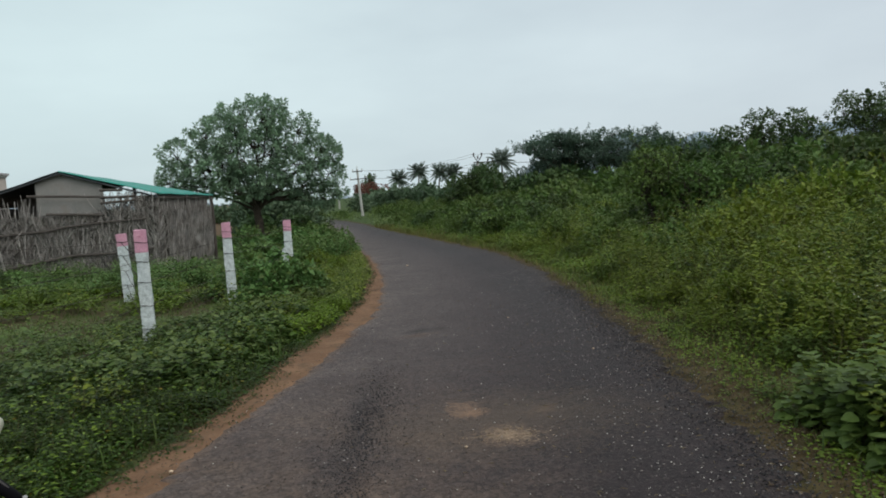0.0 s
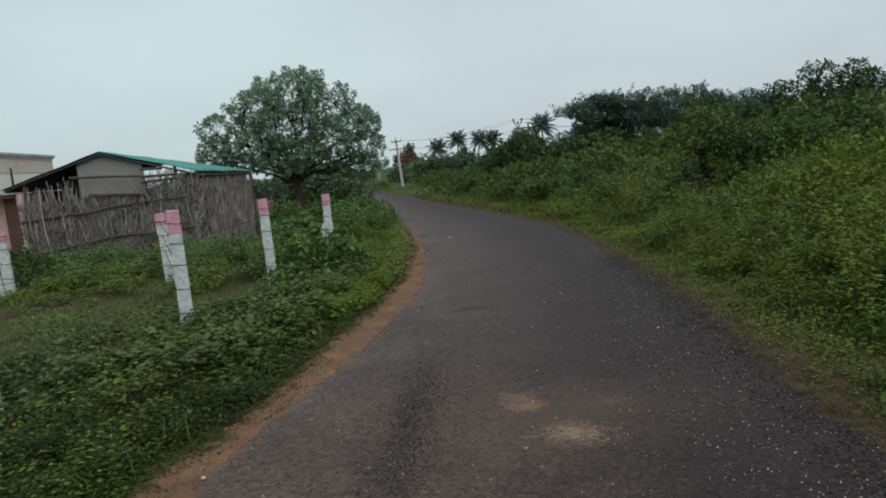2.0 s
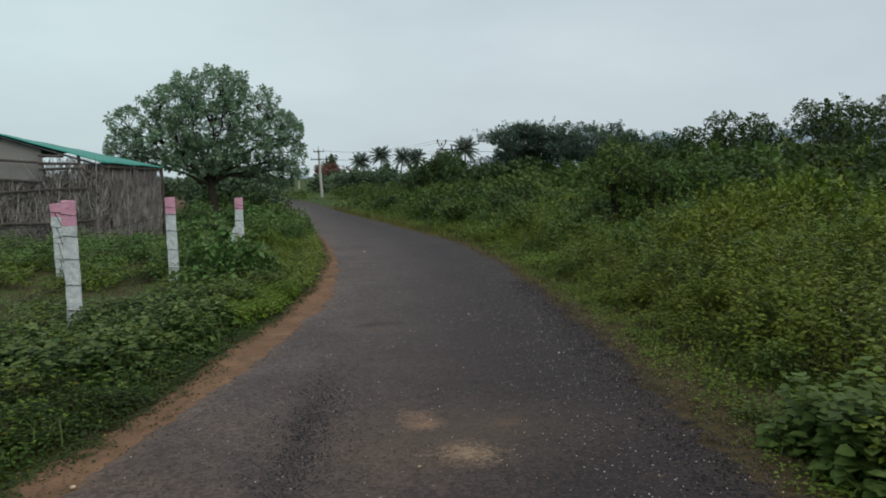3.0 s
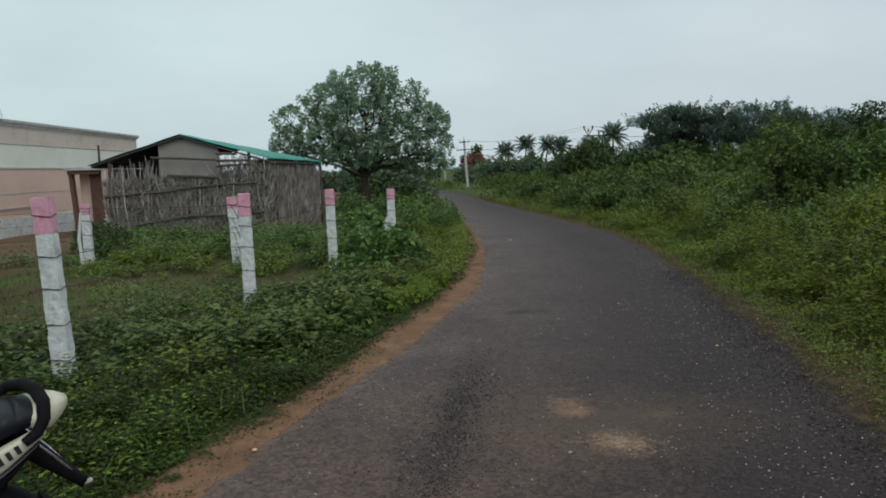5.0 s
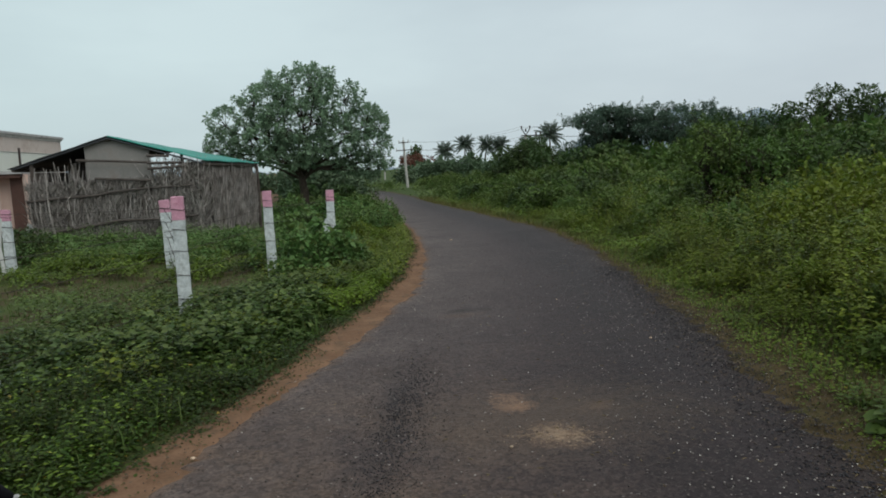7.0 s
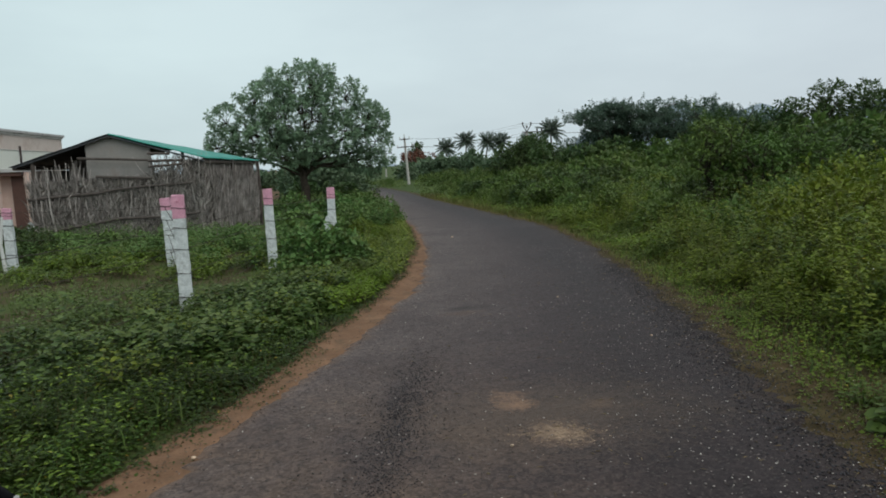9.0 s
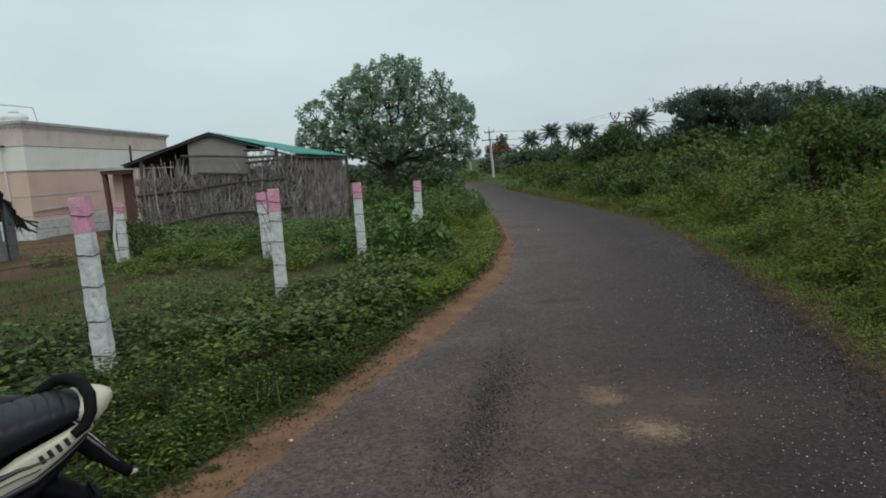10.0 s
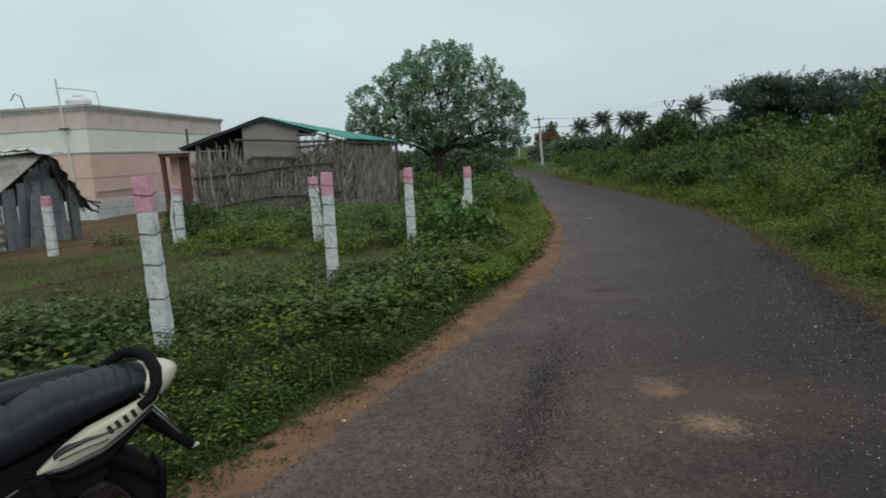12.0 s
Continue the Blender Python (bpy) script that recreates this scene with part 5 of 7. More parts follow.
def build_neem():
    lobes = [(0.3, 0, 6.3, 1.7, 2.0, 1.0), (1.1, 0, 6.95, 0.9, 1.0, 0.45), (-0.9, 0, 6.85, 0.8, 1.0, 0.4), (4.15, 0, 4.4, 0.65, 1.0, 0.5), (-4.4, 0, 3.5, 0.75, 1.0, 0.4), (4.0, 0.3, 2.5, 0.8, 1.0, 0.4), (-1.7, 0.2, 5.6, 1.5, 1.7, 1.0), (2.0, 0, 5.6, 1.45, 1.7, 1.0), (-3.4, 0, 4.6, 1.5, 1.7, 0.9),
             (3.6, 0, 4.5, 1.2, 1.5, 0.85), (-4.1, 0.2, 3.2, 1.0, 1.3, 0.6), (3.8, 0.2, 3.2, 1.1, 1.3, 0.8), (0.1, -0.8, 4.6, 2.3, 1.8, 1.2),
             (-1.9, -0.7, 3.8, 1.7, 1.6, 0.8), (1.9, -0.7, 3.7, 1.7, 1.6, 0.8), (0.3, -1.2, 3.2, 2.2, 1.4, 0.5), (-0.6, -1.4, 2.7, 1.5, 1.0, 0.35), (1.2, 0.6, 2.7, 2.2, 1.5, 0.5), (3.2, 0.4, 2.3, 1.5, 1.2, 0.5), (-2.6, 0.4, 2.9, 1.7, 1.2, 0.45)]
    tree("neem_tree", "broad spreading neem tree with tufted grey-green crown", pose(-3.85, 35, -0.35) @ Matrix.Diagonal((0.95, 0.95, 0.97, 1)), lobes, 0.22, 2.1, 0.345, 44, 0.265, 0.15, 0.047, M["leaf_neem"])


build_neem()


def palm(x, y, h, seed):
    g = np.random.default_rng(seed)
    ob = thing("coconut_palm", "tall coconut palm with drooping feathered fronds", "palm tree", pose(x, y, float(ground_z(x, y))), "coconut palms")
    c, w = Cloud(), Cloud()
    lean = g.normal(0, 0.05, 2) * h
    t = np.linspace(0, 1, 9)[:, None]
    trunk = np.c_[lean[0] * t**1.6, lean[1] * t**1.6, t * h - 0.3 * (1 - t)]
    w.tube(trunk, 0.20, 0.13, 8)
    top = trunk[-1]
    for k in range(30):
        az = 2.4 * k + g.normal(0, 0.2)
        el = -0.75 + 2.2 * (k + g.random()) / 30
        L = g.uniform(2.3, 2.9)
        s = np.linspace(0, 1, 12)[:, None]
        hor = np.array([math.cos(az), math.sin(az), 0])
        p = top + hor * L * s * math.cos(el * 0.8) + np.array([0, 0, 1]) * (L * math.sin(el) * s - (0.30 + 0.45 * math.cos(el)) * s**2.2)
        w.tube(p, 0.03, 0.008, 4)
        d = unit(np.gradient(p, axis=0))
        side = unit(np.cross(d, np.array([0, 0, 1.0])))
        for sg in (-1, 1):
            for rep in range(3):
                q = p[1:] - d[1:] * rep * L / 36
                a = side[1:] * sg * 0.7 + d[1:] * 0.6 + np.array([0, 0, -0.35])
                le = 0.7 * np.sin(np.linspace(0.5, 2.9, 11)) + 0.2
                c.leaves(q, a, le * 0.9, 0.06)
    link("trunk", w.tube_mesh("trunk"), M["palm_bark"], ob, "slender ringed grey trunk")
    link("crown", c.leaf_mesh("crown"), M["leaf_palm"], ob, "crown of drooping feathered fronds")


for px, py, ph, sd in ((14.9, 150, 5.9, 1), (19.4, 150, 7.3, 2), (23.6, 150, 6.8, 3), (27.6, 150, 6.7, 4), (30.6, 118, 7.4, 5), (33.5, 150, 6.2, 6), (44.5, 130, 6.0, 7)):
    palm(px, py, ph, sd)


def bush_shape(mat, r, h, gap, per, leaf, leafw, tuft_r, shoots=10):
    """Foliage and stem meshes for a shrub of radius r and height h: a few mounds set with leaf rosettes, and loose shoots."""
    c, w, y = Cloud(), Cloud(), Cloud()
    mounds = [(0.0, 0.0, h * 0.52, r * 0.62, h * 0.42)]
    for k in range(5):
        a = 1.26 * k + rng.uniform(-0.5, 0.5)
        d = r * rng.uniform(0.35, 0.62)
        hh = h * rng.uniform(0.38, 0.95)
        mounds.append((d * math.cos(a), d * math.sin(a), hh * 0.5, r * rng.uniform(0.32, 0.5), hh * 0.5))
    taken = np.empty((0, 3))
    for mx, my, mz, mr, mh in mounds:
        w.tube(limb_path((0.12 * mx, 0.12 * my, -0.15), (mx, my, mz + mh * 0.7), 3, 0.2), 0.022 * h, 0.008, 3)
        n = int(22 * (mr * mr + mr * mh) / gap**2 / 2)
        d = sphere_dirs(n)
        d[:, 2] = np.where(d[:, 2] < -0.3, -d[:, 2], d[:, 2])
        pts = np.array([mx, my, mz]) + d * np.array([mr, mr, mh]) * rng.uniform(0.72, 1.08, (n, 1))
        pts = spaced(pts[pts[:, 2] > 0.06], gap)
        if len(taken) and len(pts):
            pts = pts[np.array([((taken - q) ** 2).sum(1).min() for q in pts]) > (gap * 0.8) ** 2]
        if len(pts) == 0:
            continue
        taken = np.vstack([taken, pts])
        out = unit((pts - np.array([mx, my, mz])) + np.array([0, 0, 0.55]) * mr)
        rosettes(c, pts, out, per, tuft_r, leaf, leafw, 0.15)
        high = pts[pts[:, 2] > mz]
        if len(high):
            # Paler leaves on the upper tufts imitate light caught on top.
            lit_tips = high[rng.random(len(high)) < 0.5]
            if len(lit_tips):
                rosettes(y, lit_tips + np.array([0, 0, tuft_r * 0.45]), np.repeat([[0, 0, 1.0]], len(lit_tips), 0), 4, tuft_r * 0.6, leaf * 0.85, leafw * 0.85, 0.0)
    top = taken[taken[:, 2] > h * 0.45]
    for q in top[rng.permutation(len(top))[:shoots]]:
        e = q + np.array([rng.normal(0, 0.12), rng.normal(0, 0.12), rng.uniform(0.15, 0.34)]) * h * 0.8
        w.tube(limb_path(q - np.array([0, 0, 0.2 * h]), e, 3, 0.15), 0.007 * h, 0.003, 3)
        along = q + (e - q) * np.linspace(0.2, 1.0, 5)[:, None]
        rosettes(c, along[:3], np.repeat([[0, 0, 0.4]], 3, 0), 5, tuft_r * 0.35, leaf * 0.9, leafw * 0.9)
        rosettes(y, along[3:], np.repeat([[0, 0, 0.8]], 2, 0), 5, tuft_r * 0.35, leaf * 0.8, leafw * 0.8)
    return c.leaf_mesh("foliage"), w.tube_mesh("stems"), mat, y.leaf_mesh("young_leaves")


def make_bush(shape, name, label, category):
    ob = thing(name, label, category, pose(0, 0, -50))
    link("foliage", shape[0], shape[2], ob)
    if shape[2] not in (M["leaf_dark"], M["leaf_recess_shade"], M["leaf_hedge_hazy"]):
        tagged(link("young_leaves", shape[3], M["leaf_lit_tip"] if shape[2] in (M["leaf_weed"], M["leaf_yellow"]) else M["leaf_pale_sheen"], ob, "pale leaves at the shoot tips, highlight in their colour"), kind="stuff")
    tagged(link("woody_base", shape[1], M["stem"], ob, "thin brown stems"), kind="stuff")
    return ob


def scatter_bush(proto, spots, group):
    """Copies of prototype shrubs at x, y, scale, height scale."""
    for x, y, s, hs in spots:
        ob = proto[int(rng.integers(len(proto)))]
        m = pose(x, y, float(ground_z(x, y)) - 0.03, 0, 0, rng.uniform(0, 360)) @ Matrix.Diagonal((s, s, s * hs, 1))
        c = copy_thing(ob, m)
        c["group"] = group


def retire(protos):
    for ob in protos:
        for o in (*ob.children_recursive, ob):
            bpy.data.objects.remove(o)


# thickets right of the road
def kind(n, name, label, category, *shape):
    return [make_bush(bush_shape(*shape), name, label, category) for _ in range(n)]


thick = kind(4, "thicket_shrub", "dense green thorny thicket shrub", "shrub", M["leaf_thicket"], 1.0, 1.25, 0.23, 10, 0.155, 0.046, 0.17)
fine = kind(4, "thicket_shrub", "dense feathery green thicket shrub", "shrub", M["leaf_thicket"], 1.0, 1.2, 0.18, 11, 0.108, 0.033, 0.13)
dark = kind(3, "dark_shrub", "dense dark green shrub in the thicket", "shrub", M["leaf_dark"], 1.0, 1.3, 0.26, 11, 0.175, 0.054, 0.19)
far = kind(2, "dark_shrub", "dense shrub in the far hedge, haze in its green", "shrub", M["leaf_hedge_hazy"], 1.0, 1.3, 0.32, 9, 0.225, 0.078, 0.24)
deep = kind(3, "dark_shrub", "tall dense shrub with shade put into its dark green", "shrub", M["leaf_recess_shade"], 1.0, 1.3, 0.18, 10, 0.12, 0.038, 0.14)
yell = kind(3, "yellowish_shrub", "yellow-green leafy shrub beside the road", "shrub", M["leaf_yellow"], 1.0, 1.15, 0.15, 11, 0.075, 0.026, 0.11, 26)
weedy = kind(4, "roadside_shrub", "loose green roadside shrub with upright twigs", "shrub", M["leaf_weed"], 0.8, 1.0, 0.15, 11, 0.075, 0.027, 0.11, 24)
soft = kind(2, "roadside_shrub", "soft green bush beside the road", "shrub", M["leaf_bush"], 0.8, 1.0, 0.15, 11, 0.075, 0.027, 0.11, 24)
broad = kind(3, "broadleaf_bush", "low bush with broad green leaves", "bush", M["leaf_bush"], 0.8, 0.8, 0.15, 10, 0.10, 0.042, 0.11, 8)

def hollow(rows):
    """Lowers shrubs in a wedge of camera bearings, baring the thicket's dark heart."""
    return [(x, y, s * 0.55, hs * 0.9) if 0.42 < x / max(y, 0.1) < 0.62 and 7.5 < y < 14.8 else (x, y, s, hs) for x, y, s, hs in rows]


spots = []
for _ in range(98):
    y = rng.uniform(13, 46)
    off = rng.uniform(1.3, 20)
    x = float(right_edge(y)) + off
    s = (1.0 + 0.11 * off) / 1.25 * rng.uniform(0.8, 1.12)
    spots.append((x, y, s, rng.uniform(0.85, 1.05)))
spots = hollow(spots)
mid_spots = [q for q in spots if q[1] < 27 and not (8.0 < q[0] < 11.8 and 13.8 < q[1] < 18.0)]
scatter_bush(fine, mid_spots[::2] + mid_spots[1::8], "thicket right of the road")
scatter_bush(deep, mid_spots[3::4], "thicket right of the road")
scatter_bush(weedy, [(x, y, s * 1.2, hs) for x, y, s, hs in mid_spots[5::8]], "thicket right of the road")
scatter_bush(thick, [q for q in spots if q[1] >= 27][:-14], "thicket right of the road")
scatter_bush(dark, [q for q in spots if q[1] >= 27][-14:], "thicket right of the road")
scatter_bush(fine, [(float(right_edge(y)) + rng.uniform(1.3, 2.6), y, rng.uniform(0.6, 0.85), 1.0) for y in np.arange(11, 44, 1.7)], "shrubs along the road's edge")
scatter_bush(yell, [(6.1, 8.6, 1.05, 1.05), (7.2, 9.2, 1.15, 1.1), (6.9, 6.4, 1.0, 1.1), (6.0, 4.6, 0.8, 1.1), (5.4, 7.0, 0.75, 1.0), (8.0, 7.6, 1.15, 1.1)], "yellowish shrubs")
scatter_bush(weedy, [(8.4, 5.6, 1.5, 1.15), (9.4, 10.8, 1.5, 1.1)], "shrubs beside the road")
scatter_bush(deep, [(9.6, 8.4, 1.35, 1.1), (12.0, 9.5, 1.6, 1.1), (11.5, 6.0, 1.5, 1.1)], "dark shrubs")
scatter_bush(fine, [(10.6, 12.2, 1.45, 1.05), (13.0, 11.5, 1.6, 1.1), (10.8, 9.2, 1.5, 1.1), (9.8, 5.4, 1.4, 1.1)], "shrubs beside the road")
near = [(float(right_edge(y)) + off, y, 0.30 + 0.14 * off, rng.uniform(0.95, 1.25)) for y, off in zip(rng.uniform(2.2, 15, 52), rng.uniform(1.15, 5.4, 52))]
near = hollow(near)
scatter_bush(weedy, near[:34], "shrubs beside the road")
scatter_bush(broad, [(x, y, s * 1.15, hs * 1.1) for x, y, s, hs in near[34:42]], "shrubs beside the road")
scatter_bush(fine, [(x, y, s * 0.85, hs) for x, y, s, hs in near[42:]], "shrubs beside the road")
scatter_bush(dark, [(x, 47.5 + rng.uniform(-1, 1), rng.uniform(1.9, 2.4), 1.1) for x in np.arange(12.5, 27, 1.6)], "dark growth under the thorn trees")
scatter_bush(deep, [(14.2, 13.6, 1.5, 1.1), (16.5, 15.5, 1.8, 1.1), (18.5, 13.0, 1.9, 1.1), (17.0, 19.0, 1.9, 1.1), (20.5, 17.0, 2.1, 1.1)], "dark shrubs")
scatter_bush(deep, [(9.4, 17.0, 1.15, 1.2), (8.2, 16.6, 0.85, 1.0), (11.6, 17.2, 1.25, 1.0), (12.4, 14.6, 1.1, 1.0), (13.6, 16.8, 1.35, 1.05)], "dark shrubs")
scatter_bush(deep, [(10.9, 18.6, 1.55, 1.2), (12.6, 19.4, 1.4, 1.1)], "dark shrubs")
scatter_bush(fine, [(7.4, 17.0, 0.8, 1.0)], "tall light shrubs")
# row along the left road edge and under the tree
scatter_bush(broad, [(-0.98, 10.5, 0.92, 1.08), (-0.62, 10.9, 0.70, 0.95), (-1.7, 11.3, 0.75, 0.8), (-1.45, 10.15, 0.48, 0.85)], "bushes by the left road edge")
scatter_bush(weedy, [(-0.25, 12.8, 0.34, 0.9), (-0.05, 14.6, 0.40, 0.95), (-0.45, 15.4, 0.48, 1.0)], "bushes by the left road edge")
scatter_bush(soft, [(0.0, 17.2, 0.66, 1.0), (0.15, 18.8, 0.70, 1.0), (0.1, 20.4, 0.8, 1.0), (-0.8, 16.6, 0.75, 0.95), (-2.9, 22.8, 1.0, 1.0), (-2.2, 13.4, 0.55, 0.8)], "bushes by the left road edge")
scatter_bush(broad, [(-1.5, 13.2, 0.8, 0.8), (-1.2, 15.4, 0.9, 0.85), (-0.6, 18.0, 0.95, 0.95), (-1.9, 15.8, 0.8, 0.75), (-2.9, 14.2, 0.6, 0.7), (-0.9, 19.6, 1.0, 0.95), (-2.1, 18.0, 1.0, 0.75), (-3.3, 16.2, 0.8, 0.65), (-0.6, 22.0, 1.0, 0.95), (-1.6, 23.0, 1.25, 0.95), (-2.3, 20.4, 1.0, 0.85), (-3.1, 11.9, 0.50, 0.75), (-1.0, 25.5, 1.2, 0.9), (-0.9, 28.5, 1.2, 0.9)], "bushes by the left road edge")
scatter_bush(soft, [(-6.1, 13.9, 0.42, 0.7), (-5.0, 15.4, 0.42, 0.7), (-3.9, 15.0, 0.4, 0.6)], "shrubs in front of the shed")
scatter_bush(deep, [(-6.9, 14.2, 0.60, 0.8), (-7.6, 14.8, 0.6, 0.8), (-8.3, 16.6, 0.6, 0.8)], "shrubs in front of the shed")
scatter_bush(broad, [(-5.4, 13.2, 0.55, 0.7), (-4.6, 14.2, 0.6, 0.75), (-6.2, 15.6, 0.7, 0.8), (-4.2, 16.6, 0.5, 0.6), (-7.4, 16.4, 0.65, 0.8), (-3.3, 12.8, 0.5, 0.75)], "shrubs in front of the shed")
scatter_bush(broad, [(rng.uniform(-14, -1.4), rng.uniform(25, 34), rng.uniform(0.7, 1.1), 0.7) for _ in range(16)], "low growth before the tree")
scatter_bush(dark, [(rng.uniform(-18, -1.4), rng.uniform(40, 50), rng.uniform(0.9, 1.4), 0.85) for _ in range(24)], "dark undergrowth beyond the tree")
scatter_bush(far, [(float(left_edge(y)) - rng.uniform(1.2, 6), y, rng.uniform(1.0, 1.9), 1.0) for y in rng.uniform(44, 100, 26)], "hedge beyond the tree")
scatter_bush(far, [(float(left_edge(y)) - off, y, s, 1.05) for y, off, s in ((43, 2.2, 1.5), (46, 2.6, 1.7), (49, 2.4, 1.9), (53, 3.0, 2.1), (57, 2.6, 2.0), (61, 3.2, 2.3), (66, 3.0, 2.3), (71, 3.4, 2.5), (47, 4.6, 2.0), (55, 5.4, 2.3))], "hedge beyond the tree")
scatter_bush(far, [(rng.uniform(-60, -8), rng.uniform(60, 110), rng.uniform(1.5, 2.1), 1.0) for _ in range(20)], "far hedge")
far_bushes = [(float(right_edge(y)) + off, y, 0.42 + 0.11 * off, 0.95) for y, off in zip(rng.uniform(44, 84, 34), rng.uniform(1.6, 10, 34))]
scatter_bush(thick, [q for q in far_bushes if not (q[1] < 81 and abs(q[0] - 0.0424 * q[1]) < 1.1)], "bushes right of the far road")
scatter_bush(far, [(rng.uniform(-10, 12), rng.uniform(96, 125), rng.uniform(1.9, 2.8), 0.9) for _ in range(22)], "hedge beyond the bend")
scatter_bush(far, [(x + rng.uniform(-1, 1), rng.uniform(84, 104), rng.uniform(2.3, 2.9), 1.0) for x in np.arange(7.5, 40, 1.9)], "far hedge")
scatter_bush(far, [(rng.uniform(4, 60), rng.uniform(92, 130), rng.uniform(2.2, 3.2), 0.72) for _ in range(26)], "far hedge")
retire(far + weedy + thick + fine + dark + deep + yell + broad + soft)


def thorn_tree(x, y, h, r, label):
    """A thorn tree with several stems and flat, layered sprays of foliage."""
    lobes = [(0, 0, h * 0.95, r * 0.6, r * 0.6, h * 0.03)]
    for k in range(11):
        a = 2.4 * k + rng.uniform(-0.4, 0.4)
        rr = r * rng.uniform(0.25, 1.0)
        lobes.append((rr * math.cos(a), rr * math.sin(a), h * (0.97 - 0.38 * rng.random() - 0.10 * (rr / r) ** 2), r * rng.uniform(0.35, 0.65), r * rng.uniform(0.35, 0.65), h * rng.uniform(0.04, 0.085)))
    return tree("thorn_tree", label, pose(x, y, float(ground_z(x, y)), 0, 0, rng.uniform(0, 360)), lobes, 0.15, h * 0.40, 0.36, 26, 0.28, 0.19, 0.050, M["leaf_acacia"], "trees behind the thicket", stems=3, shoots=22)


def leafy_tree(x, y, h, r, mat, label, low=0.2, gap=0.40, leaf=0.17, group="trees behind the thicket"):
    """A rounded tree whose crown breaks up into several heads."""
    lobes = []
    for k in range(11):
        a = 2.4 * k + rng.uniform(-0.5, 0.5)
        up = low + (1 - low) * k / 11
        rr = r * rng.uniform(0.4, 0.85) * (1.2 - 0.8 * up)
        lobes.append((rr * math.cos(a), rr * math.sin(a), h * up * 0.9, r * rng.uniform(0.38, 0.6), r * rng.uniform(0.38, 0.6), h * rng.uniform(0.09, 0.15)))
    lobes.append((rng.normal(0, 0.15), rng.normal(0, 0.15), h * 0.9, r * 0.36, r * 0.36, h * 0.10))
    return tree("leafy_tree", label, pose(x, y, float(ground_z(x, y)), 0, 0, rng.uniform(0, 360)), lobes, 0.13, h * 0.35, gap, 30, gap * 0.75, leaf, leaf * 0.33, mat, group, shoots=5)


rng = np.random.default_rng(5)
for x, y, h, r in ((16.9, 50, 6.1, 2.3), (18.5, 51, 6.0, 2.8), (21.7, 50, 6.3, 3.0), (24.6, 51, 6.3, 2.8), (20.0, 53, 5.6, 2.6), (27.6, 50, 5.2, 2.6), (30.6, 50, 5.0, 2.4)):
    thorn_tree(x, y, h, r, "flat-topped thorn tree with dark feathery crown")
rng = np.random.default_rng(8)
for x, y, h, r in ((22.3, 36, 4.6, 2.0), (24.6, 35.5, 5.6, 2.2), (27.3, 36, 5.6, 2.0), (31.0, 35, 6.5, 2.2), (33.6, 35.5, 6.6, 2.5), (37.0, 36, 6.9, 2.6), (19.6, 38, 4.4, 2.0), (29.2, 37, 4.6, 1.8), (40.5, 34, 6.6, 2.4), (25.9, 37, 4.8, 2.0)):
    leafy_tree(x, y, h, r, M["leaf_dark"], "dark leafy tree behind the thicket")
for x, y, h, r in ((8.25, 16.2, 2.45, 0.9), (9.3, 15.8, 1.95, 1.15), (10.4, 16.2, 2.0, 1.1)):
    leafy_tree(x, y, h, r, M["leaf_thicket"], "tall arching shrub over a dark hollow", 0.5, 0.25, 0.10, "tall shrubs in the thicket")
for x, y, h, r in ((11.2, 58, 3.5, 1.8), (12.1, 57, 3.9, 1.5), (13.3, 57.5, 4.5, 1.6), (13.4, 60, 4.6, 2.2), (16.0, 68, 4.5, 1.9), (15.0, 59, 3.9, 1.6)):
    leafy_tree(x, y, h, r, M["leaf_dark"], "dark rounded tree near the power poles", 0.2)
# Added out of view, only to dim the near left verge.
tree("shade_tree", "unseen leafy tree added to shade the near left verge", pose(-5.2, -2.2, 0), [(0, 0, 4.4, 2.2, 2.2, 1.3), (1.6, 0.2, 3.8, 1.4, 1.4, 0.9), (-1.4, 0.9, 3.9, 1.5, 1.5, 0.9), (0.2, 1.5, 4.0, 1.4, 1.3, 0.9)], 0.2, 2.2, 0.45, 30, 0.32, 0.2, 0.055, M["leaf_bush"])
leafy_tree(7.0, 128, 4.9, 4.2, M["leaf_flower"], "far tree with dull red blossom", 0.35, 0.7, 0.32, "far trees")
leafy_tree(7.9, 138, 6.9, 1.9, M["leaf_dark"], "far dark tree behind the pole", 0.5, 0.6, 0.3, "far trees")

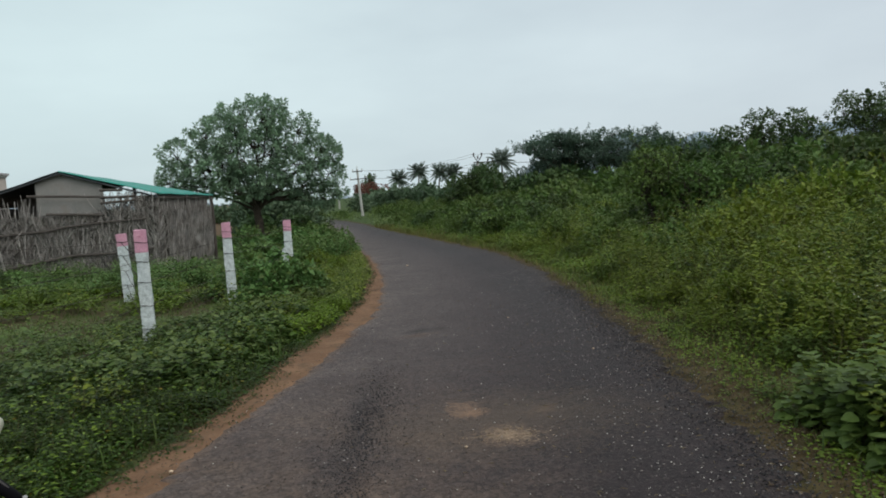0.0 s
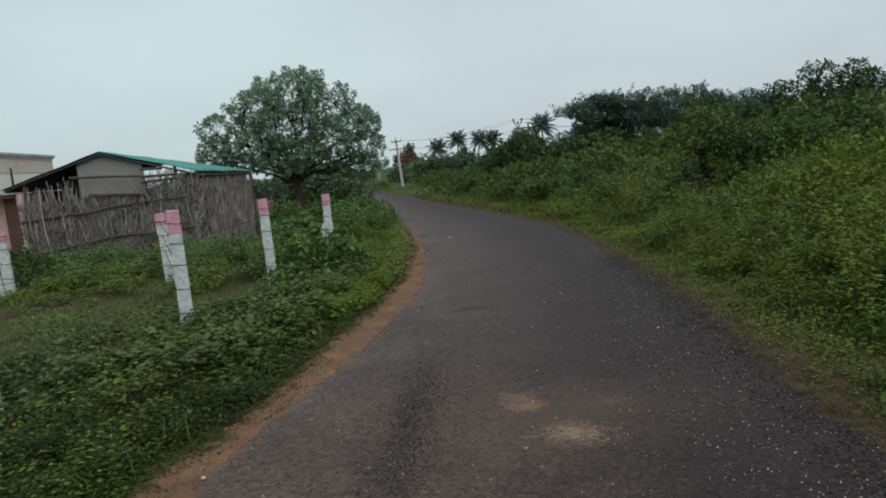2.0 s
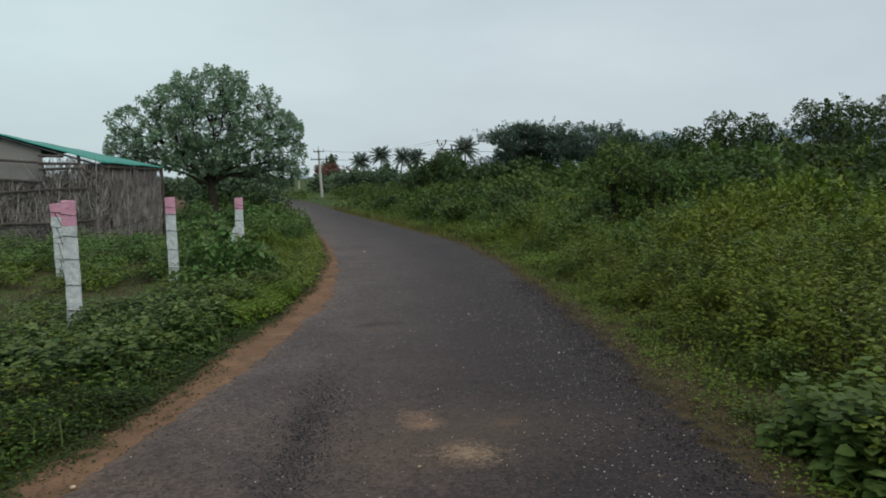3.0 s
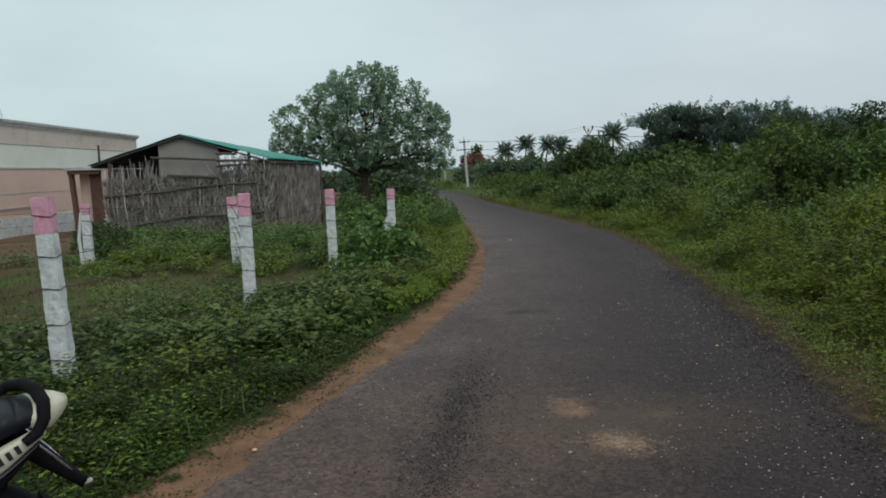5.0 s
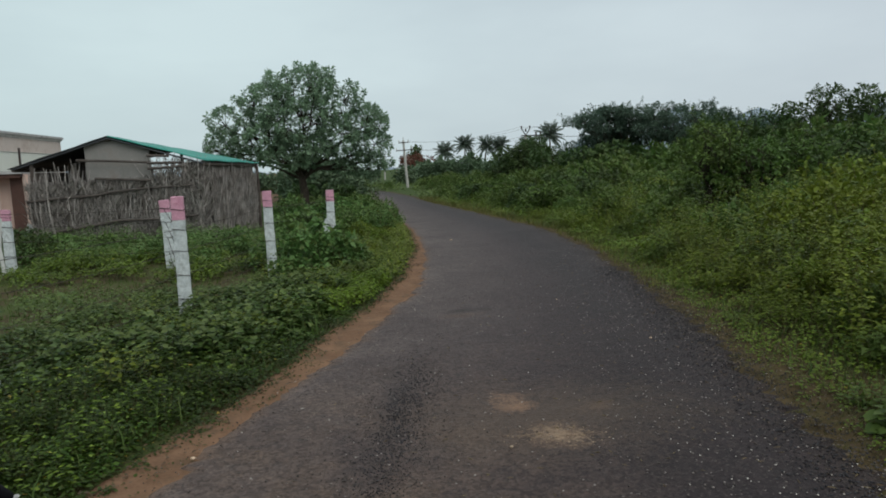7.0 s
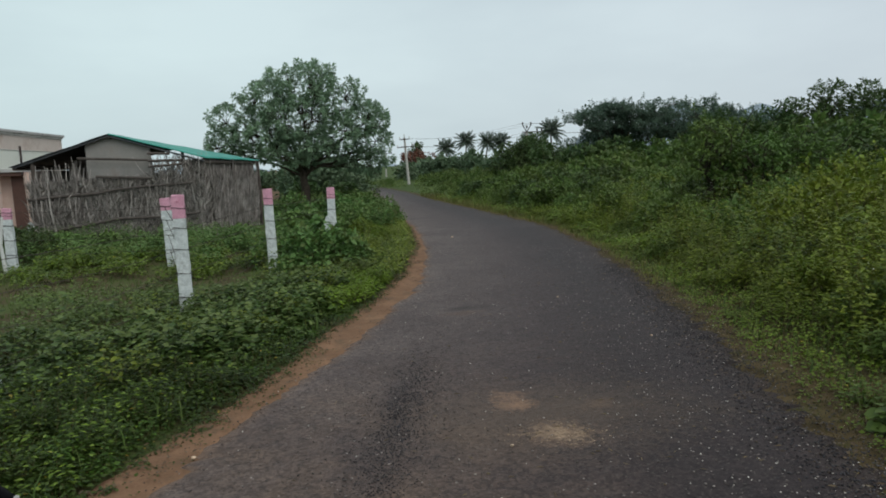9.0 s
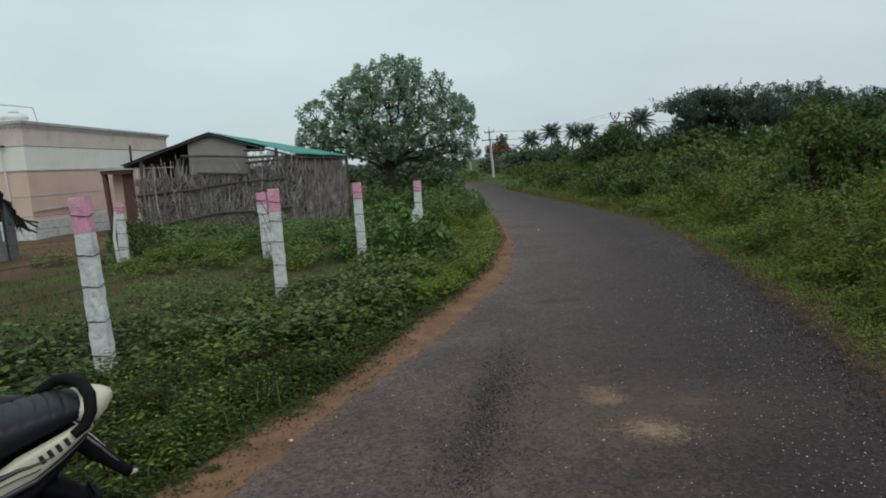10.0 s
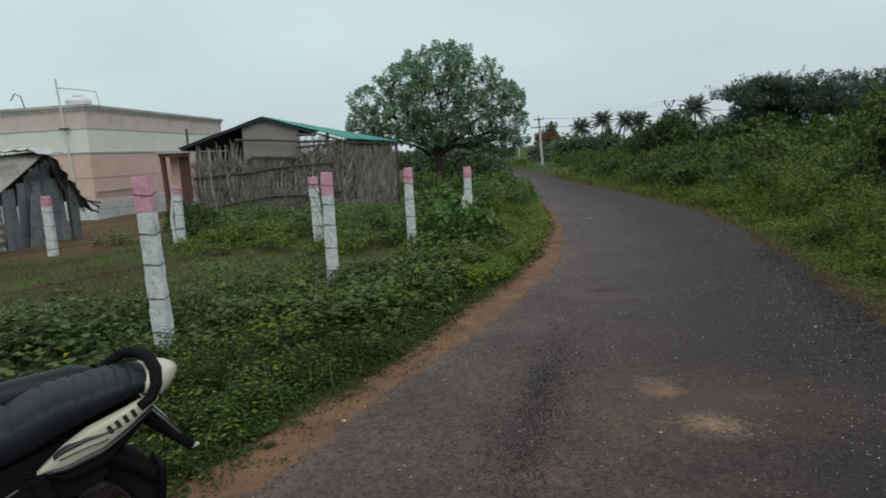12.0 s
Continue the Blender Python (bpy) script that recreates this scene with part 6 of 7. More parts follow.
# ---------------------------------------------------------------- low growth


def cover(name, x, y, h, per, leaf, leafw, mat, label, stem=True, spread=0.09, ovate=False, lit_tips=0, lit_mat="leaf_lit_tip", low=0.25):
    """Small plants at x, y with heights h: leaves spiral up leaning stems, smaller towards the tip."""
    n = len(x)
    k = per
    t = low + (1 - low) * np.clip((np.arange(k) + rng.random((n, k))) / k, 0, 1) ** 0.8
    a = rng.uniform(0, 2 * np.pi, (n, 1)) + 2.4 * np.arange(k) + rng.normal(0, 0.3, (n, k))
    z0 = ground_z(x, y)
    lean = rng.normal(0, 0.28, (n, 2))
    r = spread * (1.25 - 0.8 * t) * rng.uniform(0.3, 1.0, (n, k))
    px = x[:, None] + lean[:, :1] * t * h[:, None] + r * np.cos(a)
    py = y[:, None] + lean[:, 1:] * t * h[:, None] + r * np.sin(a)
    pz = z0[:, None] + t * h[:, None]
    p = np.stack([px, py, pz], -1).reshape(-1, 3)
    d = np.stack([np.cos(a), np.sin(a), 0.25 - 0.75 * rng.random((n, k)) * (1.2 - t)], -1).reshape(-1, 3)
    s = (rng.uniform(0.7, 1.25, (n, k)) * (1.15 - 0.5 * t)).ravel()
    c = Cloud()
    c.leaves(p, d, leaf * s, leafw * s, 0.25, ovate)
    ob = tagged(link(name, c.leaf_mesh(name), mat), label, "weeds", kind="stuff")
    # Extra pale leaves at each tip imitate the highlight there.
    if lit_tips:
        top = np.c_[x + lean[:, 0] * h, y + lean[:, 1] * h, z0 + h * 1.0].repeat(lit_tips, 0)
        an = rng.uniform(0, 2 * np.pi, n * lit_tips)
        yc = Cloud()
        yc.leaves(top + rng.normal(0, 0.012, top.shape), np.c_[np.cos(an), np.sin(an), rng.uniform(0.0, 0.5, n * lit_tips)], leaf * rng.uniform(0.6, 1.0, n * lit_tips), leafw * rng.uniform(0.6, 1.0, n * lit_tips), 0.25, ovate)
        tagged(link("young_leaves", yc.leaf_mesh("young_leaves"), M[lit_mat], ob, "pale leaves at the tips, highlight in their colour"), kind="stuff")
    if stem:
        top = np.c_[x + lean[:, 0] * h, y + lean[:, 1] * h, z0 + h * 0.98]
        base = np.c_[x, y, z0 - 0.02]
        w = 0.0035
        v = np.stack([base + [w, 0, 0], base + [-w, w, 0], base + [0, -w, 0], top], 1).reshape(-1, 3)
        f = (np.array([[0, 1, 3], [1, 2, 3], [2, 0, 3]])[None] + (np.arange(n) * 4)[:, None, None]).reshape(-1, 3)
        link("weed_stems", arrays_mesh("weed_stems", v, f), M["stem"], ob)
    return ob


def blades(name, x, y, h, mat, label, width=0.006):
    n = len(x)
    z0 = ground_z(x, y)
    a = rng.uniform(0, 2 * np.pi, n)
    lean = rng.uniform(0.1, 0.7, n) * h
    base = np.c_[x, y, z0 - 0.01]
    tip = base + np.c_[np.cos(a) * lean, np.sin(a) * lean, h]
    mid = base + np.c_[np.cos(a) * lean * 0.3, np.sin(a) * lean * 0.3, h * 0.6]
    s = np.c_[-np.sin(a), np.cos(a), np.zeros(n)] * width
    v = np.stack([base + s, base - s, mid - s * 0.8, mid + s * 0.8, tip], 1).reshape(-1, 3)
    f = (np.array([[0, 1, 2], [0, 2, 3], [3, 2, 4]])[None] + (np.arange(n) * 5)[:, None, None]).reshape(-1, 3)
    tagged(link(name, arrays_mesh(name, v, f), mat), label, "grass", kind="stuff")


def spread_left(n, y0, y1, d0, d1, power=1.0):
    y = rng.uniform(y0, y1, n)
    d = d0 + (d1 - d0) * rng.random(n) ** power
    return dirt_edge(y) - d, y, d


def gather(cx, cy, per, r, h0, h1):
    """Stems gathered round clump centres, tallest in the middle."""
    n = len(cx)
    rr = rng.uniform(0.6, 1.35, n) * r
    hh = h0 + (h1 - h0) * rng.random(n)
    g = rng.normal(0, 0.5, (n, per, 2))
    fall = np.clip(1.08 - 0.5 * (g**2).sum(-1), 0.3, 1)
    x = (cx[:, None] + g[..., 0] * rr[:, None]).ravel()
    y = (cy[:, None] + g[..., 1] * rr[:, None]).ravel()
    return x, y, (hh[:, None] * fall * rng.uniform(0.75, 1.15, (n, per))).ravel()


def build_low_growth():
    patch = lambda x, y, s, k: np.sin(x * s + k) * np.sin(y * s * 1.17 + k * 2) + 0.5 * np.sin(x * s * 2.3 + y * s * 1.9 + k)
    # a low mat of creeping weeds between the dirt and the fence
    x, y, d = spread_left(4200, 1.5, 15, 0.0, 3.0, 0.9)
    h = (0.035 + 0.10 * np.clip(d / 0.8, 0, 1)) * rng.uniform(0.6, 1.3, len(x)) * (1 + 0.5 * patch(x, y, 1.6, 0.3))
    keep = (h > 0.03) & ~((d > 1.6) & (y > 6.8) & (y < 11))
    cover("creeping_weeds", x[keep], y[keep], h[keep], 10, 0.044, 0.018, M["leaf_ground_shaded"], "low mat of small-leaved creeping weeds")

    def clumps(name, n, y0, y1, d0, d1, per, r, h0, h1, leaves, leaf, leafw, mat, label, lit_tips=0, lit_mat="leaf_pale_sheen", ovate=False, low=0.25):
        cx, cy, _ = spread_left(n, y0, y1, d0, d1)
        x, y, h = gather(cx, cy, per, r, h0, h1)
        d = dirt_edge(y) - x
        h = h * np.clip(0.35 + d * 0.9, 0.3, 1)
        keep = d > 0.12
        cover(name, x[keep], y[keep], h[keep], leaves, leaf, leafw, mat, label, True, 0.09, ovate, lit_tips, lit_mat, low)

    clumps("broadleaf_weeds", 66, 5.5, 8.6, 0.40, 1.9, 17, 0.30, 0.16, 0.37, 9, 0.086, 0.041, M["leaf_soft"], "clumps of broad-leaved dark green weeds", 2, "leaf_pale_sheen", True, 0.35)
    clumps("bank_weeds", 60, 6.0, 10.5, 0.5, 1.7, 16, 0.28, 0.14, 0.30, 9, 0.070, 0.030, M["leaf_soft"], "broad-leaved green weeds on the bank", 1, "leaf_pale_sheen", True, 0.3)
    clumps("plot_clumps", 70, 1.6, 6.0, 1.9, 5.2, 18, 0.30, 0.10, 0.28, 9, 0.066, 0.030, M["leaf_ground_shaded"], "broad-leaved green weeds behind the fence", 1, "leaf_pale_sheen", True)
    clumps("fence_clumps", 46, 5.2, 9.4, 1.7, 3.6, 15, 0.30, 0.08, 0.30, 9, 0.060, 0.026, M["leaf_soft"], "uneven clumps of green weeds along the fence", 1, "leaf_pale_sheen", True)
    clumps("narrow_weeds", 170, 1.6, 6.2, 0.2, 2.0, 24, 0.26, 0.10, 0.30, 12, 0.055, 0.012, M["leaf_ground_shaded"], "narrow-leaved green weeds beside the motorcycle", 1, "leaf_weed")
    clumps("small_weeds", 110, 1.8, 15, 0.12, 1.6, 26, 0.26, 0.07, 0.22, 10, 0.038, 0.015, M["leaf_bright"], "clumps of small bright green weeds")
    clumps("plot_bushes", 38, 10.8, 15, 2.2, 7, 18, 0.36, 0.16, 0.40, 10, 0.075, 0.033, M["leaf_weed"], "patches of broad-leaved weeds on the plot", 1, "leaf_pale_sheen", True)
    clumps("pale_weeds", 26, 4.5, 14, 0.6, 2.4, 9, 0.20, 0.25, 0.50, 12, 0.060, 0.022, M["leaf_weed"], "pale green upright weeds", 3)
    x, y = rng.normal(-4.2, 0.8, 340), rng.normal(5.0, 0.8, 340)
    keep = (x < dirt_edge(y) - 1.5) & (y > 2.6)
    cover("creeper", x[keep], y[keep], rng.uniform(0.12, 0.36, keep.sum()), 7, 0.105, 0.052, M["leaf_ground_shaded"], "creeper with large rounded green leaves", True, 0.14, True, 1, "leaf_pale_sheen", 0.4)
    x, y, h = gather(np.array([-2.72, -2.95, -2.55, -3.15]), np.array([4.66, 4.72, 4.85, 4.85]), 13, 0.13, 0.26, 0.40)
    cover("post_weeds", x, y, h, 11, 0.066, 0.030, M["leaf_soft"], "green weeds grown up round the foot of a post", True, 0.08, True, 1, "leaf_pale_sheen")
    # small leaves next to the dirt edge, thinning out over it
    x, y, d = spread_left(3800, 1.5, 20, -0.10, 0.75, 1.1)
    cover("verge_weeds", x, y, rng.uniform(0.03, 0.12, len(x)) * (0.4 + np.abs(d)), 7, 0.028, 0.011, M["leaf_ground_shaded"], "small green weeds along the dirt", False, 0.05)
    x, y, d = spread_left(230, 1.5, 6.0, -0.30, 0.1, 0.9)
    cover("dirt_weeds", x, y, rng.uniform(0.015, 0.045, len(x)), 6, 0.024, 0.008, M["leaf_ground_shaded"], "sparse tiny weeds on the bare dirt", False, 0.04)
    # a bright fresh patch where the road bends
    cx, cy, _ = spread_left(46, 7.4, 9.5, 0.15, 1.05)
    x, y, h = gather(cx, cy, 26, 0.24, 0.14, 0.28)
    keep = x < dirt_edge(y) - 0.06
    cover("bright_weeds", x[keep], y[keep], h[keep], 9, 0.050, 0.022, M["leaf_fresh"], "fresh bright green leafy weeds beside the road", True, 0.07, True)
    x, y, d = spread_left(2200, 9.6, 24, 0.03, 1.1)
    cover("edge_weeds", x, y, rng.uniform(0.08, 0.24, len(x)), 9, 0.055, 0.020, M["leaf_weed"], "green weeds along the bend of the road")
    # the plot behind the fence: short growth with bare ground between
    x, y = rng.uniform(-14, -1.5, 8000), rng.uniform(1.5, 19, 8000)
    g = patch(x, y, 0.8, 1.3)
    keep = (g > np.where((y > 6.8) & (y < 11.5) & (x > -8), 0.5, -0.1)) & (x < dirt_edge(y) - 2.0) & ~((x < -5) & (y > 18)) & ~((x < -7.0) & (y > 11.0)) & ~((x < -6.2) & (y > 9.0) & (g < 0.9))
    cover("plot_weeds", x[keep], y[keep], (0.05 + 0.10 * np.clip(g[keep], 0, 1)) * rng.uniform(0.6, 1.3, keep.sum()), 9, 0.055, 0.022, M["leaf_thicket"], "short weeds on the bare plot", False)
    cx, cy = rng.uniform(-8.4, -2.5, 60), rng.uniform(12.8, 18.0, 60)
    x, y, h = gather(cx, cy, 20, 0.40, 0.15, 0.55)
    cover("shed_weeds", x, y, h, 14, 0.075, 0.030, M["leaf_bush"], "green weeds in front of the shed", True, 0.10, False, 1, "leaf_pale_sheen")
    x, y = rng.uniform(-12, -1.0, 30000), rng.uniform(1.5, 18.5, 30000)
    keep = (x < dirt_edge(y) - 1.2) & ~((x < -7.2) & (y > 11.2) & (rng.random(len(x)) < 0.85))
    blades("plot_grass", x[keep], y[keep], rng.uniform(0.02, 0.075, keep.sum()), M["grass"], "short grass on the plot")
    x, y, d = spread_left(5000, 1.5, 26, 0.1, 1.8)
    blades("verge_grass", x, y, rng.uniform(0.06, 0.22, len(x)), M["grass"], "green grass on the road verge")

    # right of the road
    def right(n, y0, y1, d0, d1, power=1.0):
        y = rng.uniform(y0, y1, n)
        d = d0 + (d1 - d0) * rng.random(n) ** power
        return right_edge(y) + d, y, d

    gap = lambda y: np.interp(y, [2.6, 3.6, 5, 9], [0.02, 0.15, 0.17, 0.03])

    def stands(name, n, y0, y1, d0, d1, per, r, h0, h1, leaves, leaf, leafw, mat, label, lit_tips=0, ovate=False, spread=0.09, low=0.35, lit_mat="leaf_lit_tip"):
        cx, cy, d = right(n, y0, y1, d0, d1)
        x, y, h = gather(cx, cy, per, r, h0, h1)
        d = x - right_edge(y)
        h = h * np.clip(0.35 + (d - 0.3) * 0.55, 0.2, 1.25)
        # Weeds in the same wedge of camera bearings are kept low.
        ratio = x / np.maximum(y, 0.1)
        h = np.where((ratio > 0.43) & (ratio < 0.62) & (y > 9.5) & (d > 1.6), h * 0.45, h)
        keep = d > 0.28 + gap(y)
        cover(name, x[keep], y[keep], h[keep], leaves, leaf, leafw, mat, label, True, spread, ovate, lit_tips, lit_mat, low)

    x, y, d = right(2900, 1.0, 20, 0.22, 1.5, 0.8)
    x = x + gap(y)
    cover("roadside_weeds", x, y, (0.04 + 0.20 * np.clip(d - 0.25, 0, 1)) * rng.uniform(0.6, 1.3, len(x)) * np.clip(1 + 0.7 * patch(x, y, 2.0, 0.7), 0.2, 2), 11, 0.042, 0.016, M["leaf_weed"], "low green weeds along the road's edge")
    x, y, d = right(900, 1.6, 14, 0.08, 0.55, 0.7)
    cover("creeping_verge_weeds", x, y, rng.uniform(0.02, 0.07, len(x)), 7, 0.030, 0.012, M["leaf_weed"], "low weeds creeping over the gravel verge", False, 0.06)
    stands("standing_weeds", 92, 1.6, 16, 0.8, 5.2, 13, 0.30, 0.5, 1.05, 26, 0.060, 0.025, M["leaf_weed"], "waist-high green weeds with upright stems", 5, True)
    stands("soft_weeds", 62, 1.6, 14, 0.7, 4.6, 12, 0.28, 0.4, 0.85, 26, 0.064, 0.027, M["leaf_thicket"], "broad-leaved soft green weeds", 5, True, 0.10)
    stands("yellow_weeds", 46, 3.6, 11, 1.2, 4.4, 11, 0.26, 0.65, 1.1, 24, 0.058, 0.024, M["leaf_yellow"], "tall yellow-green weeds", 6, True)
    stands("feathery_weeds", 46, 5.0, 20, 0.55, 1.8, 22, 0.24, 0.35, 0.65, 22, 0.060, 0.012, M["leaf_weed"], "feathery green weeds at the road's edge", 2)
    x, y, d = right(120, 4.5, 13, 1.2, 3.4)
    cover("flowering_stalks", x, y, (0.62 + 0.2 * d) * rng.uniform(0.8, 1.15, len(x)), 26, 0.060, 0.024, M["leaf_weed"], "tall upright weeds with pale green tops", True, 0.09, True, 12, "leaf_pale_sheen", 0.45)
    x, y, d = right(1700, 10, 40, 0.4, 3.0)
    cover("far_weeds", x, y, (0.15 + 0.4 * np.clip(d / 2.5, 0, 1)) * rng.uniform(0.7, 1.3, len(x)) * np.clip(1 + 0.6 * patch(x, y, 0.9, 0.2), 0.3, 2), 16, 0.085, 0.030, M["leaf_weed"], "weeds along the far roadside", True, 0.13)
    y = rng.uniform(38, 105, 1400)
    x = np.where(rng.random(1400) < 0.55, right_edge(y) + rng.uniform(0.3, 9, 1400), left_edge(y) - rng.uniform(0.3, 5, 1400))
    y = np.where(np.abs(x - 0.0424 * y) < 0.6, y + 44, y)
    cover("distant_weeds", x, y, rng.uniform(0.2, 0.7, 1400), 11, 0.23, 0.075, M["leaf_thicket"], "green growth along the far road", False, 0.4)
    x, y, d = right(6500, 1.0, 34, 0.16, 1.5)
    x = x + gap(y)
    blades("roadside_grass", x, y, rng.uniform(0.04, 0.14, len(x)), M["grass"], "green grass along the road's edge")
    x, y, d = right(6400, 8.0, 46, 0.02, 1.5)
    blades("olive_grass", x, y, rng.uniform(0.06, 0.20, len(x)) * np.interp(y, [9, 16, 30], [0.7, 1.0, 1.6]), M["olive_grass"], "olive grass along the far roadside", 0.007)
    x, y, d = right(5200, 1.0, 34, 0.02, 1.0)
    blades("dry_grass", x, y, rng.uniform(0.012, 0.04, len(x)) * (1 + 1.6 * d), M["dry_grass"], "dry straw-coloured grass on the verge")
    x, y, d = right(7000, 1.6, 13, -0.02, 0.95, 1.1)
    blades("verge_stubble", x, y, rng.uniform(0.02, 0.07, len(x)) * (0.6 + d), M["stubble"], "short olive and straw-coloured grass on the verge", 0.004)
    # straws and twigs blown onto the asphalt
    n = 420
    y = 1.8 + rng.random(n) ** 1.3 * 9
    x = left_edge(y) + (right_edge(y) - left_edge(y)) * rng.beta(2.2, 1.1, n)
    a = rng.uniform(0, 2 * np.pi, n)
    c = Cloud()
    c.leaves(np.c_[x, y, ground_z(x, y) + 0.023], np.c_[np.cos(a), np.sin(a), np.zeros(n)], rng.uniform(0.015, 0.06, n), rng.uniform(0.0012, 0.003, n))
    tagged(link("straw_bits", c.leaf_mesh("straw_bits"), M["dry_grass"]), "bits of straw and twig lying on the asphalt", "litter", kind="stuff")
    # large-leaved plants close beside the road
    x, y, h = gather(rng.uniform(2.85, 3.5, 16), rng.uniform(2.5, 3.45, 16), 8, 0.19, 0.28, 0.48)
    cover("large_leaved_plants", x, y, h, 16, 0.095, 0.046, M["leaf_thicket"], "plants with large soft green leaves", True, 0.11, 0.95, 2, "leaf_thicket", 0.05)
    x, y, h = gather(rng.uniform(2.9, 3.4, 24), rng.uniform(2.0, 3.9, 24), 14, 0.18, 0.05, 0.20)
    cover("corner_weeds", x, y, h, 10, 0.042, 0.016, M["leaf_thicket"], "small green weeds beside the road", True, 0.07)
    # pale flower heads among the weeds
    x, y, d = right(380, 3.0, 20, 1.0, 4.0)
    cover("weed_flowers", x, y, rng.uniform(0.65, 1.15, len(x)), 3, 0.022, 0.010, M["flower_white"], "small pale flower heads on the weeds", False, 0.04, False, 0, "leaf_lit_tip", 0.9)

    # fallen leaves and bits of straw on both verges
    n = 3400
    y = 1.2 + rng.random(n) ** 1.3 * 18
    x = np.where(rng.random(n) < 0.68, right_edge(y) + rng.normal(0.16, 0.24, n), dirt_edge(y) + rng.normal(0.05, 0.14, n))
    z = ground_z(x, y) + 0.022
    a = rng.uniform(0, 2 * np.pi, n)
    c = Cloud()
    c.leaves(np.c_[x, y, z], np.c_[np.cos(a), np.sin(a), rng.uniform(-0.05, 0.25, n)], rng.uniform(0.012, 0.05, n), rng.uniform(0.003, 0.010, n))
    tagged(link("leaf_litter", c.leaf_mesh("leaf_litter"), M["dead_leaf"]), "fallen brown leaves and straw on the verge", "leaf litter", kind="stuff")


rng = np.random.default_rng(13)
build_low_growth()

# ---------------------------------------------------------------- motorcycle


def loft(bm, sections, closed=True):
    """Skin over rings of equal length; ends capped."""
    rings = [[bm.verts.new(p) for p in ring] for ring in sections]
    n = len(rings[0])
    for a, b in zip(rings, rings[1:]):
        for k in range(n):
            bm.faces.new((a[k], a[(k + 1) % n], b[(k + 1) % n], b[k]))
    bm.faces.new(rings[0][::-1])
    bm.faces.new(rings[-1])


def oval(x, half, z0, z1, n=16, square=0.6):
    out = []
    for k in range(n):
        a = 2 * math.pi * k / n
        c, s = math.cos(a), math.sin(a)
        out.append((x, half * math.copysign(abs(c) ** square, c), (z0 + z1) / 2 + (z1 - z0) / 2 * math.copysign(abs(s) ** square, s)))
    return out


def torus(bm, R, r, m, seg=40, tube=12, wide=1.0):
    rings = []
    for i in range(seg):
        a = 2 * math.pi * i / seg
        rings.append([bm.verts.new(m @ Vector(((R + r * math.cos(b)) * math.cos(a), r * wide * math.sin(b), (R + r * math.cos(b)) * math.sin(a)))) for b in [2 * math.pi * k / tube for k in range(tube)]])
    for i in range(seg):
        a, b = rings[i], rings[(i + 1) % seg]
        for k in range(tube):
            bm.faces.new((a[k], a[(k + 1) % tube], b[(k + 1) % tube], b[k]))


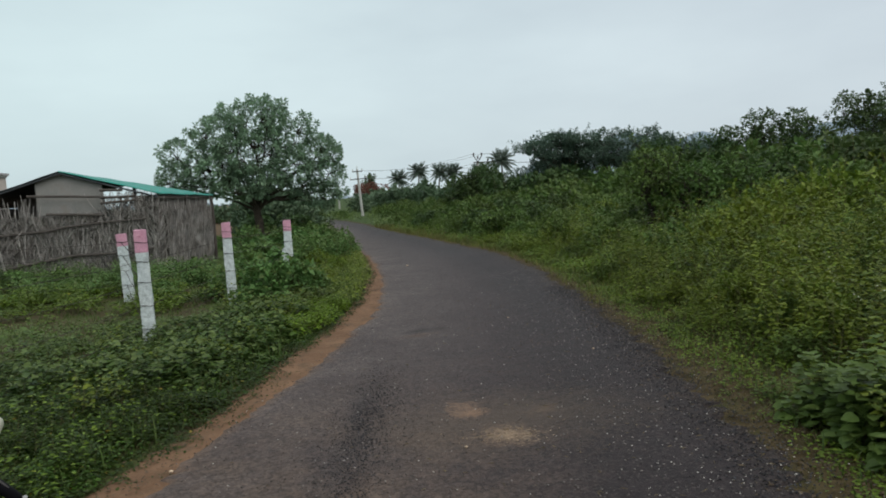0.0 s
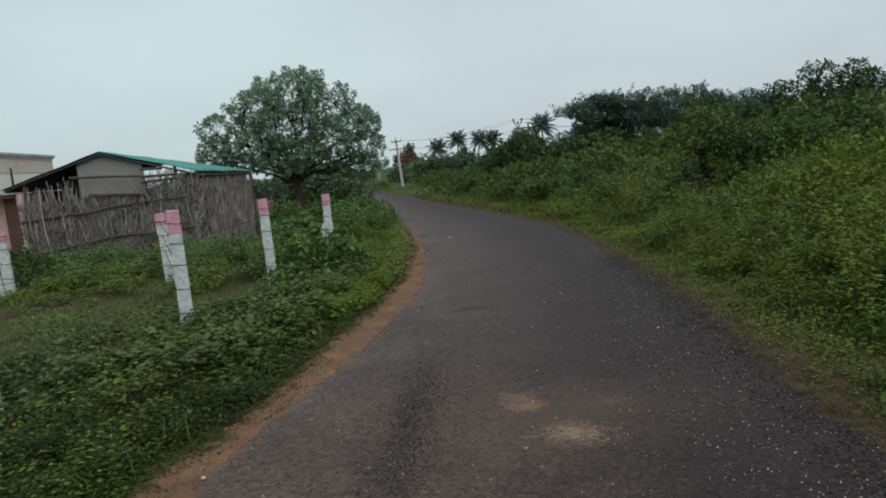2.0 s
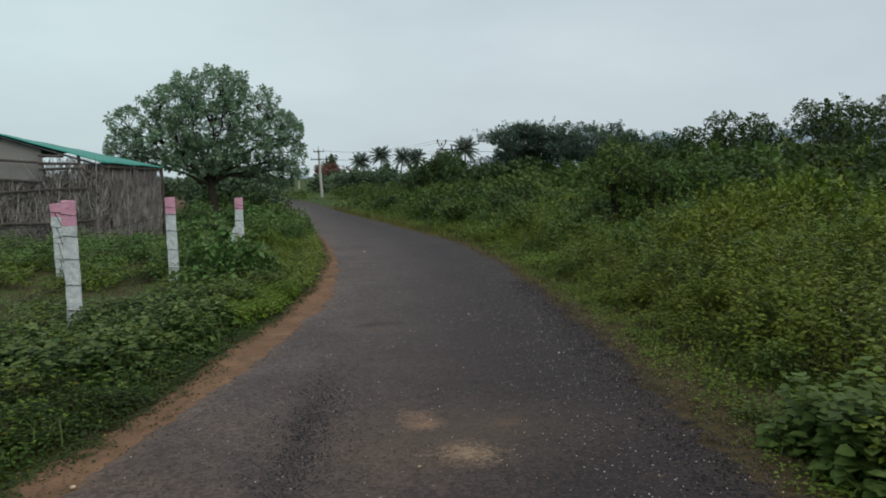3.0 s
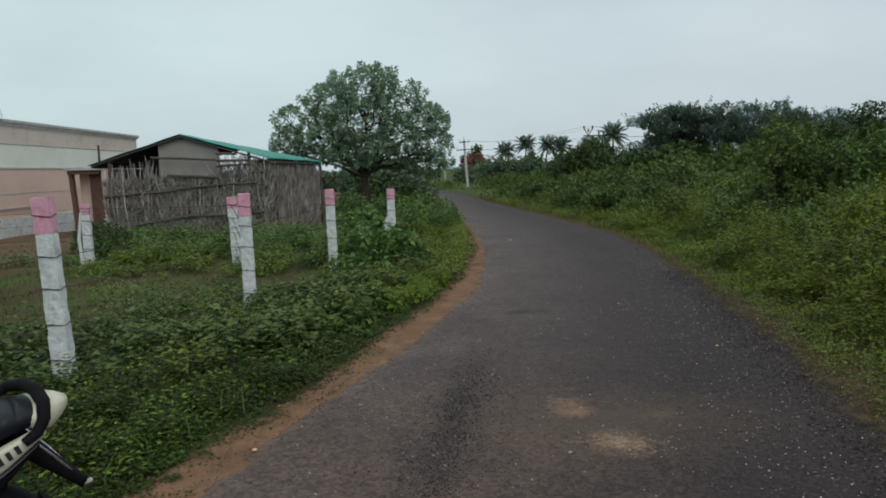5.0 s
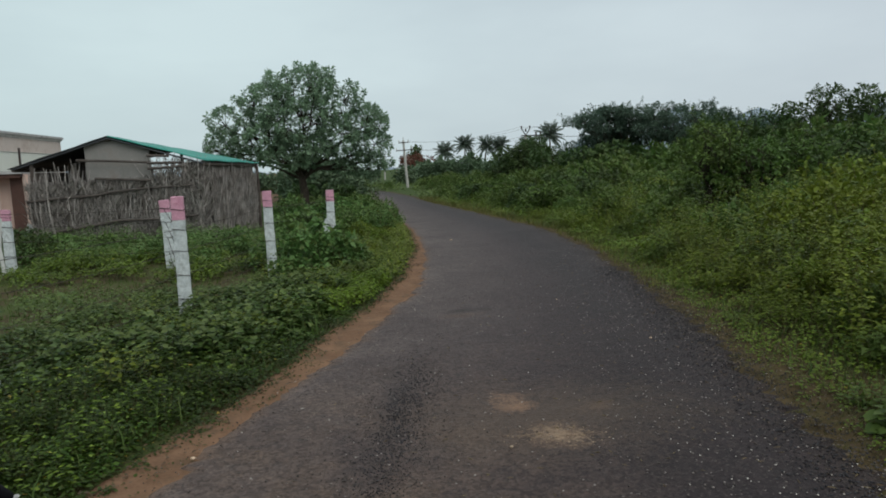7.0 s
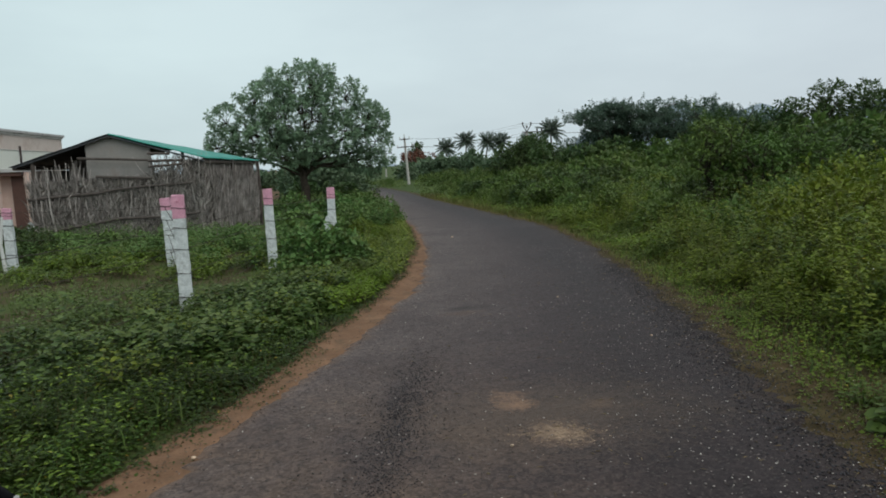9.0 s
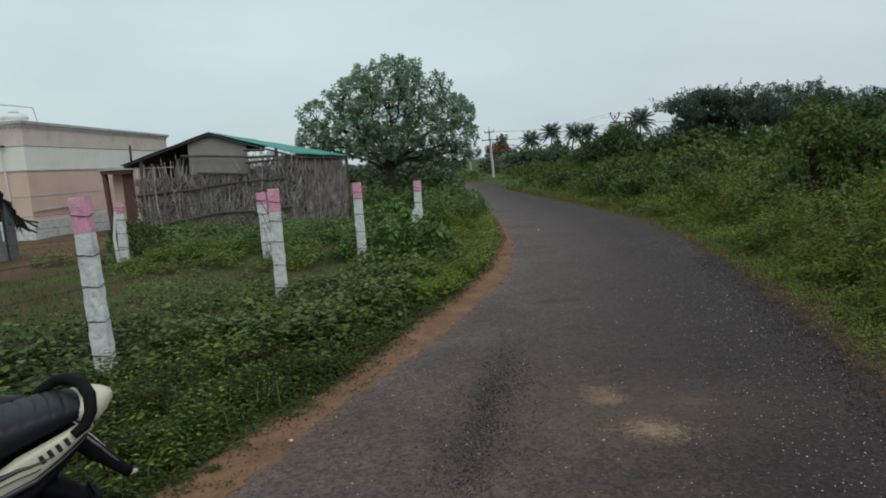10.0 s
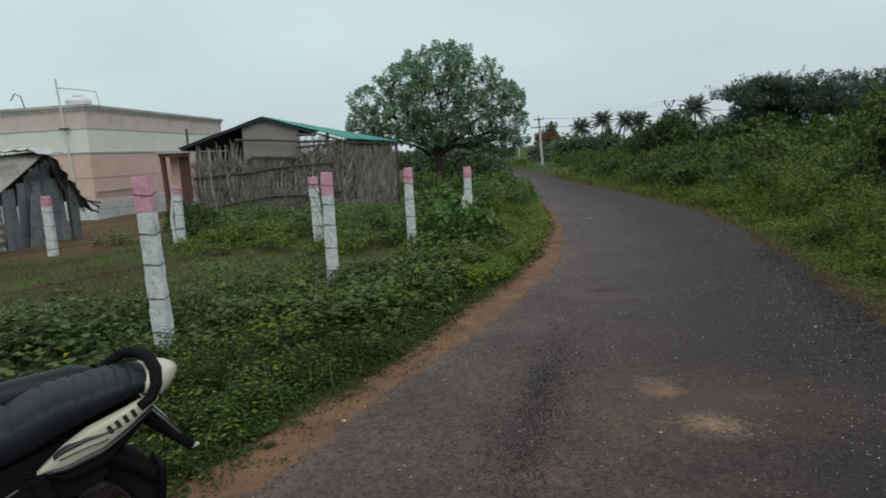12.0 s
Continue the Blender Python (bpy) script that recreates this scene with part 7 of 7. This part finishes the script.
def build_motorcycle():
    b = thing("motorcycle", "black and cream commuter motorcycle parked on the verge", "motorcycle", pose(-1.69, 2.12, 0.0, 0, 0, 222) @ pose(0, 0, 0, -5, 0, 0))

    def wheel(x, name_label):
        bm = bmesh.new()
        c = Matrix.Translation((x, 0, 0.318))
        torus(bm, 0.262, 0.058, c, 48, 12, 0.9)
        w = part("wheel", bm, M["rubber"], b, name_label, True)
        bm = bmesh.new()
        torus(bm, 0.212, 0.014, c, 48, 8, 1.8)
        part("rim", bm, M["iron"], w, "metal wheel rim", True)
        bm = bmesh.new()
        lathe(bm, [(0.03, -0.06), (0.075, -0.055), (0.08, -0.02), (0.05, 0), (0.08, 0.02), (0.075, 0.055), (0.03, 0.06)], 20, c @ pose(0, 0, 0, 90))
        part("hub", bm, M["iron"], w)
        for k in range(18):
            a = 2 * math.pi * k / 18
            a2 = a + (0.5 if k % 2 else -0.5)
            bm = bmesh.new()
            sy = 0.04 if k % 4 < 2 else -0.04
            pipe(bm, [c @ Vector((0.07 * math.cos(a2), sy, 0.07 * math.sin(a2))), c @ Vector((0.208 * math.cos(a), 0, 0.208 * math.sin(a)))], 0.0025, 5)
            part("spoke", bm, M["iron"], w)

    wheel(0.0, "black rear tyre")
    wheel(1.26, "black front tyre")

    # seat with stitched ribs
    key_x = [-0.318, -0.285, -0.20, 0.0, 0.06, 0.12, 0.30, 0.48, 0.62]
    key_w = [0.070, 0.098, 0.118, 0.128, 0.130, 0.128, 0.120, 0.095, 0.070]
    key_t = [0.850, 0.878, 0.885, 0.866, 0.850, 0.822, 0.795, 0.795, 0.815]
    key_b = [0.815, 0.810, 0.790, 0.725, 0.700, 0.675, 0.630, 0.620, 0.640]
    grooves = [-0.235, -0.195, -0.155, -0.11, -0.065, -0.02, 0.03, 0.13, 0.20, 0.25, 0.30, 0.35]
    secs = []
    for i in range(220):
        x = -0.318 + 0.938 * i / 219
        dip = sum(0.0085 * math.exp(-(((x - g) / 0.005) ** 2)) for g in grooves)
        half, top, bot = (float(np.interp(x, key_x, k)) for k in (key_w, key_t, key_b))
        ring = []
        for p in oval(x, half, bot, top, 20, 0.62):
            up = max(0.0, (p[2] - (top + bot) / 2) / ((top - bot) / 2))
            slant = 0.35 * abs(p[1])
            ring.append((p[0] + slant * 0.3, p[1], p[2] - dip * up ** 1.5))
        secs.append(ring)
    bm = bmesh.new()
    loft(bm, secs)
    part("seat", bm, M["seat_vinyl"], b, "ribbed black vinyl seat", True)

    # tail cowl
    bm = bmesh.new()
    loft(bm, [oval(-0.235, 0.080, 0.815, 0.850), oval(-0.275, 0.108, 0.795, 0.876), oval(-0.32, 0.102, 0.782, 0.888), oval(-0.362, 0.062, 0.808, 0.880), oval(-0.390, 0.028, 0.836, 0.868)])
    part("tail_cowl", bm, M["cream_paint"], b, "cream painted tail cowl", True)
    bm = bmesh.new()
    loft(bm, [oval(-0.32, 0.034, 0.770, 0.795), oval(-0.350, 0.026, 0.780, 0.800)])
    part("tail_lamp", bm, M["red_lens"], b, "red tail lamp lens", True)
    # side panels: cream blade with black flashes
    up_x, up_z = [-0.30, -0.26, -0.07, 0.0, 0.085], [0.822, 0.812, 0.755, 0.715, 0.640]
    lo_x, lo_z = [-0.30, -0.27, -0.19, -0.11, 0.0, 0.085], [0.782, 0.758, 0.698, 0.646, 0.615, 0.628]

    def blade(y, name, mat, label, x0, x1, f0, f1, lift):
        """A strip of the panel between the fractions f0 and f1 of its height, which may change along it."""
        bm = bmesh.new()
        secs = []
        for i in range(19):
            x = x0 + (x1 - x0) * i / 18
            hi, lo = float(np.interp(x, up_x, up_z)), float(np.interp(x, lo_x, lo_z))
            a0, a1 = ((v[0] + (v[1] - v[0]) * i / 18) if isinstance(v, tuple) else v for v in (f0, f1))
            za, zb = lo + (hi - lo) * a0, lo + (hi - lo) * a1
            out = 0.112 + 0.022 * (1 - abs((x + 0.08) / 0.24) ** 2) + lift
            secs.append([(x, y * (out - 0.012), za), (x, y * out, za + 0.25 * (zb - za)), (x, y * (out + 0.004), (za + zb) / 2), (x, y * out, za + 0.8 * (zb - za)), (x, y * (out - 0.012), zb)])
        loft(bm, secs)
        return part(name, bm, mat, b, label, True)

    for y in (-1, 1):
        p = blade(y, "side_panel", M["cream_paint"], "cream side panel with dark flashes", -0.30, 0.085, 0.0, 1.0, 0.0)
        for x0, x1, f0, f1 in ((-0.17, 0.035, (0.46, 0.74), (0.50, 1.02)), (-0.28, 0.06, 0.0, (0.10, 0.34)), (-0.13, 0.02, (0.36, 0.58), (0.38, 0.64))):
            q = blade(y, "flash", M["grey_decal"], "", x0, x1, f0, f1, 0.0055)
            q.parent = p
        # slanted bars where the panel carries a mark
        for k in range(4):
            bm = bmesh.new()
            x = -0.215 + 0.026 * k
            zc = float(np.interp(x, up_x, up_z)) * 0.60 + float(np.interp(x, lo_x, lo_z)) * 0.40
            out = 0.112 + 0.022 * (1 - abs((x + 0.08) / 0.24) ** 2) + 0.0045
            box(bm, (0.014, 0.004, 0.030), Matrix.Translation((x, y * out, zc)) @ pose(0, 0, 0, 0, 22, 0), 0.001)
            part("mark_bar", bm, M["grey_decal"], p)
        blade(y, "lower_trim", M["black_plastic"], "black trim under the panel", -0.28, 0.12, -0.45, -0.02, -0.012)
    # grab rail
    bm = bmesh.new()
    pts = [(-0.15, -0.125, 0.83), (-0.19, -0.128, 0.870), (-0.24, -0.110, 0.902), (-0.278, -0.05, 0.918), (-0.298, 0.02, 0.915), (-0.306, 0.08, 0.890), (-0.298, 0.114, 0.845), (-0.276, 0.122, 0.805), (-0.235, 0.124, 0.780)]
    fine_pts = []
    for i in range(33):
        t = i / 32 * 8
        k = min(int(t), 7)
        u = t - k
        u = u * u * (3 - 2 * u) * 0.5 + u * 0.5
        fine_pts.append(tuple(np.array(pts[k]) * (1 - u) + np.array(pts[k + 1]) * u))
    pipe(bm, fine_pts, [0.016 + 0.006 * math.sin(math.pi * i / 32) for i in range(33)], 12)
    part("grab_rail", bm, M["black_plastic"], b, "black curved grab rail", True)
    # rear mudguard with pale reflector tip
    bm = bmesh.new()
    secs = []
    for i in range(11):
        t = i / 10
        x, z = -0.25 - 0.155 * t - 0.02 * t * t, 0.755 - 0.20 * t - 0.03 * t * t
        half = 0.072 - 0.050 * t**1.6
        k = 1.7 - 1.1 * t
        secs.append([(x + 0.014 * k, -half, z - 0.022 * k), (x - 0.010, -half * 0.85, z + 0.006), (x - 0.016, 0, z + 0.012), (x - 0.010, half * 0.85, z + 0.006), (x + 0.014 * k, half, z - 0.022 * k), (x + 0.014 * k, 0, z - 0.012 * k)])
    loft(bm, secs)
    mg = part("rear_mudguard", bm, M["black_plastic"], b, "black rear mudguard", True)
    for y in (-1, 1):
        bm = bmesh.new()
        pipe(bm, [(-0.262, y * 0.060, 0.762), (-0.33, y * 0.052, 0.675), (-0.385, y * 0.030, 0.595)], 0.0045, 6)
        part("edge_strip", bm, M["chrome"], mg, "thin pale metal edge")
    slab("reflector_tip", (0.042, 0.026, 0.007), pose(-0.437, 0, 0.518, 0, 12, 0), M["cement"], mg, 0.004, "pale tip")
    # inner hugger over the tyre
    bm = bmesh.new()
    secs = []
    for i in range(15):
        a = radians(20 + 128 * i / 14)
        R = 0.338
        secs.append([(R * math.cos(a), yy, 0.305 + R * math.sin(a) + dz) for yy, dz in ((-0.08, -0.05), (-0.065, 0.0), (0, 0.012), (0.065, 0.0), (0.08, -0.05), (0, 0.0))])
    loft(bm, secs)
    part("inner_mudguard", bm, M["black_plastic"], b, "black inner mudguard", True)
    for y in (-1, 1):
        bm = bmesh.new()
        pipe(bm, [(0.0, y * 0.11, 0.31), (0.09, y * 0.12, 0.62)], 0.028, 10)
        part("shock_absorber", bm, M["black_plastic"], b)
        slab("swingarm", (0.56, 0.03, 0.05), pose(0.24, y * 0.085, 0.325, 0, 3, 0), M["black_plastic"], b, 0.01)
        bm = bmesh.new()
        pipe(bm, [(1.26, y * 0.085, 0.305), (1.14, y * 0.085, 0.62), (1.02, y * 0.085, 0.95)], 0.022, 10)
        part("fork_leg", bm, M["chrome"], b)
        bm = bmesh.new()
        pipe(bm, [(0.98, y * 0.05, 0.98), (0.96, y * 0.20, 1.04), (0.88, y * 0.36, 1.03)], 0.012, 8)
        part("handlebar", bm, M["black_plastic"], b)
        bm = bmesh.new()
        pipe(bm, [(0.95, y * 0.24, 1.05), (0.97, y * 0.30, 1.17)], 0.006, 6)
        pipe(bm, [(0.965, y * 0.30, 1.17), (0.98, y * 0.32, 1.18)], 0.05, 14)
        part("mirror", bm, M["black_plastic"], b)
        bm = bmesh.new()
        pipe(bm, [(0.42, y * 0.08, 0.30), (0.42, y * 0.24, 0.29)], 0.014, 8)
        part("foot_peg", bm, M["rubber"], b)
    slab("mud_flap", (0.05, 0.15, 0.34), pose(-0.285, 0, 0.345, 0, -4, 0), M["black_plastic"], b, 0.022, "black mud flap behind the tyre")
    # Black plates added on both sides, standing in for deep shade here.
    for y in (-1, 1):
        bm = bmesh.new()
        outline = [(-0.07, 0.25), (0.0, 0.215), (0.30, 0.255), (0.52, 0.27), (0.52, 0.42), (0.30, 0.42), (0.06, 0.43), (-0.05, 0.40), (-0.09, 0.32)]
        a = [bm.verts.new((x, y * 0.105, z)) for x, z in outline]
        c = [bm.verts.new((x, y * 0.130, z)) for x, z in outline]
        bm.faces.new(a)
        bm.faces.new(c)
        for i in range(len(outline)):
            j = (i + 1) % len(outline)
            bm.faces.new((a[i], a[j], c[j], c[i]))
        bmesh.ops.bevel(bm, geom=[e for e in bm.edges if e.verts[0] in c and e.verts[1] in c], offset=0.012, segments=2, affect="EDGES")
        part("chain_case", bm, M["black_plastic"], b, "black chain case added to darken the wheel gap")
        slab("under_panel", (0.42, 0.02, 0.20), pose(0.10, y * 0.085, 0.58, 0, 14, 0), M["black_plastic"], b, 0.02, "black plate filling the dark gap under the seat")
    slab("side_cover", (0.52, 0.24, 0.30), pose(0.28, 0, 0.50), M["black_plastic"], b, 0.04, "black side cover")
    # Added to fill the shaded gap between panel and tyre with black.
    slab("inner_plate", (0.34, 0.12, 0.20), pose(-0.03, 0, 0.66, 0, -12, 0), M["black_plastic"], b, 0.03)
    slab("cover_strip", (0.24, 0.005, 0.005), pose(0.25, 0.123, 0.55, 0, 24, 0), M["chrome"], b, 0.001, "thin silver strip")
    bm = bmesh.new()
    loft(bm, [oval(0.56, 0.06, 0.66, 0.84), oval(0.64, 0.115, 0.66, 0.93), oval(0.80, 0.145, 0.68, 0.98), oval(0.95, 0.12, 0.74, 0.97), oval(1.02, 0.06, 0.82, 0.93)])
    part("fuel_tank", bm, M["cream_paint"], b, "cream painted fuel tank", True)
    slab("engine", (0.34, 0.22, 0.28), pose(0.62, 0, 0.36), M["iron"], b, 0.04, "dark engine block")
    slab("cylinder", (0.16, 0.15, 0.20), pose(0.72, 0, 0.56, 0, 15, 0), M["iron"], b, 0.02)
    bm = bmesh.new()
    pipe(bm, [(0.80, -0.08, 0.50), (0.84, -0.12, 0.34), (0.62, -0.15, 0.22), (0.30, -0.16, 0.26)], 0.02, 8)
    pipe(bm, [(0.34, -0.16, 0.255), (-0.22, -0.17, 0.36)], [0.035, 0.05], 12)
    part("exhaust", bm, M["iron"], b)
    bm = bmesh.new()
    pipe(bm, [(0.98, 0, 0.95), (0.55, 0, 0.70), (0.05, 0, 0.68), (-0.2, 0, 0.74)], 0.025, 8)
    part("frame_tube", bm, M["black_plastic"], b)
    bm = bmesh.new()
    loft(bm, [oval(1.02, 0.07, 0.86, 1.0), oval(1.08, 0.10, 0.83, 1.02), oval(1.14, 0.095, 0.84, 1.0), oval(1.155, 0.06, 0.87, 0.97)])
    part("headlamp", bm, M["chrome"], b, smooth=True)
    bm = bmesh.new()
    secs = []
    for i in range(11):
        a = radians(30 + 125 * i / 10)
        secs.append([(1.26 + 0.33 * math.cos(a), yy, 0.305 + 0.33 * math.sin(a) + dz) for yy, dz in ((-0.06, -0.03), (-0.05, 0), (0, 0.01), (0.05, 0), (0.06, -0.03), (0, 0.0))])
    loft(bm, secs)
    part("front_mudguard", bm, M["cream_paint"], b, smooth=True)
    bm = bmesh.new()
    pipe(bm, [(0.46, 0.10, 0.27), (0.40, 0.23, 0.0)], 0.012, 8)
    part("side_stand", bm, M["iron"], b)
    # soft bag slung on the far side
    bm = bmesh.new()
    loft(bm, [oval(-0.14, 0.03, 0.79, 0.84), oval(-0.08, 0.05, 0.66, 0.855), oval(0.10, 0.06, 0.60, 0.845), oval(0.30, 0.055, 0.60, 0.82), oval(0.42, 0.02, 0.66, 0.78)])
    bmesh.ops.translate(bm, vec=(0, -0.205, 0), verts=bm.verts[:])
    part("saddle_bag", bm, M["seat_vinyl"], b, "dark soft saddle bag", True)


build_motorcycle()
